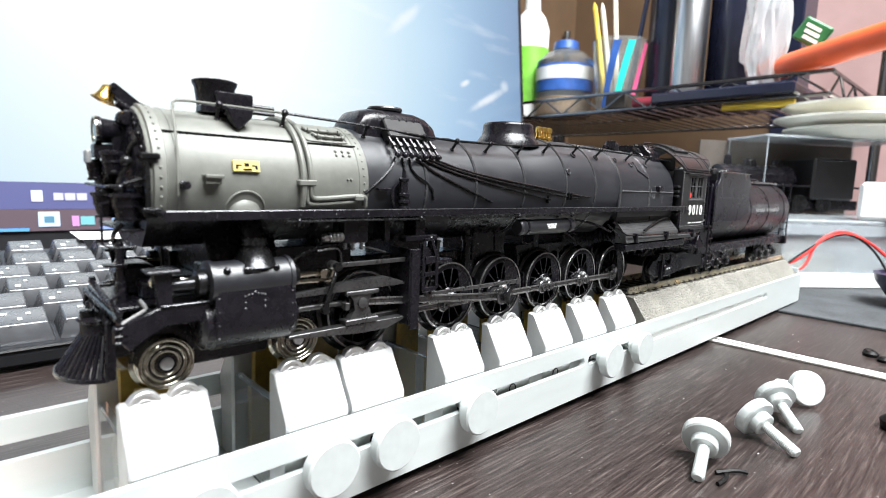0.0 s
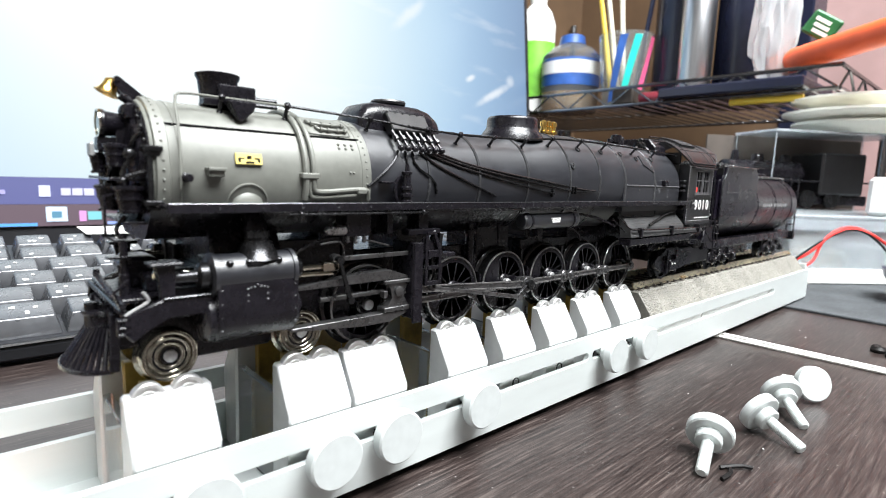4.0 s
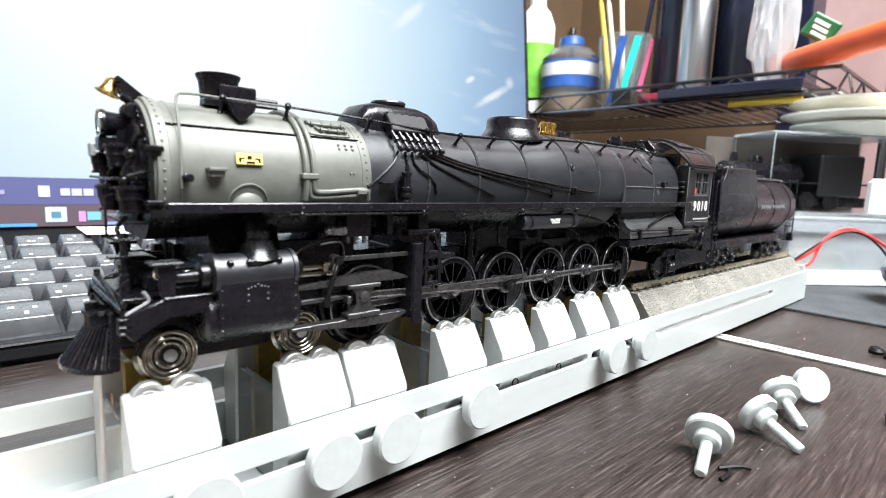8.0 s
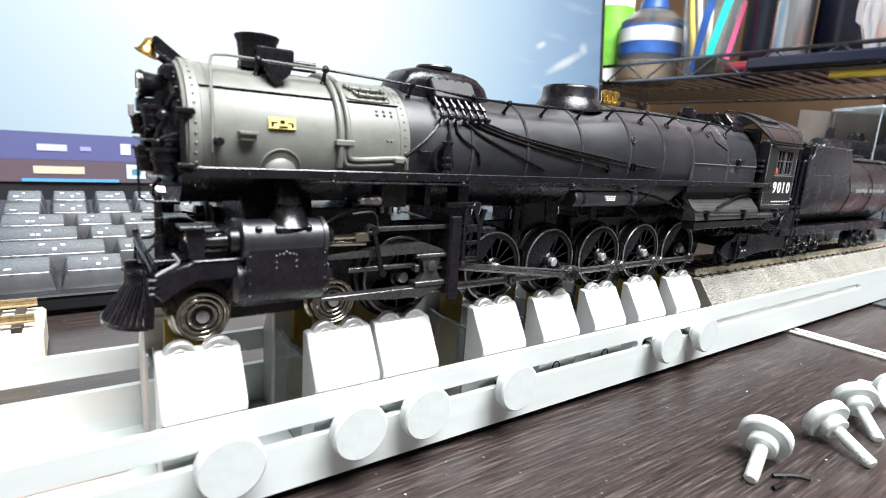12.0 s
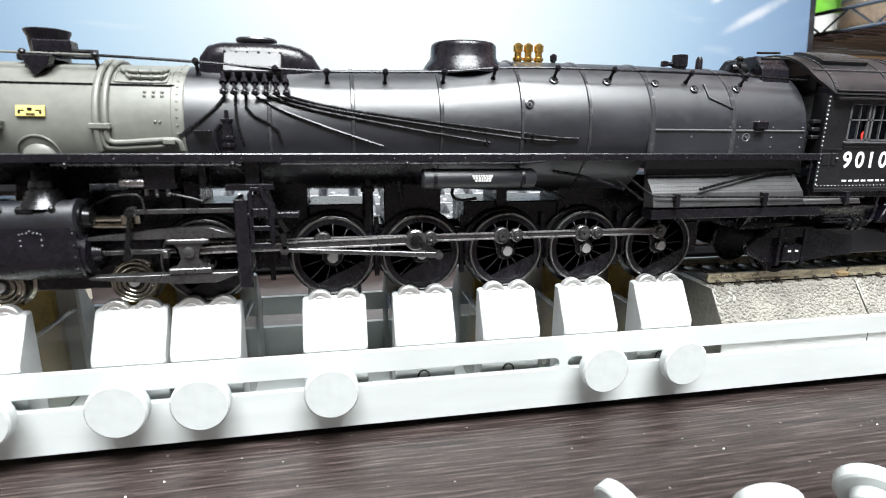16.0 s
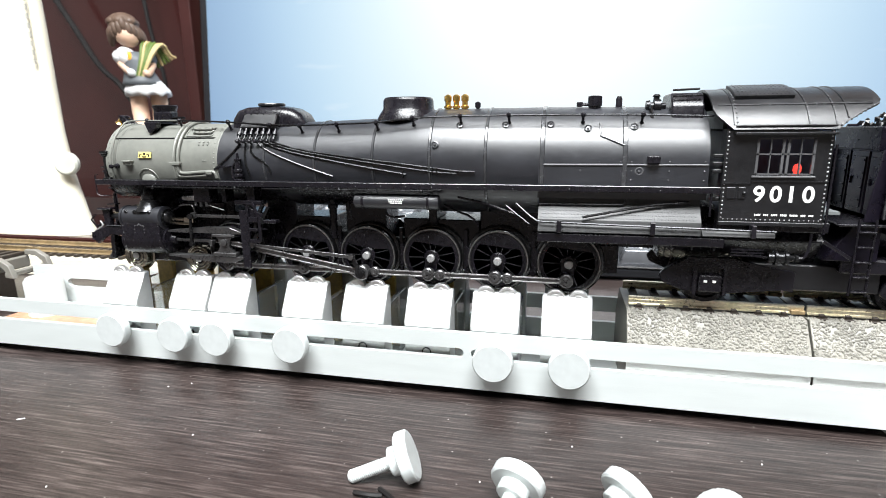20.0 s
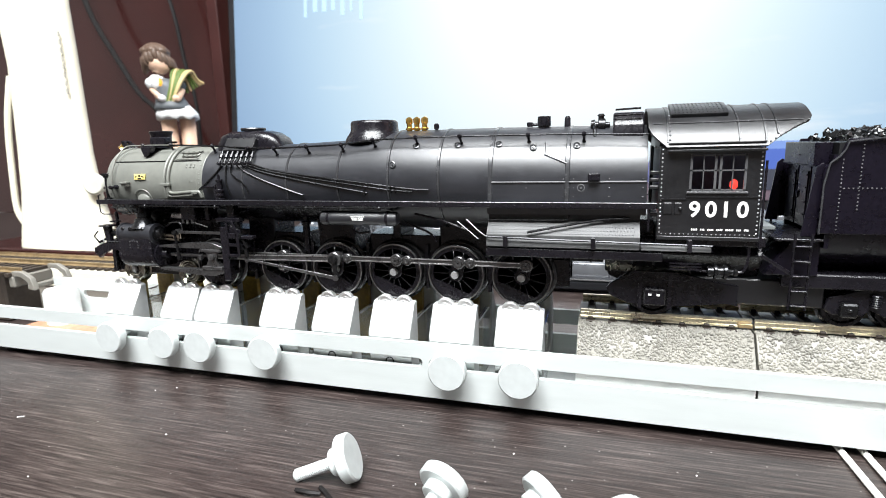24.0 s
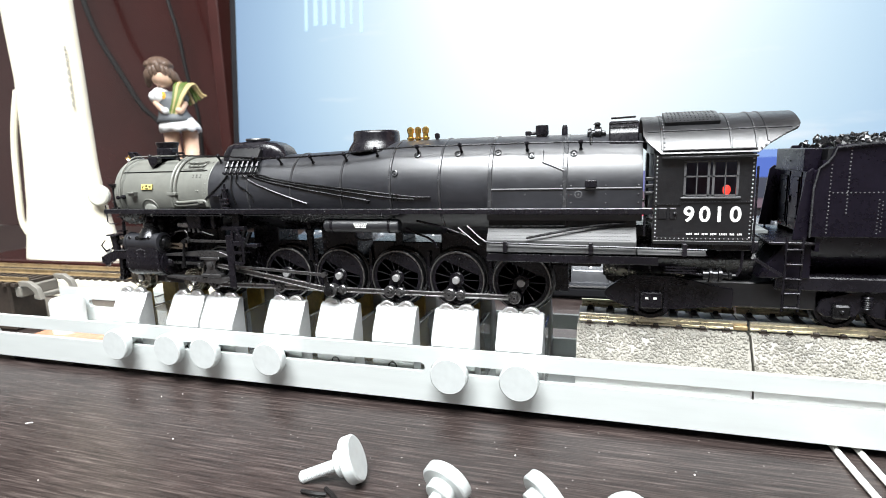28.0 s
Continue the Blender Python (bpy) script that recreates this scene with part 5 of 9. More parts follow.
# ash pan side and hopper sheets below the firebox
bm = B()
prism(bm, [(-0.0158, 0.0665), (-0.0162, 0.0624), (-0.0203, 0.0583), (-0.0203, 0.0570), (-0.0206, 0.0566), (-0.0212, 0.0548), (-0.0165, 0.0544), (-0.0148, 0.0665)], 0.0985, 0.1420, "x", 0.0002)
pan = part("ash_pan_side", bm, PAN_GREY, loco, "dimpled grey-black ash pan side")
bm = B()
for r_ in range(4):
    for k in range(46):
        x = 0.0992 + k * 0.00091 + (r_ % 2) * 0.00045
        z = 0.0588 + r_ * 0.0009
        rivet(bm, (x, -0.0203 + (z - 0.0583), z), (0, -0.7, 0.7), 0.0002)
    for k in range(46):
        if r_ < 2:
            rivet(bm, (0.0992 + k * 0.00091, -0.0210 + r_ * 0.0003, 0.0554 + r_ * 0.0008), (0, -0.95, 0.3), 0.0002)
part("tread_relief", bm, PAN_GREY, pan)
bm = B()
box(bm, 0.0985, 0.1480, -0.0208, -0.0160, 0.0518, 0.0543, 0.0002)
part("lower_step_board", bm, BLACK, loco)
bm = B()
prism(bm, [(-0.0206, 0.0562), (-0.0212, 0.0548), (-0.0165, 0.0544), (-0.0165, 0.0562)], 0.1422, 0.1600, "x", 0.0002)
part("rear_step_board", bm, PAN_GREY, loco)
bm = B()
for k in range(9):
    cyl(bm, (0.1010 + k * 0.0056, -0.0202, 0.0508), (0.1010 + k * 0.0056, -0.0202, 0.0519), 0.0003, seg=6)
part("stay_bolts", bm, STEEL_DARK, loco)
bm = B()
pipe(bm, [(0.0920, -0.0188, 0.0625), (0.0975, -0.0206, 0.0580), (0.1000, -0.0215, 0.0576), (0.1600, -0.0215, 0.0566)], 0.0003, 6, 1)
pipe(bm, [(0.0890, -0.0185, 0.0618), (0.0960, -0.0200, 0.0566)], 0.0003, 6)
pipe(bm, [(0.1108, -0.0211, 0.0592), (0.1258, -0.0186, 0.0620), (0.1317, -0.0178, 0.0629), (0.1390, -0.0172, 0.0634)], 0.00036, 8, 1)
pipe(bm, [(0.0985, -0.0172, 0.0622), (0.1210, -0.0172, 0.0624), (0.1222, -0.0172, 0.0626), (0.1224, -0.0172, 0.0640)], 0.00028, 8, 1)
part("side_pipe", bm, STEEL_DARK, loco)
for x in (0.1045, 0.1295, 0.1545):
    bm = B()
    box(bm, x - 0.0006, x + 0.0006, -0.0220, -0.0195, 0.0548, 0.0582, 0.0001)
    part("pipe_clip", bm, BLACK, loco)

# ---- cab ----
CX0, CX1, CY, CZ0, CZ1 = 0.1463, 0.1713, 0.0188, 0.0586, 0.0825
WX0, WX1, WZ0, WZ1 = 0.1538, 0.1674, 0.0711, 0.0808
cab = None
for s in (-1, 1):
    bm = B()
    y0, y1 = sorted((s * CY, s * (CY - 0.0008)))
    panel_with_hole(bm, CX0, CX1, CZ0, CZ1, WX0, WX1, WZ0, WZ1, y0, y1)
    side = part("cab_side", bm, CAB_BLACK, loco, "black riveted cab side" if s < 0 else "")
    bm = B()
    yy = s * (CY - 0.0002)
    a, b2 = sorted((yy - 0.0003, yy + 0.0003))
    for x in (WX0 + 0.0003, (WX0 + WX1) / 2 - 0.0006, (WX0 + WX1) / 2 + 0.0006, WX1 - 0.0003):
        box(bm, x - 0.0003, x + 0.0003, a, b2, WZ0, WZ1)
    for x in (WX0 + 0.0033, WX1 - 0.0033):
        box(bm, x - 0.00012, x + 0.00012, a, b2, WZ0, WZ1)
    for z in (WZ0 + 0.0003, (WZ0 + WZ1) / 2 + 0.0006, WZ1 - 0.0003):
        box(bm, WX0, WX1, a, b2, z - 0.00018, z + 0.00018)
    part("window_frame", bm, SASH_GREY, side)
    bm = B()
    box(bm, WX0 - 0.0006, WX1 + 0.0006, s * CY - 0.0005, s * CY + 0.0005, WZ0 - 0.0006, WZ0 - 0.0001, 0.0001)
    part("arm_rest", bm, SASH_GREY, side)
    bm = B()
    for k in range(21):
        rivet(bm, (CX0 + 0.0006, s * CY, CZ0 + 0.0012 + k * 0.00112), (0, s, 0), 0.00025)
        rivet(bm, (CX1 - 0.0006, s * CY, CZ0 + 0.0012 + k * 0.00112), (0, s, 0), 0.00025)
        rivet(bm, (CX0 + 0.0012 + k * 0.00114, s * CY, CZ0 + 0.0008), (0, s, 0), 0.0002)
    part("cab_rivets", bm, RIVET_GLINT, side)
    bm = B()
    box(bm, CX0, CX1, s * CY - 0.0004, s * CY + 0.0004, CZ0 - 0.0008, CZ0 + 0.0002, 0.0001)
    box(bm, CX0 + 0.0002, CX0 + 0.0070, s * CY - 0.0003, s * CY + 0.0003, 0.0688, 0.0691)
    box(bm, CX0 + 0.0070, CX1, s * CY - 0.0003, s * CY + 0.0003, 0.0694, 0.0697)
    part("beading", bm, CAB_BLACK, side)
# road number and the small class line under it


def lettering(text, size, x, y, z, parent, name, m):
    cu = bpy.data.curves.new("lettering", "FONT")
    cu.body, cu.size, cu.align_x, cu.align_y, cu.extrude, cu.offset = text, size, "CENTER", "CENTER", 0.00004, size * 0.022
    tmp = new("tmp_text", cu)
    bpy.context.view_layer.update()
    me = bpy.data.meshes.new_from_object(tmp.evaluated_get(bpy.context.evaluated_depsgraph_get()))
    bpy.data.objects.remove(tmp)
    me.transform(Matrix.Translation(-PLACE[parent]) @ pose(x, y, z, 90, 0, 0))
    me.materials.clear()
    me.materials.append(m)
    ob = new(name, me)
    ob.parent = parent
    PLACE[ob] = PLACE[parent]
    return ob


near_side = [o for o in loco.children if o.name.startswith("cab_side")][0]
for digit, x in (("9", 0.1555), ("0", 0.1595), ("1", 0.1631), ("0", 0.1671)):
    num = lettering(digit, 0.0058, x, -CY - 0.00007, 0.0660, near_side, "number_digit", WHITE_INK)
    num["label"] = "white painted digit of the road number 9010"
bm = B()
rng = random.Random(5)
x = 0.1550
for w in (0.0013, 0.0010, 0.0013, 0.0016, 0.0019, 0.0010, 0.0012):
    x1 = x + w
    while x < x1:
        box(bm, x, x + 0.00026, -CY - 0.0001, -CY + 0.0002, 0.06045, 0.06095)
        x += 0.00040
    x += 0.0006
part("class_line", bm, WHITE_INK, near_side, "small white painted class line", smooth=0)
bm = B()
for k in range(2):
    box(bm, CX0 + 0.0012 + k * 0.0030, CX0 + 0.0036 + k * 0.0024, -CY - 0.0003, -CY + 0.0002, 0.0648, 0.0680, 0.0002)
rivet(bm, (CX0 + 0.0056, -CY - 0.0003, 0.0664), (0, -1, 0), 0.0006)
part("cab_locker_door", bm, CAB_BLACK, near_side)
# roof
def roof_at(a, lift=0.0):
    # a flattened arch: place and normal at an angle of 0 to 57.5 degrees
    f = radians(a * 70 / 57.5)
    wide, high = 0.0208, 0.0170
    n = Vector((0, math.sin(f) / wide, math.cos(f) / high)).normalized()
    return ((wide * math.sin(f) + n.y * lift, 0.0940 - high + high * math.cos(f) + n.z * lift), n)


def roof_ring(x, half, lift=0.0):
    pts = [(x,) + roof_at(a, lift)[0] for a in [half * k / 14 for k in range(-14, 15)]]
    pts += [(x,) + roof_at(a, -0.0007)[0] for a in [half * k / 14 for k in range(14, -15, -1)]]
    return pts


bm = B()
loft(bm, [roof_ring(0.1432, 40), roof_ring(0.1440, 46), roof_ring(0.1452, 50), roof_ring(0.1478, 57.5), roof_ring(0.1716, 57.5), roof_ring(0.1745, 50), roof_ring(0.1780, 43), roof_ring(0.1815, 37), roof_ring(0.1823, 33)])
roof = part("cab_roof", bm, CAB_BLACK, loco, "arched black cab roof with a raised rear canopy")
bm = B()
for x in (0.1480, 0.1652, 0.1712, 0.1740):
    loft(bm, [roof_ring(x - 0.0003, 54 if x < 0.172 else 49, 0.0), roof_ring(x - 0.0002, 54 if x < 0.172 else 49, 0.0002), roof_ring(x + 0.0002, 54 if x < 0.172 else 49, 0.0002), roof_ring(x + 0.0003, 54 if x < 0.172 else 49, 0.0)])
part("roof_seam", bm, CAB_BLACK, roof)
bm = B()
for x in (0.1486, 0.1652, 0.1712):
    for a in range(-52, 53, 4):
        rivet(bm, (x,) + roof_at(a)[0], roof_at(a)[1], 0.0003)
for k in range(9):
    a = -54.5 + k * 2.2
    x = 0.1722 + k * 0.00115
    rivet(bm, (x,) + roof_at(a)[0], roof_at(a)[1], 0.0003)
part("roof_rivets", bm, SASH_GREY, roof)
for sg in (-1, 1):
    # crease along the roof's shoulder and the gutter at its eave
    bm = B()
    pipe(bm, [(x,) + roof_at(sg * 37, 0.0001)[0] for x in (0.1445, 0.1560, 0.1680, 0.1800)], 0.00022, 6)
    part("roof_crease", bm, BAND_BLACK, roof)
    bm = B()
    box(bm, 0.1480, 0.1714, *sorted((sg * 0.0204, sg * 0.0186)), 0.0815, 0.0821, 0.0001)
    pipe(bm, [(x,) + roof_at(sg * 55, 0.0002)[0] for x in (0.1482, 0.1600, 0.1712)], 0.00028, 6)
    part("gutter", bm, CAB_BLACK, roof)
bm = B()
pts = [roof_at(-a, -0.0003)[0] for a in (6, 11, 16, 21, 26, 30)] + [roof_at(-a, 0.0010)[0] for a in (30, 26, 21, 16, 11, 6)]
prism(bm, pts, 0.1490, 0.1632, "x")
hatch = part("roof_hatch", bm, CAB_BLACK, roof, "checkered roof hatch")
bm = B()
for k in range(13):
    for a in (8, 12, 16, 20, 24, 28):
        rivet(bm, (0.1501 + k * 0.0010,) + roof_at(-a, 0.0010)[0], roof_at(-a)[1], 0.00022)
part("hatch_ribs", bm, CAB_BLACK, hatch)
bm = B()
prism(bm, [(-0.0100, 0.0850), (-0.0094, 0.0895), (-0.0060, 0.0930), (0.0060, 0.0930), (0.0094, 0.0895), (0.0100, 0.0850)], 0.1340, 0.1425, "x", 0.0004)
part("turret_cover", bm, BLACK, loco)
bm = B()
pipe(bm, [(0.1340, -0.0085, 0.0920), (0.1420, -0.0085, 0.0922)], 0.0003, 6)
pipe(bm, [(0.1345, -0.0060, 0.0938), (0.1415, -0.0060, 0.0940)], 0.0003, 6)
part("cover_rail", bm, STEEL_DARK, loco)
# cab front wall, floor, backhead
bm = B()
box(bm, CX0, CX0 + 0.0008, -0.0182, -0.0145, CZ0, 0.0830)
box(bm, CX0, CX0 + 0.0008, 0.0145, 0.0182, CZ0, 0.0830)
box(bm, CX0, CX0 + 0.0008, -0.0145, 0.0145, 0.0830, 0.0880)
part("cab_front", bm, CAB_BLACK, loco)
bm = B()
box(bm, CX0, CX1 + 0.004, -0.0180, 0.0180, 0.0610, 0.0618)
box(bm, CX0 + 0.0008, CX0 + 0.0040, -0.0140, 0.0140, 0.0618, 0.0830, 0.0006)
part("backhead", bm, CAB_GREEN, loco)
# added sheet, its blue standing in for the screen dimly seen through the windows
bm = B()
box(bm, CX0 + 0.005, 0.1748, 0.0000, 0.0006, 0.0620, 0.0860)
part("cab_partition", bm, material("dim_screen_blue", (0.055, 0.062, 0.11), 0.4, 0, 600, 0.2), loco)
bm = B()
lathe(bm, (0.1655, -0.0140, 0.0712), (0, 0, 1), [(0, 0.0006), (0.0008, 0.0010), (0.0018, 0.0010), (0.0025, 0.0006), (0.0027, 0.0)], 16)
part("cab_lamp", bm, CAB_RED, loco, "small glowing red cab light")
bm = B()
for z in (0.0640, 0.0660, 0.0715, 0.0735, 0.0755):
    box(bm, 0.1440, 0.1463, -0.0180, -0.0160, z, z + 0.0010, 0.0002)
part("cab_front_louvre", bm, CAB_BLACK, loco)
bm = B()
pipe(bm, [(0.1440, -0.0192, 0.0600), (0.1440, -0.0192, 0.0665)], 0.0003, 6)
part("grab_iron", bm, BLACK, loco)
bm = B()
pipe(bm, [(0.1716, -0.0196, 0.0560), (0.1716, -0.0196, 0.0790)], 0.0003, 6)
part("grab_iron", bm, BLACK, loco)

# ---- frame and cylinders ----
bm = B()
for s in (-1, 1):
    y0, y1 = sorted((s * 0.0072, s * 0.0052))
    box(bm, -0.0560, 0.1225, y0, y1, 0.0395, 0.0485, 0.0003)
part("main_frame", bm, BLACK, loco)
for x0, x1, z1 in ((-0.0500, -0.0440, 0.0545), (-0.0290, -0.0126, 0.0590), (-0.0124, -0.0088, 0.0615), (-0.0086, 0.0040, 0.0557), (0.0042, 0.0153, 0.0615), (0.0155, 0.0288, 0.0550), (0.0290, 0.0335, 0.0498),
                   (0.0337, 0.0480, 0.0615), (0.0540, 0.0625, 0.0552), (0.0627, 0.0655, 0.0615), (0.0657, 0.0795, 0.0550), (0.0797, 0.1325, 0.0615), (0.1335, 0.1700, 0.0615)):
    bm = B()
    box(bm, x0, x1, -0.0068, 0.0068, 0.0480, z1, 0.0003)
    part("frame_brace", bm, BLACK, loco)
bm = B()
lathe(bm, (0.0296, -0.0080, 0.0480), (0, 0, 1), [(0, 0.0013), (0.0100, 0.0013), (0.0102, 0.0017), (0.0112, 0.0017), (0.0116, 0.0010), (0.0130, 0.0010)], 14)
part("sand_trap", bm, BLACK, loco)
for s in (-1, 1):
    bm = B()
    prof = [(s * 0.0080, 0.0574)] + [(s * 0.0156, 0.0578)]
    prof += [(s * (0.0160 + 0.0034 * math.sin(radians(a))), 0.0544 + 0.0034 * math.cos(radians(a))) for a in (20, 40, 60, 80)]
    prof += [(s * 0.0196, 0.0524), (s * 0.0197, 0.0490)]
    prof += [(s * (0.0145 + 0.0052 * math.sin(radians(a))), 0.0465 + 0.0052 * math.cos(radians(a))) for a in (90, 110, 130, 150, 170)]
    prof += [(s * 0.0080, 0.0414)]
    prism(bm, prof, -0.0455, -0.0300, "x", 0.0003)
    cyls = part("cylinder_casing", bm, BLACK, loco, "black cylinder block" if s < 0 else "")
    bm = B()
    lathe(bm, (-0.0455, s * 0.0144, 0.0464), (-1, 0, 0), [(0, 0.0048), (0.0012, 0.0048), (0.0018, 0.0040), (0.0022, 0.0020), (0.0022, 0)], 28)
    part("cylinder_head", bm, BLACK, cyls)
    bm = B()
    lathe(bm, (-0.0461, s * 0.0160, 0.0545), (1, 0, 0), [(0, 0.0), (0, 0.0036), (0.0002, 0.0041), (0.0010, 0.0041), (0.0011, 0.0038), (0.0152, 0.0038), (0.0153, 0.0041), (0.0161, 0.0041), (0.0163, 0.0036), (0.0163, 0.0)], 36)
    part("valve_chest", bm, BOILER_BLACK, cyls)
    bm = B()
    lathe(bm, (-0.0455, s * 0.0158, 0.0545), (-1, 0, 0), [(0, 0.0030), (0.0006, 0.0030), (0.0008, 0.0025), (0.0022, 0.0024), (0.0026, 0.0012), (0.0070, 0.0010), (0.0076, 0.0004)], 20)
    lathe(bm, (-0.0300, s * 0.0158, 0.0545), (1, 0, 0), [(0, 0.0030), (0.0006, 0.0030), (0.0008, 0.0022), (0.0020, 0.0020), (0.0024, 0.0010)], 20)
    part("valve_chest_head", bm, STEEL_DARK, cyls)
    bm = B()
    lathe(bm, (-0.0300, s * 0.0144, 0.0467), (1, 0, 0), [(0, 0.0046), (0.0008, 0.0046), (0.0010, 0.0020), (0.0026, 0.0016), (0.0026, 0.0)], 24)
    part("rear_cylinder_head", bm, BLACK, cyls)
    if s < 0:
        bm = B()
        for x in (-0.0432, -0.0338):
            lathe(bm, (x, -0.0189, 0.0567), (0, -0.8, 0.6), [(0, 0.0007), (0.0004, 0.0007), (0.0006, 0.0004), (0.0009, 0.0004), (0.0010, 0.0002)], 10)
        for x in (-0.0397, -0.0375):
            lathe(bm, (x, -0.0189, 0.0567), (0, -0.8, 0.6), [(0, 0.0006), (0.0006, 0.0006), (0.0008, 0.0003)], 10)
        box(bm, -0.0402, -0.0370, -0.0197, -0.0178, 0.0561, 0.0573, 0.0002)
        part("relief_valve", bm, STEEL_DARK, cyls)
        bm = B()
        for z in (0.0445, 0.0470, 0.0495, 0.0520):
            rivet(bm, (-0.0449, -0.0196, z), (0, -1, 0), 0.0002)
            rivet(bm, (-0.0306, -0.0196, z), (0, -1, 0), 0.0002)
        for x, z in ((-0.0401, 0.0519), (-0.0395, 0.0521), (-0.0388, 0.0522), (-0.0382, 0.0526), (-0.0376, 0.0522), (-0.0369, 0.0521), (-0.0363, 0.0519), (-0.0401, 0.0507), (-0.0363, 0.0507), (-0.0401, 0.0496), (-0.0363, 0.0496)):
            rivet(bm, (x, -0.0196, z), (0, -1, 0), 0.00024)
        part("casing_rivets", bm, SASH_GREY, cyls)

# ---- pilot, bumper and front deck ----
bm = B()
box(bm, -0.0603, -0.0592, -0.0156, 0.0156, 0.0486, 0.0499, 0.0003)
bumper = part("bumper_beam", bm, BLACK, loco)
ARC = [radians(-90 + 12 * k) for k in range(16)]
bm = B()
outline = [(-0.0606 - 0.0070 * math.cos(a), 0.0094 * math.sin(a)) for a in ARC]
inner = [(-0.0602 - 0.0062 * math.cos(a), 0.0085 * math.sin(a)) for a in reversed(ARC)]
prism(bm, outline + inner, 0.0369, 0.0376, "z")
pilot = part("pilot_frame", bm, BLACK, loco, "black slatted pilot")
bm = B()
lathe(bm, (-0.0602, 0.0, 0.0424), (0, 0, 1), [(0, 0.0), (0, 0.0030), (0.0004, 0.0033), (0.0010, 0.0031), (0.0036, 0.0031), (0.0042, 0.0036), (0.0046, 0.0034), (0.0048, 0.0)], 24)
part("coupler_pocket", bm, BLACK, pilot)
bm = B()
prism(bm, [(-0.0596, 0.0372), (-0.0612, 0.0372), (-0.0608, 0.0480), (-0.0590, 0.0480)], -0.0100, -0.0088, "y", 0.0002)
prism(bm, [(-0.0596, 0.0372), (-0.0612, 0.0372), (-0.0608, 0.0480), (-0.0590, 0.0480)], 0.0088, 0.0100, "y", 0.0002)
box(bm, -0.0604, -0.0590, -0.0098, 0.0098, 0.0440, 0.0482)
box(bm, -0.0602, -0.0596, -0.0088, 0.0088, 0.0374, 0.0442)
part("pilot_backplate", bm, BLACK, pilot)
for k in range(19):
    a = radians(-88 + k * 176 / 18)
    bm = B()
    cyl(bm, (-0.0605 - 0.0066 * math.cos(a), 0.0090 * math.sin(a), 0.0373), (-0.0598 - 0.0028 * math.cos(a), 0.0052 * math.sin(a), 0.0442), 0.00046, 0.00036, 6)
    part("pilot_bar", bm, BLACK, pilot)
bm = B()
box(bm, -0.0618, -0.0590, -0.0008, 0.0008, 0.0466, 0.0480, 0.0002)
lathe(bm, (-0.0620, 0, 0.0465), (0, 0, 1), [(0, 0.0010), (0.0002, 0.0012), (0.0018, 0.0012), (0.0020, 0.0008)], 12)
part("coupler", bm, STEEL_DARK, loco)
bm = B()
box(bm, -0.0600, -0.0455, -0.0125, 0.0125, 0.0500, 0.0508, 0.0002)
box(bm, -0.0545, -0.0470, -0.0085, 0.0085, 0.0508, 0.0540, 0.0004)
part("front_deck", bm, BLACK, loco)
bm = B()
for x, y in ((-0.0579, -0.0080),):
    lathe(bm, (x, y, 0.0505), (0, 0, 1), [(0, 0.0010), (0.0040, 0.0009), (0.0041, 0.0007), (0.0110, 0.0007), (0.0114, 0.0003)], 10)
box(bm, -0.0606, -0.0570, -0.0095, -0.0070, 0.0575, 0.0580, 0.0001)
pipe(bm, [(-0.0600, -0.0122, 0.0690), (-0.0612, -0.0122, 0.0688), (-0.0612, -0.0122, 0.0620), (-0.0600, -0.0120, 0.0612), (-0.0560, -0.0115, 0.0612)], 0.00022, 6)
pipe(bm, [(-0.0600, -0.0155, 0.0500), (-0.0612, -0.0165, 0.0530), (-0.0590, -0.0165, 0.0550)], 0.0003, 6)
part("deck_stand", bm, BLACK, loco)
bm = B()
prism(bm, [(-0.0560, 0.0508), (-0.0575, 0.0550), (-0.0560, 0.0566), (-0.0515, 0.0566), (-0.0500, 0.0550), (-0.0500, 0.0508)], -0.0030, 0.0060, "y", 0.0006)
part("front_tank", bm, BLACK, loco)
bm = B()
pipe(bm, [(-0.0597, -0.0168, 0.0490), (-0.0592, -0.0168, 0.0494), (-0.0563, -0.0168, 0.0509), (-0.0561, -0.0168, 0.0514), (-0.0570, -0.0168, 0.0528)], 0.0003, 8, 1)
part("grab_iron", bm, AXLE_GREY, loco, "bare metal grab iron")
bm = B()
pipe(bm, [(-0.0602, -0.0030, 0.0532), (-0.0585, -0.0040, 0.0534), (-0.0577, -0.0040, 0.0546), (-0.0580, -0.0040, 0.0558)], 0.0003, 6, 1)
pipe(bm, [(-0.0612, -0.0010, 0.0540), (-0.0609, -0.0030, 0.0532), (-0.0604, -0.0090, 0.0518), (-0.0598, -0.0160, 0.0505)], 0.0005, 8, 1)
box(bm, -0.0616, -0.0606, -0.0016, -0.0004, 0.0532, 0.0548, 0.0002)
part("uncoupling_lever", bm, BLACK, loco)
bm = B()
for z in (0.0458, 0.0469, 0.0482):
    box(bm, -0.0610, -0.0590, -0.0176, -0.0158, z, z + 0.0004, 0.0001)
box(bm, -0.0594, -0.0590, -0.0174, -0.0160, 0.0458, 0.0486)
box(bm, -0.0610, -0.0606, -0.0174, -0.0160, 0.0458, 0.0486)
part("side_step", bm, BLACK, loco)
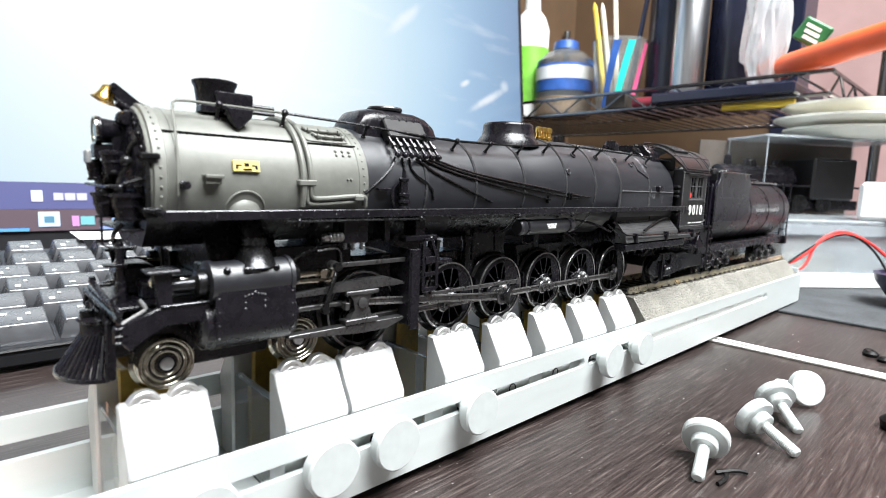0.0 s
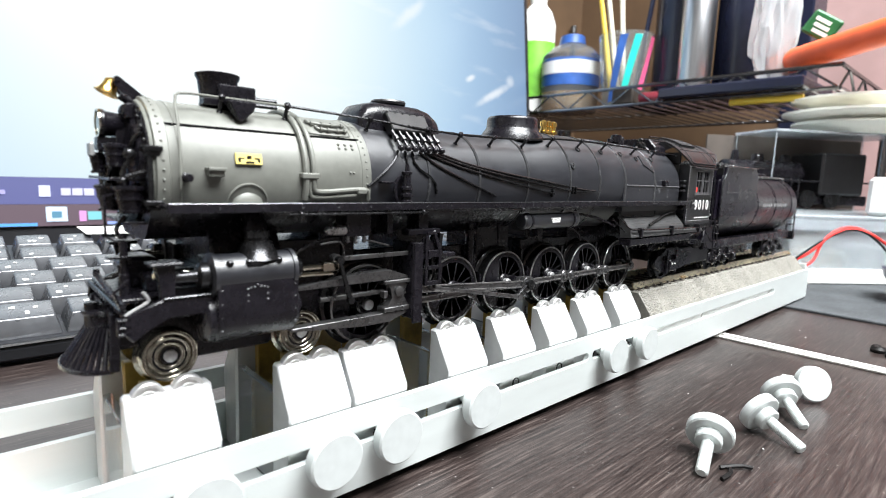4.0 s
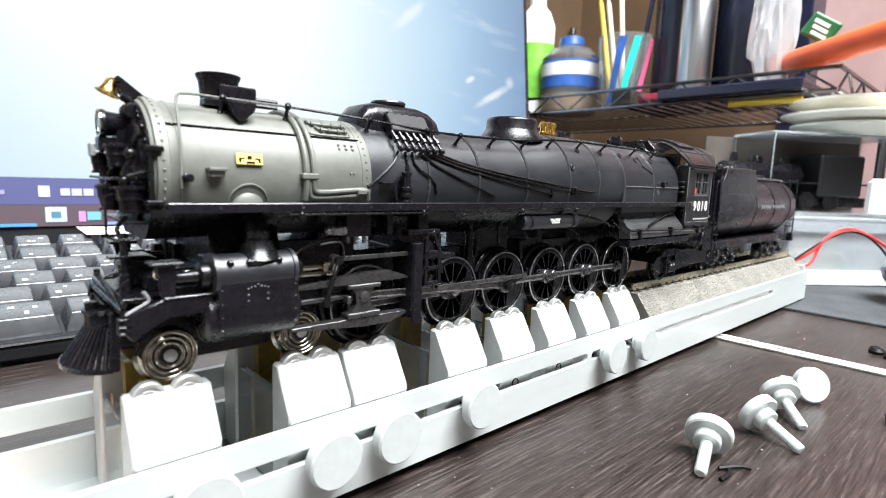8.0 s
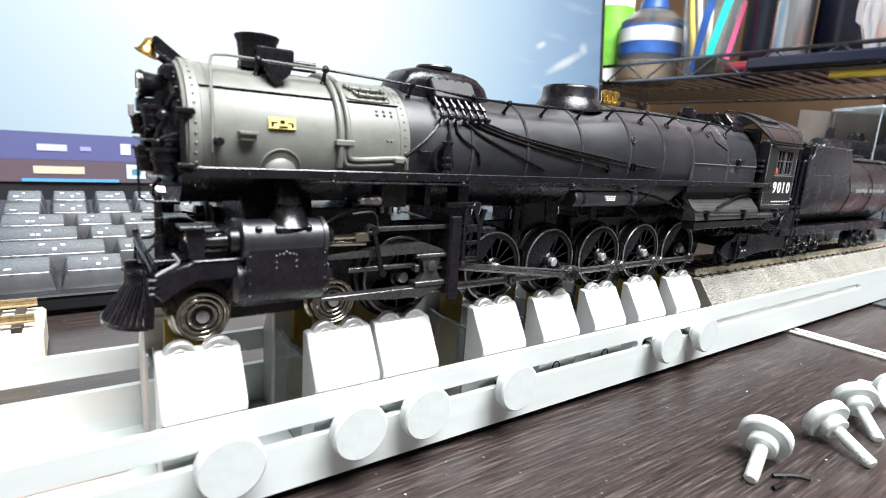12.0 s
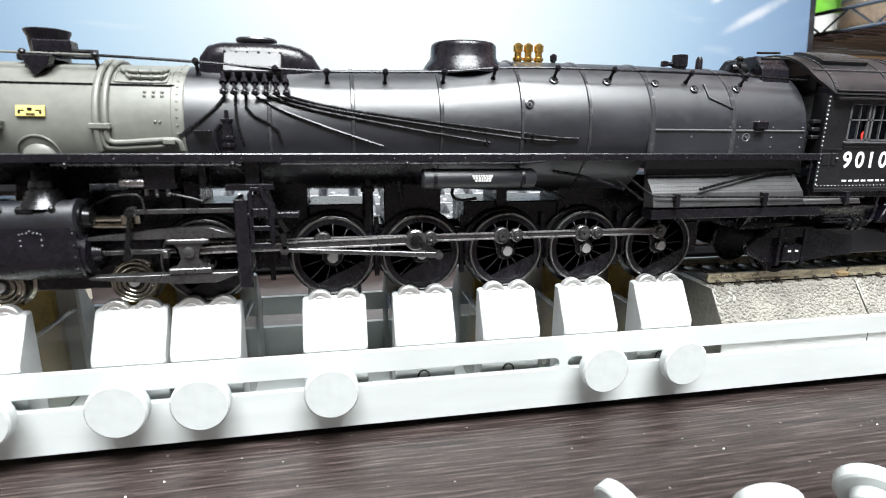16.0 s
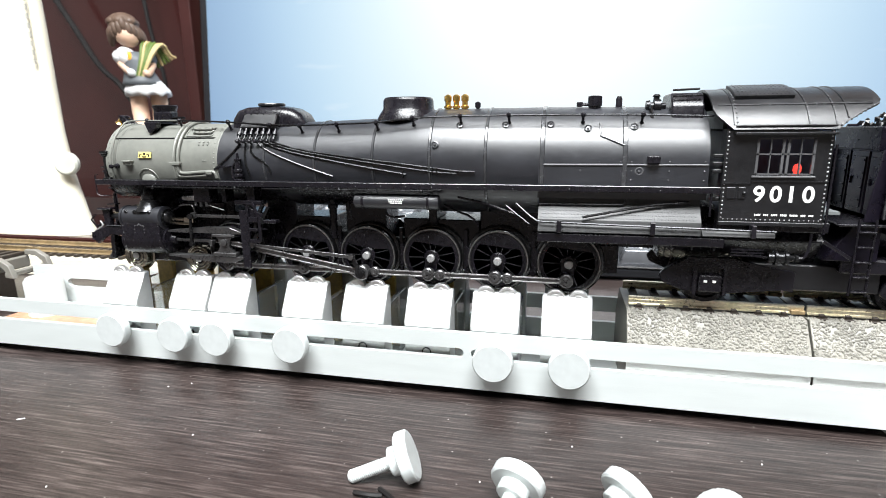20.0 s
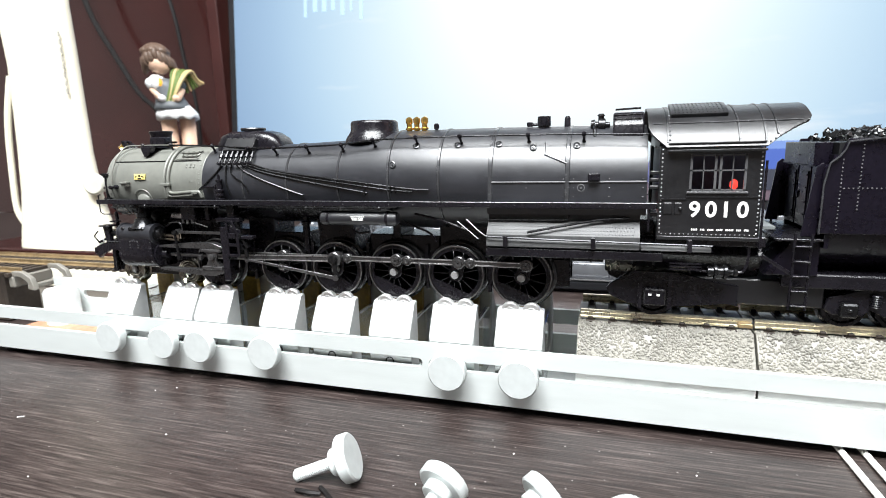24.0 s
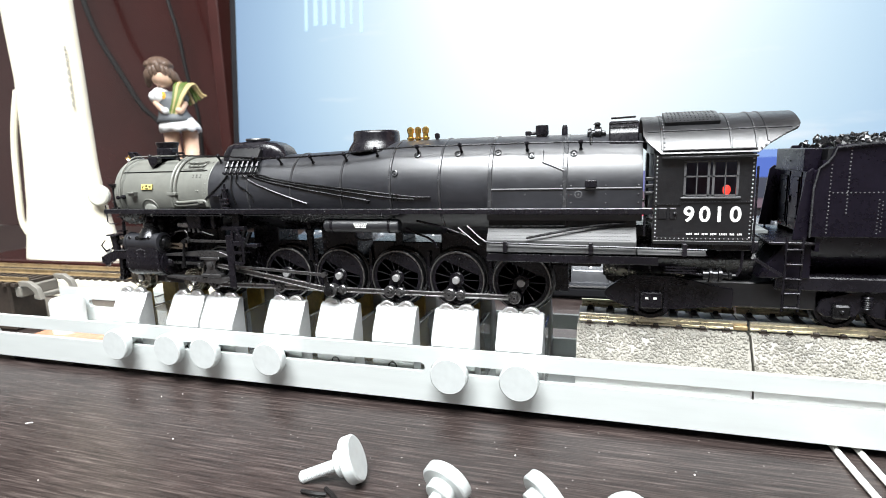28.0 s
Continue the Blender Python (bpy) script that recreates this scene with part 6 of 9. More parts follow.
for s in (-1, 1):
    # step plate on its stem, the deck's edge and the apron that falls to the beam
    bm = B()
    box(bm, -0.0562, -0.0508, s * 0.0165 - 0.0020, s * 0.0165 + 0.0020, 0.0571, 0.0577, 0.0002)
    part("front_step", bm, BLACK, loco)
    bm = B()
    prism(bm, [(-0.0552, 0.0572), (-0.0518, 0.0572), (-0.0522, 0.0545), (-0.0520, 0.0502), (-0.0542, 0.0502), (-0.0546, 0.0545)], *sorted((s * 0.0175, s * 0.0158)), "y", 0.0002)
    part("step_stem", bm, BLACK, loco)
    bm = B()
    prism(bm, [(-0.0456, 0.0512), (-0.0540, 0.0512), (-0.0598, 0.0490), (-0.0602, 0.0460), (-0.0588, 0.0444), (-0.0560, 0.0465), (-0.0528, 0.0483), (-0.0456, 0.0478)], *sorted((s * 0.0176, s * 0.0160)), "y", 0.0002)
    part("deck_apron", bm, BLACK, loco, "black curved deck apron" if s < 0 else "")
    bm = B()
    box(bm, -0.0540, -0.0456, s * 0.0174 - 0.0005, s * 0.0174 + 0.0005, 0.0512, 0.0515, 0.0001)
    part("deck_edge", bm, BAND_BLACK, loco)
    bm = B()
    lathe(bm, (-0.0548, s * 0.0135, 0.0548), (1, 0, 0), [(0, 0.0004), (0.0003, 0.0009), (0.0030, 0.0009), (0.0031, 0.0005), (0.0050, 0.0005), (0.0051, 0.0010), (0.0062, 0.0010), (0.0063, 0.0006), (0.0092, 0.0006)], 14)
    part("tail_rod", bm, NICKEL, loco, "bright valve tail rod" if s < 0 else "")
    bm = B()
    box(bm, -0.0520, -0.0456, s * 0.0135 - 0.0016, s * 0.0135 + 0.0016, 0.0508, 0.0524, 0.0002)
    part("tail_rod_tray", bm, BLACK, loco)
bm = B()
for y in (-0.0150,):
    prism(bm, [(-0.0475, 0.0470), (-0.0490, 0.0490), (-0.0540, 0.0492), (-0.0520, 0.0472)], y, y + 0.006, "y", 0.0001)
part("truck_guard", bm, STEEL_DARK, loco)

# ---- wheels ----
CRANK = 0.0049
SPOKE = [None]


def driver(x, main=False):
    w = None
    for s, nm in ((-1, "driving_wheel"), (1, "far_driving_wheel")):
        c = Vector((x, 0, AZ))
        yi, yo = 0.0086, 0.0108
        bm = B()
        lathe(bm, (x, s * yi, AZ), (0, s, 0), [(0, 0.0078), (0, 0.0088), (yo - yi - 0.0002, 0.0088), (yo - yi, 0.0084), (yo - yi, 0.0078), (yo - yi - 0.0004, 0.0076), (0.0002, 0.0076), (0, 0.0078)], 40)
        w = part(nm, bm, BLACK, loco, "black spoked driving wheel with bright tyre" if s < 0 else "", origin=c)
        bm = B()
        lathe(bm, (x, s * (yi - 0.0004), AZ), (0, s, 0), [(0, 0.0), (0, 0.0026), (yo - yi + 0.0004, 0.0026), (yo - yi + 0.0008, 0.0022), (yo - yi + 0.0008, 0.0)], 24)
        prism(bm, [(x - 0.0022, AZ), (x - 0.0019, AZ - CRANK), (x - 0.0013, AZ - CRANK - 0.0014), (x + 0.0013, AZ - CRANK - 0.0014), (x + 0.0019, AZ - CRANK), (x + 0.0022, AZ)], *sorted((s * (yi + 0.0004), s * (yo + 0.0003))), "y", 0.0001)
        part("hub", bm, BLACK, w, origin=c)
        for k in range(13):
            a = 2 * math.pi * (k + 0.5) / 13
            if SPOKE[0] is None:
                b = bmesh.new()
                prism(b, [(-0.00055, 0.0), (0.0, -0.0011), (0.00055, 0.0), (0.0, 0.0011)], 0.0024, 0.0078, "z")
                SPOKE[0] = finish(b, SPOKE_BLACK)
            sp = new("spoke", SPOKE[0])
            sp.parent = w
            sp.matrix_local = Matrix.Translation((0, s * (yi + yo) / 2, 0)) @ Matrix.Rotation(a, 4, "Y")
        bm = B()
        lathe(bm, (x, s * 0.0072, AZ), (0, s, 0), [(0, 0.0088), (0, 0.0104), (0.0004, 0.0108), (0.0008, 0.0104), (0.0010, 0.0098), (0.0034, 0.0097), (0.0036, 0.0094), (0.0036, 0.0088), (0, 0.0088)], 48)
        tyre = part("tyre", bm, TYRE_STEEL, w, "", origin=c)
        # paler ring puts the dark tyre's thin highlight into its colour
        bm = B()
        lathe(bm, (x, s * 0.0105, AZ), (0, s, 0), [(0, 0.0096), (0.0003, 0.00955), (0.0005, 0.0094), (0.0005, 0.0092), (0.0003, 0.0091), (0, 0.0091)], 48)
        part("tyre_edge", bm, ROD_STEEL, tyre, "thin bright ring for the tyre's highlight", origin=c)
        bm = B()
        outer = [(x + 0.0079 * math.sin(radians(a)), AZ + 0.0079 * math.cos(radians(a))) for a in range(-62, 63, 6)]
        big = 0.0030 if main else 0.0046
        inner = [(x + 0.0070, AZ + big), (x + 0.0035, AZ + big - 0.0004), (x - 0.0035, AZ + big - 0.0004), (x - 0.0070, AZ + big)]
        prism(bm, outer + inner, *sorted((s * yi, s * (yo - 0.0001))), "y", 0.0001)
        part("counterweight", bm, BLACK, w, "", origin=c)
        bm = B()
        lathe(bm, (x, s * yo, AZ), (0, s, 0), [(0, 0.0013), (0.0016, 0.0013), (0.0018, 0.0011), (0.0018, 0.0)], 18)
        part("axle_end", bm, AXLE_GREY, w, "bare grey axle end", origin=c)
        if s < 0:
            near = w
            bm = B()
            lathe(bm, (x, -yo, AZ - CRANK), (0, -1, 0), [(0, 0.0009), (0.0040, 0.0009), (0.0040, 0.0)], 12)
            part("crank_pin", bm, STEEL_DARK, w, "", origin=c)
    return [o for o in (near, w)]


DRIVERS = []
for i, x in enumerate(AXLES[2:]):
    DRIVERS += driver(x, i == 2)
for x in AXLES[2:]:
    bm = B()
    cyl(bm, (x, -0.0072, AZ), (x, 0.0072, AZ), 0.0018)
    part("driver_axle", bm, BLACK, loco)

LEAD_R = 0.0051
LEAD_WHEELS = []
for x in (AXLES[0] + 0.0014, AXLES[1]):
    c = Vector((x, 0, RAIL + LEAD_R))
    bm = B()
    cyl(bm, (x, -0.0070, c.z), (x, 0.0070, c.z), 0.0013)
    ax = part("lead_wheelset", bm, BLACK, loco, "bright nickel-plated leading wheels", origin=c)
    LEAD_WHEELS.append((ax, LEAD_R))
    for s in (-1, 1):
        bm = B()
        prof = [(0, 0.0), (0, 0.0057), (0.0006, 0.0059), (0.0010, 0.0053), (0.0032, 0.0051), (0.0035, 0.0049)]
        for k in range(22):
            prof.append((0.0030 + 0.0004 * abs(math.sin(math.pi * (k + 2) / 7.3)), 0.0047 - k * 0.00014))
        lathe(bm, (x, s * 0.0058, c.z), (0, s, 0), prof + [(0.0028, 0.0014), (0.0028, 0.0)], 40)
        part("wheel_disc", bm, WHEEL_NICKEL, ax, "", origin=c)
        bm = B()
        lathe(bm, (x, s * 0.0085, c.z), (0, s, 0), [(0, 0.0019), (0.0005, 0.0018), (0.0006, 0.0014), (0.0006, 0)], 24)
        lathe(bm, (x, s * 0.0086, c.z), (0, s, 0), [(0, 0.0031), (0.0004, 0.0031), (0.0004, 0.0027), (0, 0.0027)], 32)
        part("hub_disc", bm, BLACK, ax, "", origin=c)
        bm = B()
        lathe(bm, (x, s * 0.0088, c.z), (0, s, 0), [(0, 0.0012), (0.0008, 0.0012), (0.0009, 0.0010), (0.0009, 0)], 16)
        part("axle_end", bm, AXLE_GREY, ax, "", origin=c)
bm = B()
box(bm, -0.0600, -0.0180, -0.0062, 0.0062, 0.0400, 0.0440, 0.0005)
prism(bm, [(-0.0480, 0.0420), (-0.0460, 0.0360), (-0.0300, 0.0360), (-0.0280, 0.0420)], -0.0060, 0.0060, "y", 0.0004)
part("lead_truck_frame", bm, BLACK, loco)

# ---- rods and valve gear ----
D = AXLES[2:]
MAIN = D[2]
YR = -0.0133
zb = AZ - CRANK
coupling_rod = None
for a, b2 in zip(D[3:] + D[:3], (D[4:] + [None] + D[1:4])):
    if b2 is None:
        continue
    bm = B()
    prism(bm, [(a, zb - 0.00075), (a, zb + 0.00075), (b2, zb + 0.00075), (b2, zb - 0.00075)], YR - 0.0004, YR + 0.0004, "y", 0.0001)
    if coupling_rod is None:
        section = coupling_rod = part("coupling_rod", bm, GUIDE_STEEL, loco, "burnished fluted coupling rod", origin=(D[3], YR, AZ))
    else:
        section = part("rod_section", bm, GUIDE_STEEL, coupling_rod)
    for z in (zb - 0.0007, zb + 0.0007):
        bm = B()
        cyl(bm, (a + 0.002, YR - 0.0004, z), (b2 - 0.002, YR - 0.0004, z), 0.00028, seg=10)
        part("rod_edge", bm, ROD_STEEL, section)
for x in D:
    bm = B()
    lathe(bm, (x, YR + 0.0008, zb), (0, -1, 0), [(0, 0.0), (0, 0.0021), (0.0014, 0.0021), (0.0017, 0.0018), (0.0017, 0.0012), (0.0024, 0.0011), (0.0024, 0.0005), (0.0021, 0.0)], 20)
    part("rod_bearing", bm, GUIDE_STEEL, coupling_rod)
for x in D[2:5]:
    bm = B()
    lathe(bm, (x + 0.0039, YR + 0.0006, zb), (0, -1, 0), [(0, 0.0), (0, 0.0017), (0.0013, 0.0017), (0.0016, 0.0014), (0.0016, 0.0010), (0.0021, 0.0009), (0.0021, 0.0004), (0.0018, 0.0)], 18)
    part("knuckle_pin", bm, GUIDE_STEEL, coupling_rod)
# its mesh is drawn with the pins at their lowest; the keyed place is the pins' middle
ROD_LEN = 0.0500
ZC = 0.0466
YM2 = -0.0152
bm = B()
prism(bm, [(0.0, -0.0011), (0.0, 0.0011), (-ROD_LEN, 0.0008), (-ROD_LEN, -0.0008)], -0.0004, 0.0004, "y", 0.0001)
lathe(bm, (0, 0.0008, 0), (0, -1, 0), [(0, 0), (0, 0.0025), (0.0016, 0.0025), (0.0019, 0.0021), (0.0019, 0.0014), (0.0024, 0.0012), (0.0024, 0)], 20)
lathe(bm, (-ROD_LEN, 0.0008, 0), (0, -1, 0), [(0, 0), (0, 0.0013), (0.0016, 0.0013), (0.0016, 0)], 16)
bmesh.ops.translate(bm, verts=bm.verts, vec=(MAIN, YM2, AZ))
main_rod = part("main_rod", bm, GUIDE_STEEL, loco, "burnished fluted main rod", origin=(MAIN, YM2, AZ))
for z in (-0.0009, 0.0009):
    bm = B()
    cyl(bm, (MAIN - 0.0022, YM2 - 0.0004, AZ + z), (MAIN - ROD_LEN + 0.002, YM2 - 0.0004, AZ + z * 0.75), 0.00026, seg=10)
    part("rod_edge", bm, ROD_STEEL, main_rod)
bm = B()
prism(bm, [(-0.0007, -0.0005), (0.0007, 0.0005), (-0.0028, 0.0057), (-0.0038, 0.0049)], -0.0004, 0.0004, "y", 0.0001)
lathe(bm, (0, 0.0006, 0), (0, -1, 0), [(0, 0), (0, 0.0015), (0.0014, 0.0015), (0.0016, 0.0008), (0.0016, 0)], 16)
lathe(bm, (-0.0033, 0.0006, 0.0053), (0, -1, 0), [(0, 0), (0, 0.0010), (0.0014, 0.0010), (0.0014, 0)], 14)
bmesh.ops.translate(bm, verts=bm.verts, vec=(MAIN, -0.0168, AZ - CRANK))
return_crank = part("return_crank", bm, STEEL_DARK, loco, origin=(MAIN, -0.0168, AZ))
RC = Vector((-0.0033, 0, -CRANK + 0.0053))
ECC_LEN = 0.0352
bm = B()
prism(bm, [(0.0, -0.0006), (0.0, 0.0006), (-ECC_LEN, 0.0004), (-ECC_LEN, -0.0004)], -0.0003, 0.0003, "y", 0.0001)
for x in (0.0, -ECC_LEN):
    lathe(bm, (x, 0.0005, 0), (0, -1, 0), [(0, 0), (0, 0.0010), (0.0010, 0.0010), (0.0010, 0)], 14)
bmesh.ops.translate(bm, verts=bm.verts, vec=(MAIN, -0.0176, AZ))
ecc_rod = part("eccentric_rod", bm, GUIDE_STEEL, loco, origin=(MAIN, -0.0176, AZ))
# crosshead with piston rod
bm = B()
prism(bm, [(-0.0040, 0.0026), (0.0040, 0.0026), (0.0020, 0.0008), (0.0016, -0.0016), (0.0036, -0.0040), (-0.0036, -0.0040), (-0.0016, -0.0016), (-0.0020, 0.0008)], -0.0166, -0.0146, "y", 0.0002)
box(bm, -0.0044, 0.0044, -0.0172, -0.0140, 0.0019, 0.0029, 0.0002)
box(bm, -0.0044, 0.0044, -0.0172, -0.0140, -0.0048, -0.0036, 0.0002)
cyl(bm, (-0.0200, -0.0146, 0), (-0.0030, -0.0146, 0), 0.0007, seg=12)
lathe(bm, (0, -0.0160, 0), (0, -1, 0), [(0, 0.0012), (0.0012, 0.0012), (0.0014, 0.0007), (0.0014, 0)], 14)
box(bm, -0.0050, -0.0040, -0.0178, -0.0160, -0.0010, 0.0006, 0.0001)
bmesh.ops.translate(bm, verts=bm.verts, vec=(-0.012, 0, ZC))
crosshead = part("crosshead", bm, GUIDE_STEEL, loco, "steel crosshead and piston rod", origin=(-0.012, 0, ZC))
for s in (-1, 1):
    for z, up in ((0.0496, 1), (0.0417, -1)):
        bm = B()
        y0, y1 = sorted((s * 0.0168, s * 0.0142))
        prism(bm, [(-0.0300, z), (-0.0300, z + up * 0.0006), (-0.0200, z + up * 0.0015), (-0.0123, z + up * 0.0022), (-0.0050, z + up * 0.0023), (0.0000, z + up * 0.0006), (0.0000, z)], y0, y1, "y", 0.0001)
        part("guide_bar", bm, GUIDE_STEEL, loco)
    bm = B()
    y0, y1 = sorted((s * 0.0182, s * 0.0100))
    box(bm, 0.0004, 0.0014, y0, y1, 0.0395, 0.0582, 0.0002)
    box(bm, 0.0006, 0.0034, s * 0.0182 - 0.0004, s * 0.0182 + 0.0004, 0.0384, 0.0582, 0.0002)
    part("guide_yoke", bm, BLACK, loco, "black cast guide yoke" if s < 0 else "")
# link, radius rod, combination lever, valve stem
bm = B()
for dx in (-0.0011, 0.0011):
    prism(bm, [(dx - 0.0005, -0.0050), (dx - 0.0011, 0.0), (dx - 0.0005, 0.0050), (dx + 0.0005, 0.0050), (dx - 0.0001, 0.0), (dx + 0.0005, -0.0050)], -0.0006, 0.0006, "y")
prism(bm, [(-0.0006, -0.0050), (-0.0016, -0.0083), (-0.0006, -0.0088), (0.0008, -0.0050)], -0.0005, 0.0005, "y", 0.0001)
lathe(bm, (0, 0.0010, 0), (0, -1, 0), [(0, 0), (0, 0.0012), (0.0024, 0.0012), (0.0024, 0)], 12)
bmesh.ops.translate(bm, verts=bm.verts, vec=(0.0083, -0.0176, 0.0550))
link = part("expansion_link", bm, STEEL_DARK, loco, origin=(0.0083, -0.0176, 0.0550))
bm = B()
box(bm, 0.0030, 0.0140, -0.0186, -0.0160, 0.0540, 0.0552, 0.0002)
box(bm, 0.0036, 0.0100, -0.0180, -0.0165, 0.0516, 0.0522, 0.0002)
prism(bm, [(0.0034, 0.0595), (0.0090, 0.0572), (0.0090, 0.0560), (0.0034, 0.0560)], -0.0184, -0.0176, "y", 0.0001)
box(bm, -0.0010, 0.0090, -0.0182, -0.0150, 0.0600, 0.0614, 0.0002)
part("link_bracket", bm, BLACK, loco)
# slotted side plate of the link support
bm = B()
prism(bm, [(0.0036, 0.0475), (0.0044, 0.0475), (0.0046, 0.0606), (0.0036, 0.0596)], -0.0192, -0.0187, "y", 0.0001)
prism(bm, [(0.0078, 0.0475), (0.0088, 0.0482), (0.0088, 0.0560), (0.0064, 0.0612), (0.0056, 0.0608), (0.0078, 0.0560)], -0.0192, -0.0187, "y", 0.0001)
for z0, z1 in ((0.0475, 0.0486), (0.0514, 0.0524), (0.0544, 0.0562), (0.0600, 0.0608)):
    box(bm, 0.0040, 0.0080 if z1 < 0.06 else 0.0060, -0.0192, -0.0187, z0, z1, 0.0001)
part("link_plate", bm, BLACK, loco)
bm = B()
box(bm, -0.0195, 0.0062, -0.0163, -0.0155, 0.0550, 0.0560, 0.0001)
lathe(bm, (-0.0195, -0.0152, 0.0556), (0, -1, 0), [(0, 0), (0, 0.0011), (0.0016, 0.0011), (0.0016, 0)], 12)
radius_rod = part("radius_rod", bm, GUIDE_STEEL, loco, origin=(-0.0195, -0.0160, 0.0555))
bm = B()
prism(bm, [(-0.0003, 0.0), (0.0003, 0.0), (0.0004, -0.0090), (-0.0002, -0.0102), (-0.0007, -0.0090)], -0.0004, 0.0004, "y", 0.0001)
lathe(bm, (0, 0.0006, 0), (0, -1, 0), [(0, 0), (0, 0.0009), (0.0012, 0.0009), (0.0012, 0)], 12)
lathe(bm, (-0.0001, 0.0006, -0.0096), (0, -1, 0), [(0, 0), (0, 0.0008), (0.0012, 0.0008), (0.0012, 0)], 12)
bmesh.ops.translate(bm, verts=bm.verts, vec=(-0.0195, -0.0178, 0.0555))
combo = part("combination_lever", bm, STEEL_DARK, loco, origin=(-0.0195, -0.0178, 0.0555))
bm = B()
cyl(bm, (-0.0300, -0.0154, 0.0541), (-0.0190, -0.0152, 0.0540), 0.0007, seg=10)
cyl(bm, (-0.0300, -0.0158, 0.0528), (-0.0200, -0.0158, 0.0525), 0.0005, seg=10)
box(bm, -0.0225, -0.0188, -0.0166, -0.0142, 0.0530, 0.0550, 0.0002)
part("valve_stem", bm, NICKEL, loco, "bright valve stem")
bm = B()
pipe(bm, [(-0.0300, -0.0130, 0.0560), (-0.022, -0.0150, 0.0600), (-0.0180, -0.0150, 0.0600)], 0.0003, 6, 1)
box(bm, -0.0212, -0.0188, -0.0140, -0.0110, 0.0585, 0.0610, 0.0003)
part("lubricator_box", bm, BLACK, loco)
# brake hangers and springs behind the wheels
for a, b2 in zip(D, D[1:]):
    bm = B()
    x = (a + b2) / 2
    box(bm, x - 0.0006, x + 0.0006, -0.0082, -0.0072, 0.0368, 0.0520, 0.0001)
    prism(bm, [(x + 0.0004, 0.0400), (x + 0.0018, 0.0410), (x + 0.0014, 0.0460), (x + 0.0004, 0.0470)], -0.0102, -0.0080, "y", 0.0001)
    part("brake_hanger", bm, BLACK, loco)
# hanging pipes under the boiler
for pts, r in ((((0.0500, -0.0120, 0.0600), (0.0496, -0.0120, 0.0572), (0.0520, -0.0116, 0.0560), (0.0560, -0.0116, 0.0566)), 0.0004),
               (((0.0690, -0.0120, 0.0605), (0.0720, -0.0120, 0.0590), (0.0780, -0.0120, 0.0570), (0.0800, -0.0120, 0.0540)), 0.0004),
               (((0.0370, -0.0120, 0.0610), (0.0374, -0.0120, 0.0580), (0.0375, -0.0120, 0.0550)), 0.0005),
               (((0.0740, -0.0150, 0.0635), (0.0830, -0.0170, 0.0620), (0.0920, -0.0180, 0.0590)), 0.0004)):
    bm = B()
    pipe(bm, pts, r, 6, 1)
    part("hanging_pipe", bm, BLACK, loco)
# trailing truck
TX, TR = 0.1470, 0.0062
for s in (-1, 1):
    bm = B()
    lathe(bm, (TX, s * 0.0072, RAIL + TR), (0, s, 0), [(0, 0.0), (0, 0.0070), (0.0006, 0.0072), (0.0010, 0.0064), (0.0032, 0.0062), (0.0032, 0.0050), (0.0024, 0.0046), (0.0026, 0.0)], 32)
    part("trailing_wheel", bm, STEEL_DARK, loco)
    bm = B()
    y0, y1 = sorted((s * 0.0135, s * 0.0118))
    prism(bm, [(0.1335, 0.0415), (0.1345, 0.0395), (0.1400, 0.0372), (0.1530, 0.0372), (0.1660, 0.0390), (0.1690, 0.0380), (0.1690, 0.0440), (0.1620, 0.0450), (0.1530, 0.0475), (0.1400, 0.0470), (0.1345, 0.0430)], y0, y1, "y", 0.0003)
    box(bm, 0.1440, 0.1500, s * 0.0142 - 0.0012, s * 0.0142 + 0.0012, 0.0375, 0.0425, 0.0004)
    box(bm, 0.1425, 0.1435, s * 0.0140 - 0.0008, s * 0.0140 + 0.0008, 0.0365, 0.0470)
    box(bm, 0.1505, 0.1515, s * 0.0140 - 0.0008, s * 0.0140 + 0.0008, 0.0365, 0.0470)
    for k in range(5):
        box(bm, 0.1370 + k * 0.0009, 0.1570 - k * 0.0009, s * 0.0138 - 0.0007, s * 0.0138 + 0.0007, 0.0445 + k * 0.0006, 0.0450 + k * 0.0006)
    tr = part("trailing_truck_frame", bm, BLACK, loco, "black cast trailing truck frame" if s < 0 else "")
    if s < 0:
        bm = B()
        box(bm, 0.1452, 0.1461, -0.0157, -0.0153, 0.0405, 0.0411)
        box(bm, 0.1475, 0.1484, -0.0157, -0.0153, 0.0405, 0.0411)
        part("journal_lid_marks", bm, WHITE_INK, tr, smooth=0)
bm = B()
box(bm, 0.1580, 0.1900, -0.0125, 0.0125, 0.0385, 0.0460, 0.0004)
part("drawbar_box", bm, CAB_BLACK, loco)
bm = B()
lathe(bm, (0.1598, -0.0172, 0.0488), (1, 0, 0), [(0, 0.0006), (0.0002, 0.0014), (0.0016, 0.0014), (0.0018, 0.0020), (0.0024, 0.0020), (0.0026, 0.0015), (0.0040, 0.0015), (0.0042, 0.0020), (0.0050, 0.0020), (0.0052, 0.0010), (0.0066, 0.0008), (0.0068, 0.0012), (0.0076, 0.0010)], 14)
part("injector", bm, STEEL_DARK, loco)
bm = B()
pipe(bm, [(0.1676, -0.0172, 0.0488), (0.1690, -0.0172, 0.0490), (0.1698, -0.0172, 0.0520), (0.1698, -0.0172, 0.0580)], 0.0004, 6, 1)
pipe(bm, [(0.1598, -0.0172, 0.0488), (0.1560, -0.0176, 0.0494), (0.1530, -0.0180, 0.0510)], 0.0004, 6, 1)
part("injector_pipe", bm, BLACK, loco)
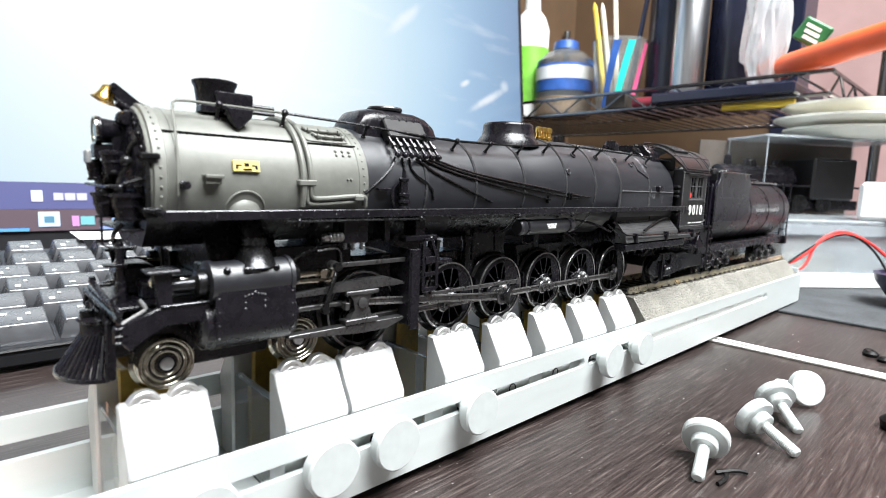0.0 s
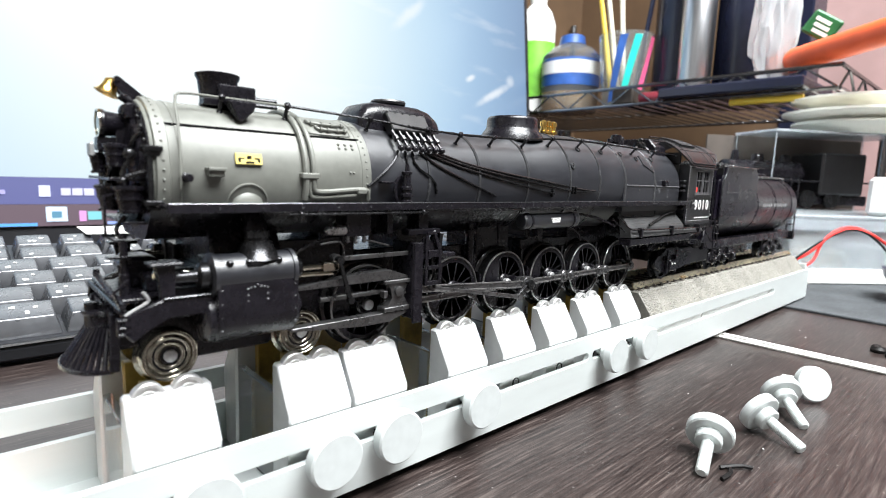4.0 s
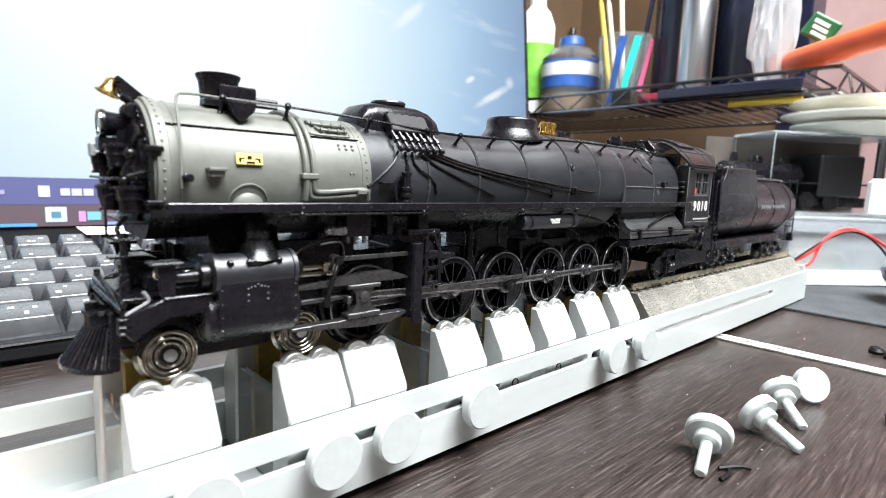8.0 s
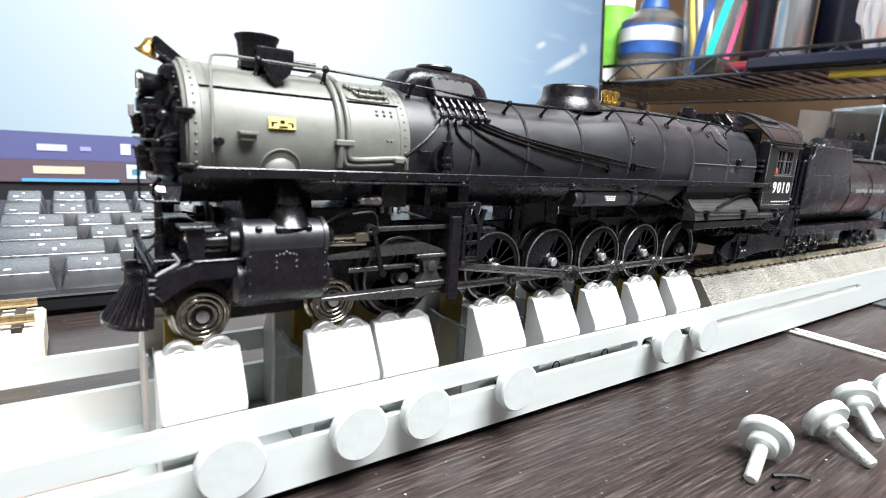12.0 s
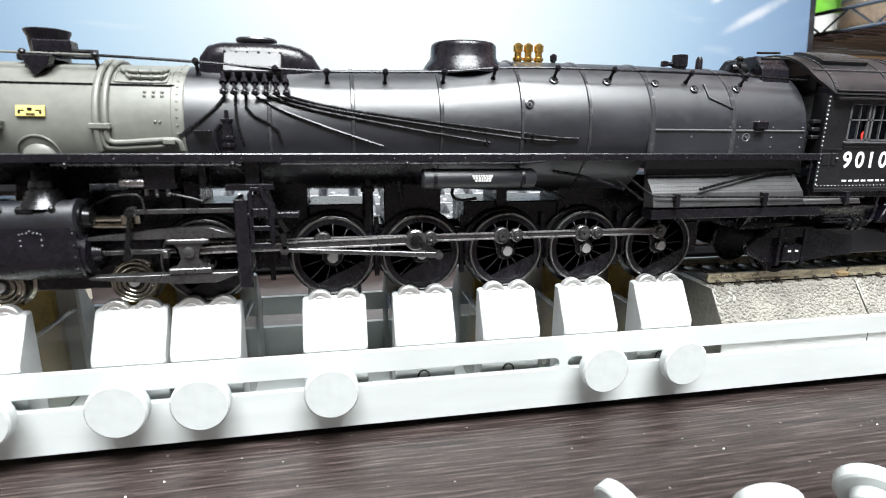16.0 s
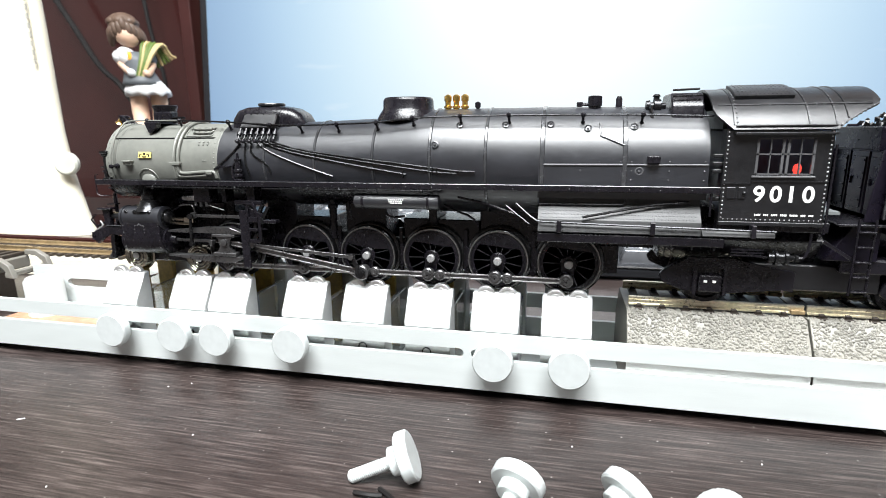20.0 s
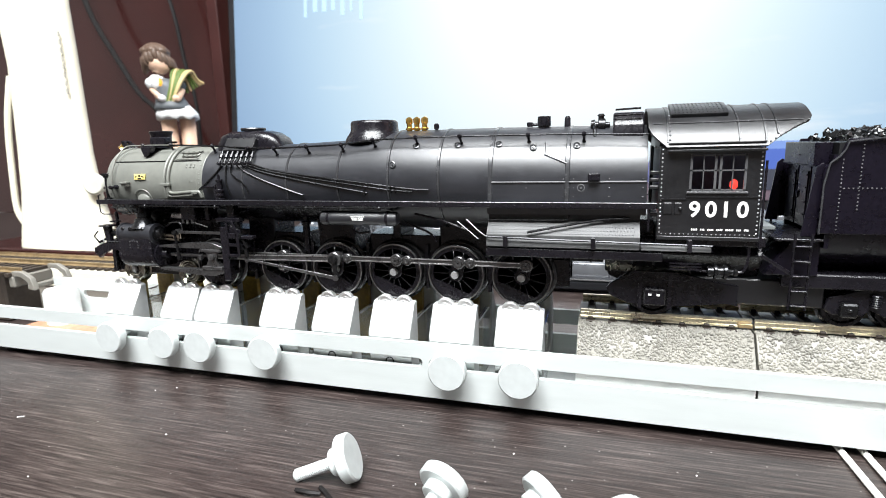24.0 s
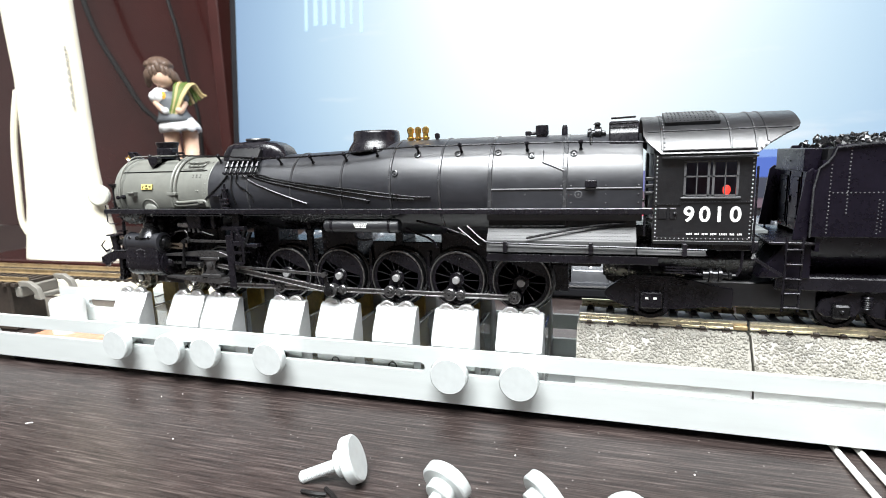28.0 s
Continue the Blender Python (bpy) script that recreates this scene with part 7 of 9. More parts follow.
for k in range(3):
    bm = B()
    box(bm, 0.1500, 0.1580, -0.0202, -0.0196, 0.0496 + k * 0.0008, 0.0499 + k * 0.0008)
    part("step_tread", bm, BLACK, loco)
bm = B()
box(bm, CX0, 0.1735, -0.0180, 0.0180, 0.0560, 0.0588, 0.0003)
part("cab_floor_beam", bm, BLACK, loco)

bm = B()
prism(bm, [(-0.0115, 0.0575), (-0.0150, 0.0530), (-0.0105, 0.0462), (0.0105, 0.0462), (0.0150, 0.0530), (0.0115, 0.0575)], 0.1330, 0.1740, "x", 0.0003)
part("ash_hopper", bm, BLACK, loco)
# ---- tender ----
tender = start_thing("tender", 0.245, 0, RAIL, "black model tender with coal bunker and round rear tank", "model tender")
TZ, TRR = 0.0645, 0.0170
bm = B()
lathe(bm, (0.1870, 0, TZ), (1, 0, 0), [(0, 0.0), (0, TRR), (0.1230, TRR), (0.1240, TRR * 0.98), (0.1250, TRR * 0.8), (0.1255, 0.0)], 56)
tank2 = part("tank", bm, TENDER_BLACK, tender, "round black water tank")
bm = B()
for s in (-1, 1):
    y0, y1 = sorted((s * 0.0178, s * 0.0168))
    prism(bm, [(0.1850, 0.0600), (0.1850, 0.0770), (0.1885, 0.0800), (0.1895, 0.0840), (0.2290, 0.0840), (0.2330, 0.0800), (0.2330, 0.0640), (0.2200, 0.0600)], y0, y1, "y", 0.0002)
box(bm, 0.1870, 0.1880, -0.0168, 0.0168, 0.0560, 0.0800)
prism(bm, [(0.2270, 0.0835), (0.2290, 0.0840), (0.2330, 0.0800), (0.2310, 0.0790)], -0.0168, 0.0168, "y")
bunker = part("coal_bunker", bm, TENDER_BLACK, tender, "black riveted coal bunker")
bm = B()
for k in range(19):
    rivet(bm, (0.1888, -0.0178, 0.0612 + k * 0.00098), (0, -1, 0), 0.00021)
    rivet(bm, (0.1928, -0.0178, 0.0664 + k * 0.00094), (0, -1, 0), 0.00021)
    rivet(bm, (0.1998 + 0.0008 * (k % 2), -0.0178, 0.0612 + k * 0.00048), (0, -1, 0), 0.00018)
    rivet(bm, (0.2240, -0.0178, 0.0640 + k * 0.00098), (0, -1, 0), 0.00021)
for k in range(40):
    rivet(bm, (0.1896 + k * 0.00098, -0.0178, 0.0717), (0, -1, 0), 0.00021)
part("bunker_rivets", bm, SASH_GREY, bunker)
bm = B()
pipe(bm, [(0.1850, -0.0183, 0.0600), (0.1850, -0.0183, 0.0772), (0.1886, -0.0183, 0.0804), (0.1897, -0.0183, 0.0842), (0.229, -0.0183, 0.0842)], 0.00026, 6, 1)
part("bunker_beading", bm, BAND_BLACK, bunker)
# front bulkhead cupboards, hand wheels and curtain posts
for y in (-0.0100, 0.0000, 0.0100):
    bm = B()
    box(bm, 0.1862, 0.1874, y - 0.0046, y + 0.0046, 0.0595, 0.0768, 0.0002)
    box(bm, 0.1859, 0.1863, y - 0.0036, y + 0.0036, 0.0612, 0.0752, 0.0001)
    box(bm, 0.1855, 0.1860, y + 0.0022, y + 0.0028, 0.0675, 0.0695, 0.0001)
    for z in (0.0630, 0.0665, 0.0705, 0.0740):
        box(bm, 0.1856, 0.1860, y - 0.0034, y - 0.0018, z, z + 0.0004)
    part("bulkhead_locker", bm, TENDER_BLACK, tender)
bm = B()
box(bm, 0.1836, 0.1876, -0.0140, 0.0100, 0.0772, 0.0832, 0.0002)
box(bm, 0.1833, 0.1836, -0.0036, -0.0006, 0.0796, 0.0799)
box(bm, 0.1846, 0.1890, -0.0150, 0.0150, 0.0768, 0.0774, 0.0001)
part("bulkhead_box", bm, TENDER_BLACK, tender, "blue-black tool box across the bulkhead")
for sg in (-1, 1):
    bm = B()
    prism(bm, [(0.1815, 0.0590), (0.1850, 0.0590), (0.1858, 0.0770), (0.1850, 0.0782), (0.1836, 0.0770)], *sorted((sg * 0.0168, sg * 0.0160)), "y", 0.0002)
    part("bulkhead_wing", bm, TENDER_BLACK, tender)
bm = B()
box(bm, 0.1758, 0.1868, -0.0174, 0.0174, 0.0578, 0.0585, 0.0002)
part("fall_plate", bm, BLACK, tender)
bm = B()
prism(bm, [(0.1742, 0.0480), (0.1870, 0.0480), (0.1870, 0.0577), (0.1800, 0.0577)], -0.0150, 0.0150, "y", 0.0003)
part("front_apron", bm, TENDER_BLACK, tender)
for s in (-1, 1):
    bm = B()
    prism(bm, [(0.1722, 0.0536), (0.1730, 0.0542), (0.1800, 0.0496), (0.1796, 0.0488)], *sorted((s * 0.0176, s * 0.0170)), "y", 0.0001)
    part("step_brace", bm, BLACK, tender)
for s in (-1, 1):
    bm = B()
    for x in (0.1800, 0.1838):
        pipe(bm, [(x, s * 0.0182, 0.0395), (x, s * 0.0182, 0.0600)], 0.00035, 6)
    part("ladder_rail", bm, BLACK, tender)
    for z in (0.0405, 0.0445, 0.0485, 0.0525, 0.0565):
        bm = B()
        box(bm, 0.1800, 0.1838, s * 0.0182 - 0.0010, s * 0.0182 + 0.0010, z, z + 0.0004, 0.0001)
        part("ladder_rung", bm, BLACK, tender)
# coal
rng = random.Random(11)
verts, faces = [], []
for _ in range(520):
    x, y = rng.uniform(0.190, 0.2285), rng.uniform(-0.0160, 0.0160)
    z = 0.0825 + 0.0030 * math.cos(y / 0.0165 * 1.5) + rng.uniform(-0.0008, 0.0010)
    r = rng.uniform(0.0006, 0.0013)
    k = len(verts)
    u, v, w = (Vector([rng.gauss(0, 1) for _ in range(3)]).normalized() for _ in range(3))
    v = (v - u * v.dot(u)).normalized()
    w = u.cross(v)
    p = Vector((x, y, z)) - PLACE[tender]
    for d in (u, -u, v, -v, w, -w):
        verts.append(p + d * r * rng.uniform(0.6, 1.1))
    faces += [(k + a, k + b_, k + c_) for a in (0, 1) for b_, c_ in ((2, 4), (4, 3), (3, 5), (5, 2))]
me = bpy.data.meshes.new("coal")
me.from_pydata(verts, [], faces)
me.materials.append(COAL)
coal = new("coal_load", me)
coal.parent = tender
coal["kind"] = "stuff"
bm = B()
box(bm, 0.188, 0.230, -0.0167, 0.0167, 0.0790, 0.0830)
part("bunker_fill", bm, COAL, tender)
# tank top deck, hatch, end ladder, lettering bars
bm = B()
box(bm, 0.2335, 0.3100, -0.0085, 0.0085, 0.0800, 0.0815, 0.0003)
lathe(bm, (0.285, 0, 0.0812), (0, 0, 1), [(0, 0.0050), (0.0016, 0.0050), (0.0020, 0.0040), (0.0020, 0)], 20)
part("tank_deck", bm, BLACK, tender)
for x in (0.2400, 0.2700, 0.3000):
    bm = B()
    loft(bm, [[(xx, r * math.sin(2 * math.pi * i / 40), TZ + r * math.cos(2 * math.pi * i / 40)) for i in range(40)] for xx, r in ((x - 0.0005, TRR), (x - 0.0004, TRR + 0.0002), (x + 0.0004, TRR + 0.0002), (x + 0.0005, TRR))])
    part("tank_band", bm, TENDER_BLACK, tank2)
bm = B()
x = 0.2475
for w in (5, 7):
    for k in range(w):
        box(bm, x, x + 0.0019, -TRR - 0.00012, -TRR + 0.0004, TZ - 0.0002, TZ + 0.0015)
        x += 0.0032
    x += 0.0028
part("lettering_bars", bm, FADED_INK, tank2, "row of faded white painted lettering marks", smooth=0)
bm = B()
for y in (-0.0160, -0.0120):
    pipe(bm, [(0.3128, y, 0.0460), (0.3128, y, 0.0800), (0.3100, y, 0.0815)], 0.0004, 6)
for k in range(7):
    pipe(bm, [(0.3128, -0.0160, 0.0480 + k * 0.0042), (0.3128, -0.0120, 0.0480 + k * 0.0042)], 0.0003, 6)
part("rear_ladder", bm, BLACK, tender)
bm = B()
box(bm, 0.1790, 0.3140, -0.0145, 0.0145, 0.0445, 0.0485, 0.0004)
box(bm, 0.3120, 0.3150, -0.0165, 0.0165, 0.0430, 0.0480, 0.0003)
part("tender_frame", bm, BLACK, tender)
bm = B()
box(bm, 0.3150, 0.3200, -0.0010, 0.0010, 0.0440, 0.0460, 0.0003)
part("coupler", bm, STEEL_DARK, tender)
TWR = 0.0053
for cx in (0.2080, 0.2870):
    for dx in (-0.0125, 0.0, 0.0125):
        for s in (-1, 1):
            bm = B()
            lathe(bm, (cx + dx, s * 0.0072, RAIL + TWR), (0, s, 0), [(0, 0.0), (0, 0.0060), (0.0006, 0.0062), (0.0010, 0.0055), (0.0032, 0.0053), (0.0032, 0.0044), (0.0026, 0.0040), (0.0026, 0.0)], 28)
            part("tender_wheel", bm, STEEL_DARK, tender)
    for s in (-1, 1):
        bm = B()
        y0, y1 = sorted((s * 0.0128, s * 0.0114))
        prism(bm, [(cx - 0.0180, 0.0385), (cx - 0.0160, 0.0370), (cx - 0.0090, 0.0370), (cx - 0.0075, 0.0395), (cx - 0.0040, 0.0370), (cx + 0.0040, 0.0370), (cx + 0.0075, 0.0395), (cx + 0.0090, 0.0370), (cx + 0.0160, 0.0370), (cx + 0.0180, 0.0385), (cx + 0.0170, 0.0420), (cx + 0.0080, 0.0450), (cx - 0.0080, 0.0450), (cx - 0.0170, 0.0420)], y0, y1, "y", 0.0003)
        sf = part("truck_side_frame", bm, BLACK, tender)
        for dx in (-0.0125, 0.0, 0.0125):
            bm = B()
            box(bm, cx + dx - 0.0020, cx + dx + 0.0020, s * 0.0134 - 0.0012, s * 0.0134 + 0.0012, 0.0368, 0.0408, 0.0005)
            rivet(bm, (cx + dx, s * 0.0146, 0.0390), (0, s, 0), 0.0007)
            part("journal_box", bm, STEEL_DARK, sf)
        for dx in (-0.0065, 0.0065):
            bm = B()
            prof = []
            for k in range(6):
                prof += [(k * 0.0006, 0.0013), (k * 0.0006 + 0.0003, 0.0010)]
            lathe(bm, (cx + dx, s * 0.0132, 0.0400), (0, 0, 1), prof, 10)
            part("bolster_spring", bm, BLACK, sf)

# ---- keyboard ----
KX, KY = -0.112, 0.102
KEY_TILT = 8.8
kb = start_thing("keyboard", 0.13, 0.2, 0.0, "dark computer keyboard with worn shiny grey keycaps, tilted on its feet", "keyboard")
bm = B()
prism(bm, [(KY + 0.0225, 0.001), (KY + 0.0205, 0.0085), (KY + 0.0225, 0.0094), (KY + 0.150, 0.0296), (KY + 0.155, 0.0265), (KY + 0.155, 0.015)], KX, KX + 0.445, "x", 0.002)
part("keyboard_case", bm, KEY_DARK, kb)
# bright rod laid in for the highlight along the front edge
bm = B()
pipe(bm, [(KX + 0.002, KY + 0.0208, 0.0088), (KX + 0.443, KY + 0.0208, 0.0088)], 0.0006, 8)
part("case_trim", bm, SHELF_CHROME, kb, "thin bright line for the highlight on the case's front edge")


def keycap(w):
    b = bmesh.new()
    lo = [(-w / 2, -0.0088, 0), (w / 2, -0.0088, 0), (w / 2, 0.0088, 0), (-w / 2, 0.0088, 0)]
    hi = [(-w / 2 + 0.0022, -0.0064, 0.0075), (w / 2 - 0.0022, -0.0064, 0.0075), (w / 2 - 0.0022, 0.0072, 0.0085), (-w / 2 + 0.0022, 0.0072, 0.0085)]
    loft(b, [lo, hi])
    bmesh.ops.bevel(b, geom=list(b.edges), offset=0.0006, segments=2, affect="EDGES", profile=0.5)
    bmesh.ops.recalc_face_normals(b, faces=b.faces)
    return finish(b, KEY_GREY)


CAPS = {}
rng = random.Random(31)
LEGENDS = []
for n in range(6):
    b = bmesh.new()
    for q in range(1 + n % 3):
        x0 = -0.0045 + rng.uniform(0, 0.002) + q * 0.0030
        y0 = rng.choice((-0.0040, 0.0005, 0.0015))
        box(b, x0, x0 + rng.uniform(0.0012, 0.0026), y0, y0 + rng.uniform(0.0010, 0.0026), 0.0, 0.0002)
    LEGENDS.append(finish(b, WHITE_INK, 0))
for row in range(6):
    y = KY + 0.033 + row * 0.0190 + (0.004 if row == 5 else 0)
    z = 0.0084 + (y - KY - 0.018) * math.tan(radians(KEY_TILT))
    x = KX + 0.012
    widths = {0: [1.25, 1.25, 1.25, 6.25, 1.25, 1.25, 1.25, 1.25], 1: [2.25] + [1] * 10 + [2.75], 2: [1.75] + [1] * 11 + [2.25], 3: [1.5] + [1] * 12 + [1.5], 4: [1] * 13 + [2], 5: [1, 1] + [1] * 13}[row]
    for w in widths + [1, 1, 1] + [1, 1, 1, 1]:
        wm = w * 0.0190 - 0.0010
        if w not in CAPS:
            CAPS[w] = keycap(wm)
        if x + wm < KX + 0.44:
            k = new("keycap", CAPS[w])
            k.parent = kb
            k.matrix_local = Matrix.Translation(Vector((x + wm / 2, y, z)) - PLACE[kb]) @ Matrix.Rotation(radians(KEY_TILT), 4, "X")
            if w < 3:
                mark = new("key_legend", LEGENDS[rng.randrange(6)])
                mark.parent = k
                mark.matrix_local = pose(0, 0.0004, 0.00805, 4.2, 0, 0)
        x += w * 0.0190



# paper slip and red pen on the keyboard's rear edge
bm = B()
prism(bm, [(0.2300, 0.0352), (0.2640, 0.0360), (0.2640, 0.0364), (0.2300, 0.0356)], -0.030, 0.108, "x", 0.0)
bmesh.ops.subdivide_edges(bm, edges=[e for e in bm.edges if abs(e.verts[0].co.x - e.verts[1].co.x) > 0.03], cuts=8)
for v in bm.verts:
    v.co.z += 0.0006 * math.sin(v.co.x * 95) + 0.0008
solo("paper_slip", bm, material("white_paper", (0.80, 0.79, 0.76), 0.7, 0, 200, 0.06), "curled white slip of paper on the keyboard's rear edge", "paper", origin=(0.039, 0.247, 0.036))
pen = start_thing("red_pen", 0.145, 0.2535, 0.031, "slim red pen lying along the keyboard's rear edge", "pen")
bm = B()
lathe(bm, (0.112, 0.2535, 0.0322), (1, 0, 0), [(0, 0.0006), (0.004, 0.0022), (0.058, 0.0024), (0.060, 0.0016), (0.060, 0)], 14)
part("barrel", bm, material("red_pen_plastic", (0.55, 0.03, 0.05), 0.3, 0, 300, 0.1), pen)
bm = B()
box(bm, 0.138, 0.169, 0.2527, 0.2543, 0.0346, 0.0352, 0.0002)
part("clip", bm, NICKEL, pen, "bright pen clip")

# ---- the desk's other end: cabinet side, bottle, figurine ----
bm = B()
box(bm, -1.0, -0.331, 0.402, 0.422, 0.0, 0.75)
solo("cabinet_panel", bm, DARK_PANEL, "glossy dark reddish-brown cabinet panel behind the desk", "panel", kind="structure")
bm = B()
box(bm, -0.331, -0.3165, 0.392, 0.422, 0.0, 0.75, 0.001)
solo("cabinet_edge", bm, material("brown_edge_strip", (0.034, 0.010, 0.009), 0.35, 0, 25, 0.25), "lighter brown cabinet edge strip", "trim", kind="structure")

lamp = start_thing("plastic_stand", -0.235, 0.135, 0.018, "tall cream plastic stand with a flared foot and strap", "stand")
bm = B()
rows = []
for z, x0, x1 in ((0.018, -0.2880, -0.1975), (0.021, -0.2875, -0.1985), (0.035, -0.2850, -0.2022), (0.058, -0.2808, -0.2070), (0.085, -0.2772, -0.2100), (0.117, -0.2740, -0.2106), (0.148, -0.2718, -0.2110), (0.19, -0.2740, -0.2120), (0.30, -0.2760, -0.2130), (0.40, -0.2760, -0.2130)):
    c0, w, d = (x0 + x1) / 2, (x1 - x0) / 2, 0.007 + 0.12 * max(0, 0.05 - z)
    rows.append([(c0 + w * math.copysign(abs(math.cos(a)) ** 0.7, math.cos(a)), 0.112 + d * math.copysign(abs(math.sin(a)) ** 0.7, math.sin(a)), z) for a in (2 * math.pi * i / 48 for i in range(48))])
loft(bm, rows)
part("stand_body", bm, CREAM, lamp)
bm = B()
pipe(bm, [(-0.2715, 0.110, 0.140), (-0.2765, 0.108, 0.118), (-0.2810, 0.108, 0.098), (-0.2842, 0.108, 0.066), (-0.2862, 0.108, 0.045), (-0.2835, 0.110, 0.036)], 0.0022, 8, 2)
part("strap", bm, CREAM, lamp)
bm = B()
for k in range(8):
    box(bm, -0.2155, -0.2140, 0.1046, 0.1058, 0.125 + k * 0.0052, 0.1282 + k * 0.0052)
part("print_marks", bm, material("faint_grey_print", (0.45, 0.43, 0.38), 0.5), lamp, smooth=0)
bm = B()
lathe(bm, (-0.2040, 0.107, 0.0645), (0.35, -1, 0), [(0, 0.0072), (0.003, 0.0072), (0.004, 0.0060), (0.004, 0)], 26)
part("round_knob", bm, material("grey_green_plastic", (0.52, 0.52, 0.46), 0.4, 0, 80, 0.1), lamp, "grey round knob")
# added slab whose dark front stands in for the shadow under the stand
bm = B()
box(bm, -0.340, -0.150, 0.100, 0.185, 0.0, 0.0178, 0.001)
solo("dark_board", bm, DARK_PANEL, "dark slab added for the shadow line under the cream stand", "board", origin=(-0.25, 0.14, 0))

# figurine as one plain shape
def figurine():
    b = bmesh.new()

    def blob(c, r, sc, key):
        n = len(b.faces)
        ball(b, c, r, 16, 10, sc)
        b.faces.ensure_lookup_table()
        for f in b.faces[n:]:
            f.material_index = key
    X, Y = -0.1610, 0.1430
    skin, hair, white, grey, green, orange = range(6)
    for dx in (-0.0055, 0.0085):
        n = len(b.faces)
        cyl(b, (X + dx * 0.8, Y, 0.006), (X + dx, Y, 0.098), 0.0040, 0.0062, 14)
        b.faces.ensure_lookup_table()
        for f in b.faces[n:]:
            f.material_index = skin
    n = len(b.faces)
    cyl(b, (X, Y, 0.0), (X, Y, 0.006), 0.026, 0.024, 32)
    b.faces.ensure_lookup_table()
    for f in b.faces[n:]:
        f.material_index = grey
    n = len(b.faces)
    prof = [(0.0948, 0.0150), (0.0958, 0.0162), (0.0990, 0.0158), (0.104, 0.0128), (0.107, 0.0104)]
    lathe(b, (X + 0.0015, Y, 0), (0, 0, 1), prof, 40)
    b.verts.ensure_lookup_table()
    for v in b.verts[-200:]:
        w = math.atan2(v.co.y - Y, v.co.x - X)
        v.co.z += 0.0012 * math.sin(9 * w) * max(0.0, (0.104 - v.co.z) / 0.009)
    b.faces.ensure_lookup_table()
    for f in b.faces[n:]:
        f.material_index = white
    n = len(b.faces)
    lathe(b, (X, Y, 0), (0, 0, 1), [(0.1020, 0.0148), (0.106, 0.0128), (0.112, 0.0104), (0.119, 0.0108), (0.126, 0.0085)], 22)
    b.faces.ensure_lookup_table()
    for f in b.faces[n:]:
        f.material_index = grey
    blob((X - 0.005, Y - 0.003, 0.1225), 0.0078, (0.9, 0.9, 0.95), white)
    for s in (-1, 1):
        blob((X + s * 0.0095, Y - 0.002, 0.122), 0.0052, (1, 1, 1.0), white if s < 0 else grey)
        n = len(b.faces)
        cyl(b, (X + s * 0.0105, Y - 0.003, 0.118), (X + s * 0.006, Y - 0.010, 0.110), 0.0028, 0.0024, 10)
        b.faces.ensure_lookup_table()
        for f in b.faces[n:]:
            f.material_index = skin
        blob((X + s * 0.005, Y - 0.0105, 0.1105), 0.0030, (1, 1, 1), white if s < 0 else skin)
    blob((X - 0.001, Y - 0.004, 0.138), 0.0088, (0.95, 0.9, 1.0), skin)
    blob((X - 0.001, Y + 0.0005, 0.1425), 0.0102, (1.05, 1.0, 0.95), hair)
    for k in range(9):
        a = radians(-70 + k * 17.5)
        blob((X - 0.001 + 0.0098 * math.sin(a), Y - 0.0110 * math.cos(a) + 0.0005, 0.1440 - 0.0055 * abs(math.sin(a)) - 0.0008 * (k % 2)), 0.0030, (0.85, 0.7, 1.6), hair)
    for s in (-1, 1):
        blob((X - 0.001 + s * 0.0098, Y, 0.1375), 0.0040, (0.8, 1.0, 1.5), hair)
        blob((X - 0.001 + s * 0.0112, Y + 0.002, 0.1340), 0.0026, (0.9, 0.9, 1.6), hair)
    blob((X - 0.001, Y + 0.001, 0.1468), 0.0094, (1.06, 1.05, 0.80), hair)
    for k in range(6):
        a = radians(20 + k * 60)
        blob((X - 0.001 + 0.0062 * math.cos(a), Y + 0.001 + 0.0062 * math.sin(a), 0.1472), 0.0046, (1.1, 1.1, 0.85), hair)
    blob((X - 0.0030, Y - 0.0085, 0.1215), 0.0030, (0.8, 0.5, 1.6), orange)
    # a bunch of long green leaves with pale ends, held across the body
    for k in range(6):
        n = len(b.faces)
        p0 = Vector((X - 0.006 + k * 0.0008, Y - 0.0105, 0.100))
        p1 = Vector((X + 0.004 + k * 0.0010, Y - 0.0110, 0.120))
        p2 = Vector((X + 0.008 + k * 0.0028, Y - 0.004, 0.1350 + 0.0005 * (k % 2)))
        p3 = Vector((X + 0.013 + k * 0.0022, Y + 0.002, 0.131 - k * 0.0010))
        p4 = Vector((X + 0.014 + k * 0.0028, Y + 0.004, 0.116 + k * 0.0016))
        pipe(b, [p0, p1, p2, p3, p4], 0.0011, 8, 2)
        b.faces.ensure_lookup_table()
        for f in b.faces[n:]:
            f.material_index = green if k in (0, 2, 3) else orange + 1
    for v in b.verts:
        v.co.x += -0.0043 + 0.0069 * min(1.15, max(-0.2, (0.138 - v.co.z) / 0.04))
    for f in b.faces:
        f.smooth = True
    me = bpy.data.meshes.new("figurine")
    bmesh.ops.translate(b, verts=b.verts, vec=(-X, -Y, 0))
    b.to_mesh(me)
    b.free()
    for nm, c in (("figurine_skin_paint", (0.75, 0.50, 0.36)), ("figurine_brown_paint", (0.115, 0.072, 0.05)), ("figurine_white_paint", (0.78, 0.78, 0.78)),
                  ("figurine_grey_paint", (0.11, 0.12, 0.13)), ("figurine_green_paint", (0.11, 0.17, 0.03)), ("figurine_orange_paint", (0.80, 0.36, 0.03)), ("figurine_tan_paint", (0.55, 0.42, 0.20))):
        me.materials.append(material(nm, c, 0.5, 0, 300, 0.1))
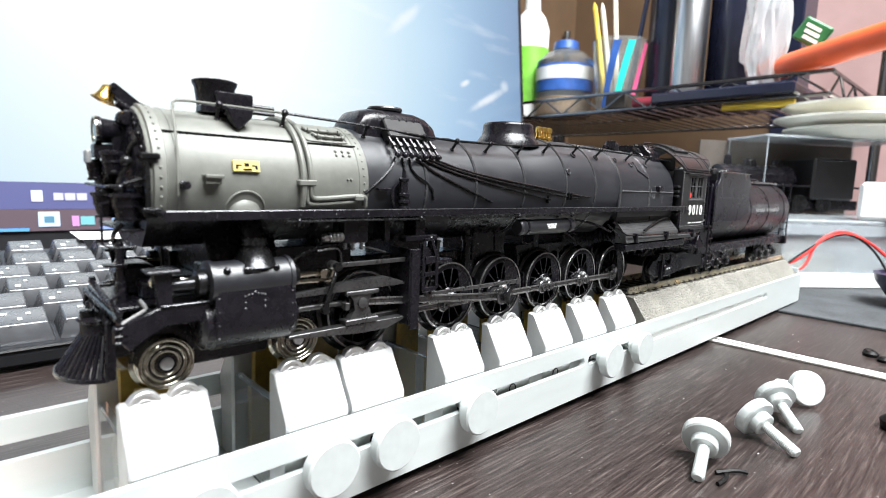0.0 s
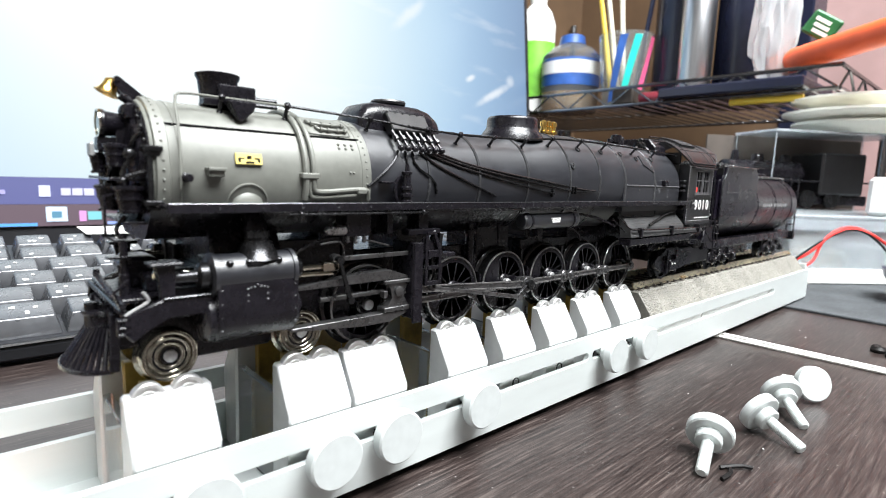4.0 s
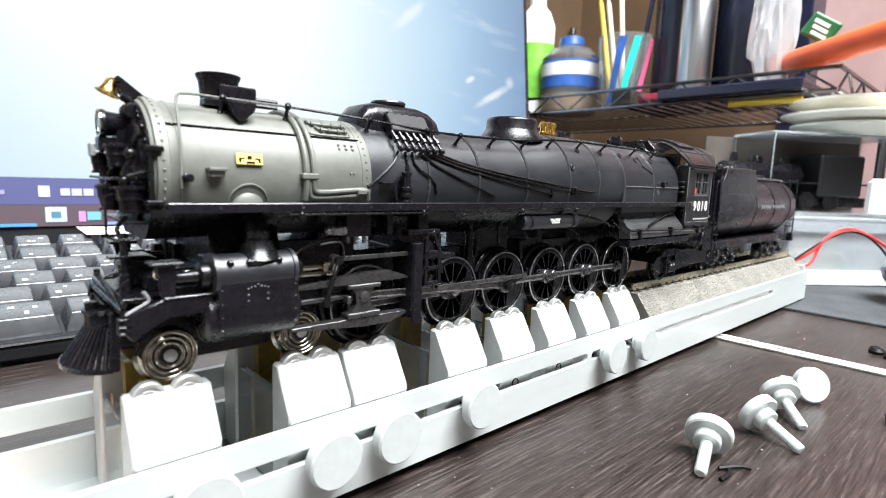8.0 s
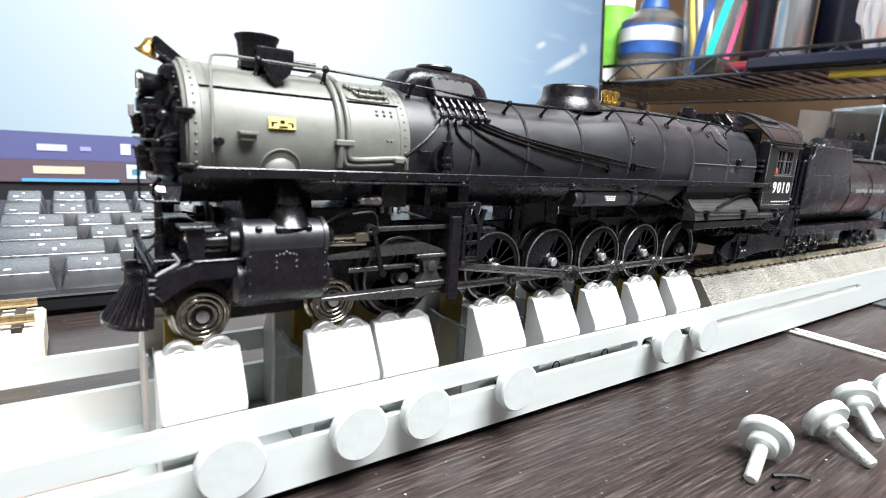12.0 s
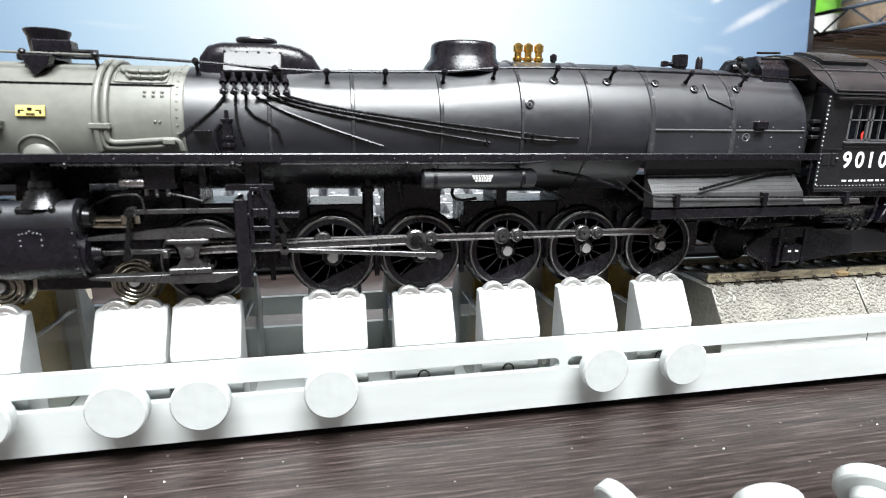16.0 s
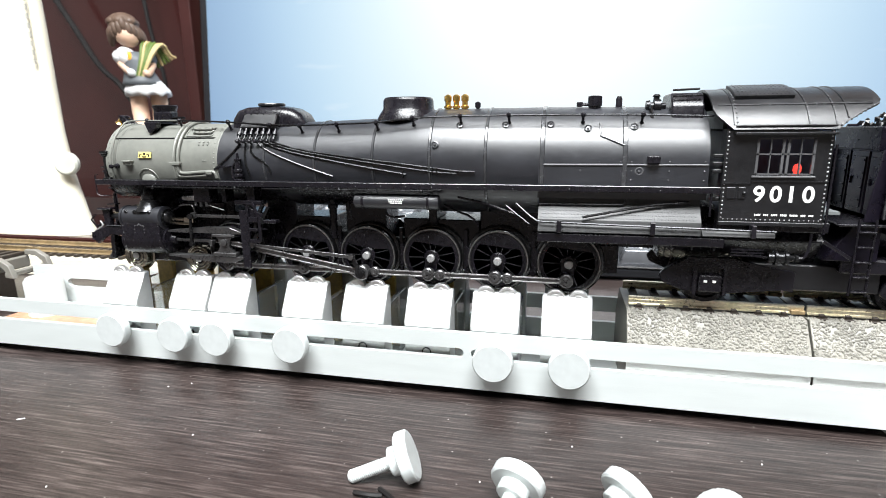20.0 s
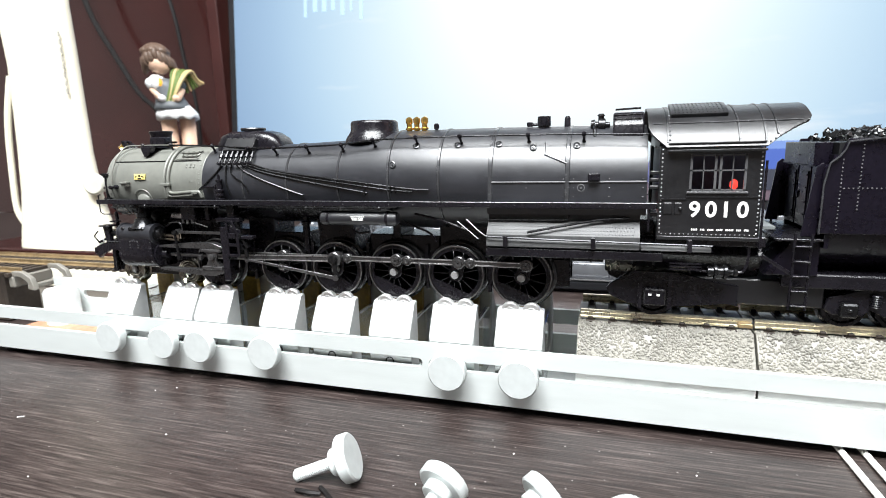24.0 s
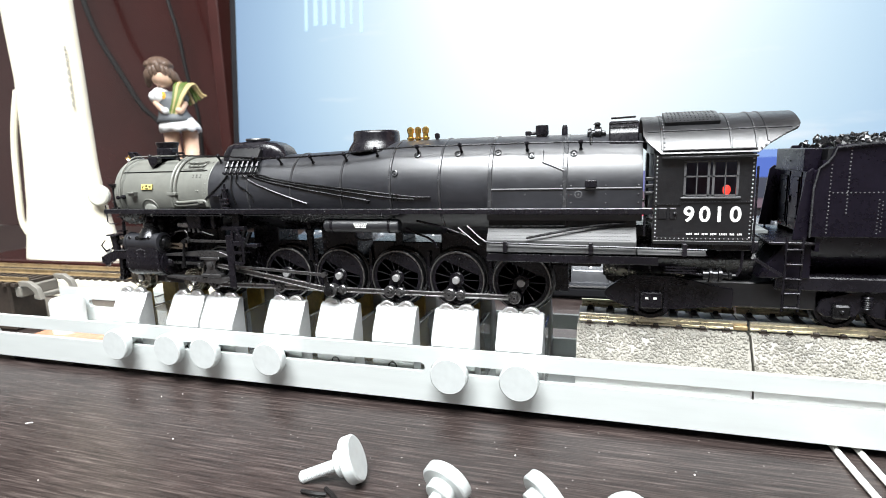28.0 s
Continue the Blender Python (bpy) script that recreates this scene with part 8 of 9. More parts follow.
    ob = new("figurine", me)
    ob.matrix_world = Matrix.Translation((-0.2900, 0.2745, 0)) @ Matrix.Rotation(radians(38), 4, "Z") @ Matrix.Scale(1.236, 4)
    return tagged(ob, "small painted plastic figurine holding green leaves, on the desk", "figurine")


figurine()

# cables hanging before the panel
for pts, r in (([(-0.560, 0.378, 0.48), (-0.504, 0.375, 0.292), (-0.486, 0.375, 0.243), (-0.457, 0.375, 0.199), (-0.432, 0.375, 0.156), (-0.404, 0.375, 0.137), (-0.375, 0.375, 0.085), (-0.350, 0.372, 0.0032)], 0.0032),
               ([(-0.395, 0.376, 0.42), (-0.373, 0.375, 0.277), (-0.362, 0.375, 0.241), (-0.357, 0.375, 0.192), (-0.345, 0.375, 0.144), (-0.346, 0.375, 0.104), (-0.344, 0.372, 0.0022)], 0.0022)):
    bm = B()
    pipe(bm, pts, r, 8, 2)
    solo("cable", bm, BLACK_WIRE, "thin black cable hanging in front of the cabinet", "cable", "hanging cables", origin=pts[-1])

CLIP_GREY = material("grey_beige_clip_plastic", (0.16, 0.15, 0.13), 0.5, 0, 200, 0.12)
# foam block and loose track behind the stand's end
bm = B()
box(bm, -0.330, -0.080, 0.072, 0.0995, 0.0, 0.0120, 0.001)
solo("foam_block", bm, CREAM, "white foam block on the desk", "foam block", origin=(-0.16, 0.08, 0))


def loose_track(x0, x1, y, z, label, pitch=0.0062):
    ob = start_thing("loose_track", (x0 + x1) / 2, y, z, label, "model track", "loose track pieces")
    x = x0 + 0.002
    while x < x1:
        bm = B()
        box(bm, x - 0.0013, x + 0.0013, y - 0.0128, y + 0.0128, z, z + 0.0018, 0.0002)
        part("sleeper", bm, TIE_BROWN, ob)
        x += pitch
    for s in (-1, 1):
        bm = B()
        yc = y + s * 0.0086
        zz = z + 0.0018
        prism(bm, [(yc - 0.0010, zz), (yc + 0.0010, zz), (yc + 0.0010, zz + 0.0003), (yc + 0.0003, zz + 0.0006), (yc + 0.0003, zz + 0.0016), (yc + 0.0005, zz + 0.0019), (yc + 0.0005, zz + 0.0025),
                   (yc - 0.0005, zz + 0.0025), (yc - 0.0005, zz + 0.0019), (yc - 0.0003, zz + 0.0016), (yc - 0.0003, zz + 0.0006), (yc - 0.0010, zz + 0.0003)], x0, x1, "x")
        part("rail", bm, RUST_RAIL, ob, "bronzed rail", smooth=0)
    return ob


loose_track(-0.330, -0.082, 0.086, 0.0121, "loose bronzed flexible track lying on a foam block")
# second piece resting on the open end of the stand
t2 = loose_track(-0.260, -0.147, 0.020, 0.0256, "loose bronzed track with a grey end clip, beside the stand")
for yy in (0.0095, 0.0275):
    bm = B()
    prism(bm, [(-0.150, 0.0285), (-0.143, 0.0285), (-0.1375, 0.0255), (-0.1355, 0.0195), (-0.1385, 0.0195), (-0.1400, 0.0240), (-0.1435, 0.0262), (-0.150, 0.0262)], yy - 0.0012, yy + 0.0012, "y", 0.0003)
    part("end_clip", bm, CLIP_GREY, t2, "bent grey plastic end clip")
bm = B()
box(bm, -0.1535, -0.1495, 0.0085, 0.0285, 0.0200, 0.0256, 0.0006)
box(bm, -0.1410, -0.1385, 0.0085, 0.0285, 0.0195, 0.0222, 0.0006)
part("end_clip_bar", bm, CLIP_GREY, t2)
# added dark block that stands in for the shade between the track's legs
bm = B()
box(bm, -0.250, -0.163, 0.012, 0.030, 0.0, 0.0255, 0.001)
solo("foam_block", bm, TIE_BROWN, "dark block filling the shaded gaps under a loose track end", "foam block", origin=(-0.2, 0.02, 0))
bm = B()
lathe(bm, (-0.121, 0.010, 0.0036), (0, 0, 1), [(0, 0.0075), (0.016, 0.0075), (0.0175, 0.0065), (0.0175, 0)], 28)
solo("bumper_post", bm, BLOCK_WHITE, "round white plastic post in the open end of the stand", "post", origin=(-0.121, 0.010, 0.0036))

# two cotton cords on the desk
for x, dx in ((0.1945, 0.0075), (0.2002, 0.0062)):
    bm = B()
    pipe(bm, [(x, 0.03, 0.0009), (x + 0.001, -0.02, 0.0009), (x + dx * 0.4, -0.06, 0.0009), (x + dx * 0.8, -0.12, 0.0009), (x + dx, -0.30, 0.0009)], 0.00085, 8, 2)
    solo("cotton_cord", bm, CORD_WHITE, "thin fuzzy white cord lying across the desk", "cord", "cords under the stand", origin=(x, -0.1, 0))

# shreds and crumbs
for pts in (((0.0600, -0.0715, 0.0006), (0.0640, -0.0722, 0.0010), (0.0668, -0.0712, 0.0006)), ((0.0655, -0.0690, 0.0006), (0.0700, -0.0725, 0.0012), (0.0722, -0.0745, 0.0006))):
    bm = B()
    pipe(bm, pts, 0.0006, 6, 1)
    solo("black_shred", bm, BLACK_WIRE, "short black plastic shred beside a loose screw", "shred", "plastic shreds", origin=pts[0])
rng = random.Random(3)
for x, y, l in [(-0.0510, -0.0610, 0.0022)] + [(rng.uniform(-0.10, 0.26), rng.uniform(-0.15, -0.03), rng.uniform(0.0003, 0.0006)) for _ in range(34)]:
    bm = B()
    a = rng.uniform(0, 6.28)
    box(bm, -l / 2, l / 2, -0.00016, 0.00016, 0, 0.0003, 0.0001, Matrix.Translation((x, y, 0.0)) @ Matrix.Rotation(a if l < 0.001 else 0.6, 4, "Z"))
    solo("crumb", bm, WHITE_PLASTIC, "tiny white crumb on the desk", "crumb", "crumbs on the desk", origin=(x, y, 0))

# ---- the desk's far side: mat, storage box, second model, plates ----
bm = B()
box(bm, 0.302, 0.72, -0.32, 0.012, 0.0002, 0.0017, 0.0003)
solo("desk_mat", bm, MAT_GREY, "worn grey-black rubber mat on the desk", "mat", origin=(0.5, -0.1, 0))

BR = Matrix.Translation((0.3960, 0.0060, 0.0018)) @ Matrix.Rotation(radians(-35), 4, "Z")


def at_box(p):
    return BR @ Vector(p)


sbox = start_thing("storage_box", *at_box((0.1, 0.09, 0)), "clear frosted plastic storage box with a lid", "storage box")
bm = B()
W, Dp, H = 0.20, 0.20, 0.050
for x0, x1, y0, y1, z0, z1 in ((0, W, 0, 0.0015, 0, H), (0, W, Dp - 0.0015, Dp, 0, H), (0, 0.0015, 0.0015, Dp - 0.0015, 0, H), (W - 0.0015, W, 0.0015, Dp - 0.0015, 0, H), (0.0015, W - 0.0015, 0.0015, Dp - 0.0015, 0, 0.0015)):
    box(bm, x0, x1, y0, y1, z0, z1, 0.0003, BR)
part("box_body", bm, BOX_CLEAR, sbox)
bm = B()
box(bm, -0.003, W + 0.003, -0.003, Dp + 0.003, H + 0.0002, H + 0.004, 0.001, BR)
box(bm, -0.003, W + 0.003, -0.003, -0.0015, H - 0.008, H + 0.0002, 0.0004, BR)
part("lid", bm, BOX_CLEAR, sbox, "frosted lid")
bm = B()
box(bm, 0.0, W, -0.004, 0.0, 0.0, 0.012, 0.001, BR)
part("base_rim", bm, WHITE_PLASTIC, sbox, "white lower rim")
for k, (x, y, w, h, c) in enumerate(((0.06, 0.06, 0.05, 0.018, (0.55, 0.42, 0.25)), (0.13, 0.07, 0.04, 0.022, (0.5, 0.5, 0.48)), (0.10, 0.12, 0.06, 0.028, (0.45, 0.36, 0.26)))):
    bm = B()
    box(bm, x, x + w, y, y + 0.03, 0.0016, h, 0.002, BR)
    solo("packet", bm, material("packet_card", c, 0.6, 0, 60, 0.2), "small card packet inside the clear box", "packet", "packets in the box", origin=at_box((x, y, 0.0016)))

ZL = 0.0560


def second_loco():
    o = start_thing("parked_model_locomotive", *at_box((0.11, 0.13, ZL - 0.0018)), "second black model locomotive parked on the storage box", "model locomotive")
    M = Matrix.Translation((-0.020, 0.010, 0)) @ BR @ Matrix.Translation((0.0, 0.10, ZL - 0.0018)) @ Matrix.Scale(1.2, 4)
    bm = B()
    lathe(bm, M @ Vector((0.035, 0.02, 0.028)), M.to_3x3() @ Vector((1, 0, 0)), [(0, 0.010), (0.001, 0.013), (0.075, 0.0135), (0.08, 0.012)], 28)
    part("boiler", bm, BLACK, o)
    bm = B()
    box(bm, 0.110, 0.150, 0.002, 0.038, 0.012, 0.046, 0.002, M)
    part("cab", bm, CAB_BLACK, o)
    bm = B()
    box(bm, 0.020, 0.158, 0.006, 0.034, 0.004, 0.012, 0.001, M)
    part("frame", bm, BLACK, o)
    for x, r, h in ((0.045, 0.0035, 0.049), (0.065, 0.0060, 0.046), (0.090, 0.0050, 0.046)):
        bm = B()
        lathe(bm, M @ Vector((x, 0.02, 0.038)), (0, 0, 1), [(0, r * 1.1), (h - 0.042, r), (h - 0.039, r * 0.8), (h - 0.038, 0)], 18)
        part("dome" if r > 0.004 else "chimney", bm, BLACK, o)
    for k in range(5):
        for y in (0.004, 0.036):
            bm = B()
            lathe(bm, M @ Vector((0.035 + k * 0.022, y, 0.0086)), M.to_3x3() @ Vector((0, 1, 0)), [(-0.0012, 0.0), (-0.0012, 0.0086), (0.0012, 0.0086), (0.0012, 0)], 24)
            part("wheel", bm, STEEL_DARK, o)
    bm = B()
    box(bm, 0.028, 0.155, 0.003, 0.006, 0.022, 0.0235, 0.0003, M)
    part("running_board", bm, BLACK, o)


second_loco()
# display case over the second model
case = start_thing("display_case", *at_box((0.11, 0.13, ZL - 0.0018)), "clear acrylic display case over a parked model", "display case")
bm = B()
M = BR @ Matrix.Translation((0.0, 0.095, ZL - 0.0018))
box(bm, 0.050, 0.20, -0.004, 0.055, 0.0725, 0.0750, 0.0004, M)
part("case_top", bm, BOX_CLEAR, case)
bm = B()
box(bm, 0.020, 0.199, 0.0552, 0.0575, 0.0, 0.0725, 0.0002, M)
part("case_back", bm, material("grey_brown_card", (0.085, 0.07, 0.06), 0.6, 0, 60, 0.2), case, "grey-brown back panel")
for x in (0.051, 0.197):
    for y in (-0.003, 0.052):
        bm = B()
        box(bm, x, x + 0.0010, y, y + 0.0010, 0.0, 0.0725, 0.0001, M)
        part("case_post", bm, BOX_CLEAR, case)
# cream plates on the case
M = Matrix.Translation((0.030, -0.030, 0)) @ BR @ Matrix.Translation((0.085, 0.125, ZL - 0.0018 + 0.0752))
for k, (r, z) in enumerate(((0.055, 0.0), (0.064, 0.0105), (0.058, 0.0235))):
    bm = B()
    lathe(bm, M @ Vector((0.03, 0.0, z)), (0, 0, 1), [(0, 0.0), (0, r * 0.62), (0.003, r * 0.75), (0.009, r), (0.0112, r), (0.0100, r * 0.93), (0.0045, r * 0.72), (0.003, 0.0)], 48)
    solo("plate", bm, material("pale_cream_plastic", (0.86, 0.84, 0.74), 0.45, 0, 60, 0.05) if k == 0 else bpy.data.materials["pale_cream_plastic"], "cream plastic plate in a stack", "plate", "stacked plates", origin=M @ Vector((0.03, 0.0, z)))
bm = B()
box(bm, 0.462, 0.520, -0.10, -0.026, 0.0560, 0.0870, 0.003, None)
solo("white_carton", bm, WHITE_PLASTIC, "small white carton on the storage box", "carton", origin=(0.49, -0.06, 0.056))

# red wires
for pts, r, mt in (([(0.3150, -0.004, 0.0640), (0.3300, -0.004, 0.0680), (0.350, 0.000, 0.060), (0.3850, 0.012, 0.0568), (0.45, 0.03, 0.058)], 0.0011, RED_WIRE),
                   ([(0.3400, -0.012, 0.0240), (0.3600, -0.018, 0.0220), (0.3720, -0.020, 0.0420), (0.3860, -0.032, 0.0520), (0.4050, -0.050, 0.0400), (0.4200, -0.066, 0.0200), (0.45, -0.09, 0.0030)], 0.0010, RED_WIRE),
                   ([(0.3400, -0.008, 0.0250), (0.3560, -0.016, 0.0300), (0.3760, -0.026, 0.0480), (0.3940, -0.042, 0.0480), (0.4150, -0.062, 0.0260), (0.44, -0.085, 0.0030)], 0.0010, RED_WIRE),
                   ([(0.3400, -0.010, 0.0255), (0.3700, -0.022, 0.0420), (0.3860, -0.036, 0.0505), (0.4000, -0.052, 0.0360), (0.4100, -0.064, 0.0060)], 0.0007, BLACK_WIRE)):
    bm = B()
    pipe(bm, pts, r, 8, 2)
    solo("wire", bm, mt, "red insulated wire looping from the track" if mt is RED_WIRE else "thin black wire looping from the track", "wire", "loose wires", origin=pts[0])
# dark bowl-shaped cover, bits
bm = B()
lathe(bm, (0.395, -0.082, 0.0018), (0, 0, 1), [(0, 0.016), (0.006, 0.022), (0.016, 0.029), (0.022, 0.031), (0.0225, 0.028), (0.010, 0.020), (0.004, 0.0)], 30)
solo("plastic_bowl", bm, material("dark_violet_plastic", (0.025, 0.018, 0.045), 0.3, 0, 80, 0.2), "dark violet plastic bowl on the mat", "bowl", origin=(0.395, -0.082, 0))
for x, y, r in ((0.2360, -0.0760, 0.0030), (0.2420, -0.0745, 0.0022), (0.2300, -0.0820, 0.0026), (0.1420, -0.0985, 0.0058)):
    bm = B()
    lathe(bm, (x, y, 0), (0, 0, 1), [(0, r), (r * 0.5, r * 1.1), (r * 0.9, r * 0.7), (r * 0.95, r * 0.3), (r * 0.7, 0)], 14)
    solo("black_bushing", bm, BLACK_WIRE, "small black plastic bushing on the desk", "bushing", "black bits", origin=(x, y, 0))

# ---- wire shelf along the side, with what stands on it ----
SZ, SX0, SX1, SY0, SY1 = 0.174, 0.555, 0.820, 0.022, 0.520
shelf = start_thing("wire_shelf", 0.66, 0.27, SZ, "chromed wire shelf with a raised rim, full of clutter", "shelf")
for x in (SX0, SX1):
    for dz in (0, 0.022):
        bm = B()
        pipe(bm, [(x, SY0, SZ + dz), (x, SY1, SZ + dz)], 0.0022, 8)
        part("rim_wire", bm, SHELF_CHROME, shelf)
for y in (SY0, SY1):
    for dz in (0, 0.022):
        bm = B()
        pipe(bm, [(SX0, y, SZ + dz), (SX1, y, SZ + dz)], 0.0022, 8)
        part("rim_wire", bm, SHELF_CHROME, shelf)
bm = B()
pts = []
n = 16
for k in range(n + 1):
    pts.append((SX0, SY0 + (SY1 - SY0) * k / n, SZ + (0.022 if k % 2 else 0)))
pipe(bm, pts, 0.0014, 6)
part("zigzag_wire", bm, SHELF_CHROME, shelf)
bm = B()
pts = []
for k in range(9):
    pts.append((SX0 + (SX1 - SX0) * k / 8, SY0, SZ + (0.022 if k % 2 else 0)))
pipe(bm, pts, 0.0014, 6)
part("zigzag_wire", bm, SHELF_CHROME, shelf)
for k in range(30):
    y = SY0 + 0.008 + k * 0.0165
    bm = B()
    pipe(bm, [(SX0, y, SZ + 0.001), (SX1, y, SZ + 0.001)], 0.0013, 6)
    part("deck_wire", bm, SHELF_CHROME, shelf)
for x in (SX1,):
    for y in (SY0, SY1):
        bm = B()
        cyl(bm, (x, y, 0.0), (x, y, SZ + 0.20), 0.0060, seg=16)
        post = part("post", bm, SHELF_CHROME, shelf)
        for dz in (0.003,):
            bm = B()
            lathe(bm, (x, y, SZ - 0.012), (0, 0, 1), [(0, 0.0068), (0.002, 0.0085), (0.034, 0.0085), (0.036, 0.0068)], 16)
            part("collar", bm, SHELF_CHROME, post)
Z0 = SZ + 0.0026


def bottle_at(x, y, r, h, mt, cap, label, cat, nm, band=None, bandmat=None):
    ob = start_thing(nm, x, y, Z0, label, cat)
    bm = B()
    lathe(bm, (x, y, Z0), (0, 0, 1), [(0, r * 0.9), (0.003, r), (h * 0.72, r), (h * 0.82, r * 0.75), (h * 0.88, r * 0.42), (h * 0.90, r * 0.40)], 28)
    part("body", bm, mt, ob)
    bm = B()
    lathe(bm, (x, y, Z0 + h * 0.88), (0, 0, 1), [(0, r * 0.46), (h * 0.10, r * 0.42), (h * 0.12, r * 0.3)], 20)
    part("cap", bm, cap, ob)
    if band:
        bm = B()
        lathe(bm, (x, y, Z0 + h * band[0]), (0, 0, 1), [(0, r), (0, r + 0.0006), (h * band[1], r + 0.0006), (h * band[1], r)], 28)
        part("label_band", bm, bandmat, ob)
    return ob


GREEN = material("lime_green_label", (0.20, 0.55, 0.06), 0.4, 0, 80, 0.2)
BLUE = material("blue_label", (0.03, 0.10, 0.35), 0.4, 0, 80, 0.3)
NAVY = material("dark_navy_plastic", (0.012, 0.014, 0.03), 0.25, 0, 60, 0.2)
ORANGE = material("orange_red_plastic", (0.85, 0.13, 0.04), 0.4, 0, 50, 0.1)
TEAL = material("teal_plastic", (0.02, 0.50, 0.42), 0.35, 0, 60, 0.15)
PINK = material("pink_plastic", (0.80, 0.12, 0.28), 0.4, 0, 60, 0.15)
YELLOW = material("yellow_plastic", (0.75, 0.52, 0.05), 0.4, 0, 60, 0.15)
CLEAR = clear_plastic("clear_polystyrene", (0.88, 0.92, 0.92), 0.06, 0.92)
bottle_at(0.600, 0.432, 0.028, 0.190, WHITE_PLASTIC, WHITE_PLASTIC, "white squeeze bottle with a lime green label, on the shelf", "bottle", "squeeze_bottle", (0.12, 0.45), GREEN)
jar = bottle_at(0.605, 0.368, 0.042, 0.112, CLEAR, BLUE, "clear jar with a blue and white label, on the shelf", "jar", "storage_jar", (0.32, 0.34), BLUE)
bm = B()
lathe(bm, (0.605, 0.368, Z0 + 0.052), (0, 0, 1), [(0, 0.0428), (0, 0.0432), (0.018, 0.0432), (0.018, 0.0428)], 28)
part("white_stripe", bm, WHITE_PLASTIC, jar)
bm = B()
lathe(bm, (0.605, 0.368, Z0 + 0.002), (0, 0, 1), [(0, 0.036), (0.026, 0.039), (0.028, 0.0)], 20)
part("contents", bm, material("brown_grains", (0.28, 0.16, 0.07), 0.6, 0, 400, 0.5), jar)
# pen cup
cup = start_thing("pen_cup", 0.600, 0.278, Z0, "clear plastic cup with coloured stripes, full of pens and brushes", "cup")
bm = B()
lathe(bm, (0.600, 0.278, Z0), (0, 0, 1), [(0, 0.0), (0, 0.026), (0.095, 0.036), (0.095, 0.0345), (0.002, 0.0245), (0.002, 0)], 28)
part("cup_body", bm, CLEAR, cup)
for a0, mt in ((200, TEAL), (245, PINK), (170, BLUE)):
    bm = B()
    rows = []
    for k in range(9):
        h = 0.006 + k * 0.0105
        r = 0.0262 + h / 0.095 * 0.010
        a = radians(a0 + k * 3.5)
        rows.append([(0.600 + rr * math.cos(a + w), 0.278 + rr * math.sin(a + w), Z0 + h) for w, rr in ((0, r), (0.28, r), (0.28, r + 0.0006), (0, r + 0.0006))])
    loft(bm, rows)
    part("coloured_stripe", bm, mt, cup)
for k, (dx, dy, lx, ly, h, mt) in enumerate(((0.0, 0.012, 0.004, 0.045, 0.150, YELLOW), (-0.006, 0.010, 0.000, 0.040, 0.140, YELLOW), (0.006, 0.006, 0.000, 0.030, 0.145, CREAM), (0.0, -0.004, 0.012, 0.020, 0.175, CREAM), (0.006, -0.012, 0.01, -0.030, 0.150, NAVY))):
    bm = B()
    cyl(bm, (0.600 + dx, 0.278 + dy, Z0 + 0.003), (0.600 + lx, 0.278 + ly, Z0 + h), 0.0035, 0.0032, 8)
    lathe(bm, (0.600 + lx, 0.278 + ly, Z0 + h), (lx - dx, ly - dy, h), [(0, 0.0032), (0.008, 0.0008)], 8)
    solo("pen", bm, mt, "thin pen standing in the cup", "pen", "pens in the cup", origin=(0.600 + dx, 0.278 + dy, Z0 + 0.003))
for x, y, r, h, lab in ((0.648, 0.222, 0.036, 0.27, "tall glossy dark navy canister on the shelf"), (0.665, 0.148, 0.036, 0.25, "tall black canister on the shelf")):
    ob = start_thing("canister", x, y, Z0, lab, "canister", "dark canisters")
    bm = B()
    lathe(bm, (x, y, Z0), (0, 0, 1), [(0, r * 0.95), (0.004, r), (h * 0.8, r), (h * 0.82, r * 0.97), (h * 0.98, r * 0.97), (h, r * 0.9)], 36)
    part("body", bm, NAVY, ob)
    bm = B()
    lathe(bm, (x, y, Z0 + h), (0, 0, 1), [(0, r * 0.98), (0.012, r * 0.98), (0.015, r * 0.9)], 36)
    part("lid", bm, BLACK_WIRE, ob)
flask = start_thing("steel_flask", 0.607, 0.186, Z0, "slim brushed steel flask on the shelf", "flask")
bm = B()
lathe(bm, (0.607, 0.186, Z0), (0, 0, 1), [(0, 0.0), (0, 0.0185), (0.003, 0.0195), (0.22, 0.0195), (0.225, 0.0165)], 32)
part("body", bm, material("brushed_steel", (0.55, 0.56, 0.58), 0.3, 1.0, 300, 0.15, stretch=(1, 1, 0.1)), flask)
bm = B()
lathe(bm, (0.607, 0.186, Z0 + 0.225), (0, 0, 1), [(0, 0.0168), (0.03, 0.0168), (0.033, 0.015), (0.033, 0)], 32)
part("cap", bm, BLACK_WIRE, flask)
# crumpled clear bag
bm = B()
res = bmesh.ops.create_icosphere(bm, subdivisions=4, radius=0.042)
for v in bm.verts:
    n1 = noise.noise(v.co * 45) * 0.010 + noise.noise(v.co * 120) * 0.005
    v.co += v.co.normalized() * n1
    v.co.z *= 2.0
    v.co.x *= 0.55
    v.co.y *= 0.52
bmesh.ops.translate(bm, verts=bm.verts, vec=(0.600, 0.098, Z0 + 0.083))
solo("plastic_bag", bm, clear_plastic("crumpled_clear_film", (0.9, 0.92, 0.93), 0.12, 0.7), "crumpled clear plastic bag on the shelf", "bag", origin=(0.600, 0.098, Z0), smooth=12)
bm = B()
PK = Matrix.Translation((0.598, 0.053, Z0 + 0.068)) @ Matrix.Rotation(radians(35), 4, "X") @ Matrix.Rotation(radians(10), 4, "Z")
box(bm, -0.0035, 0.0035, -0.015, 0.015, -0.012, 0.012, 0.002, PK)
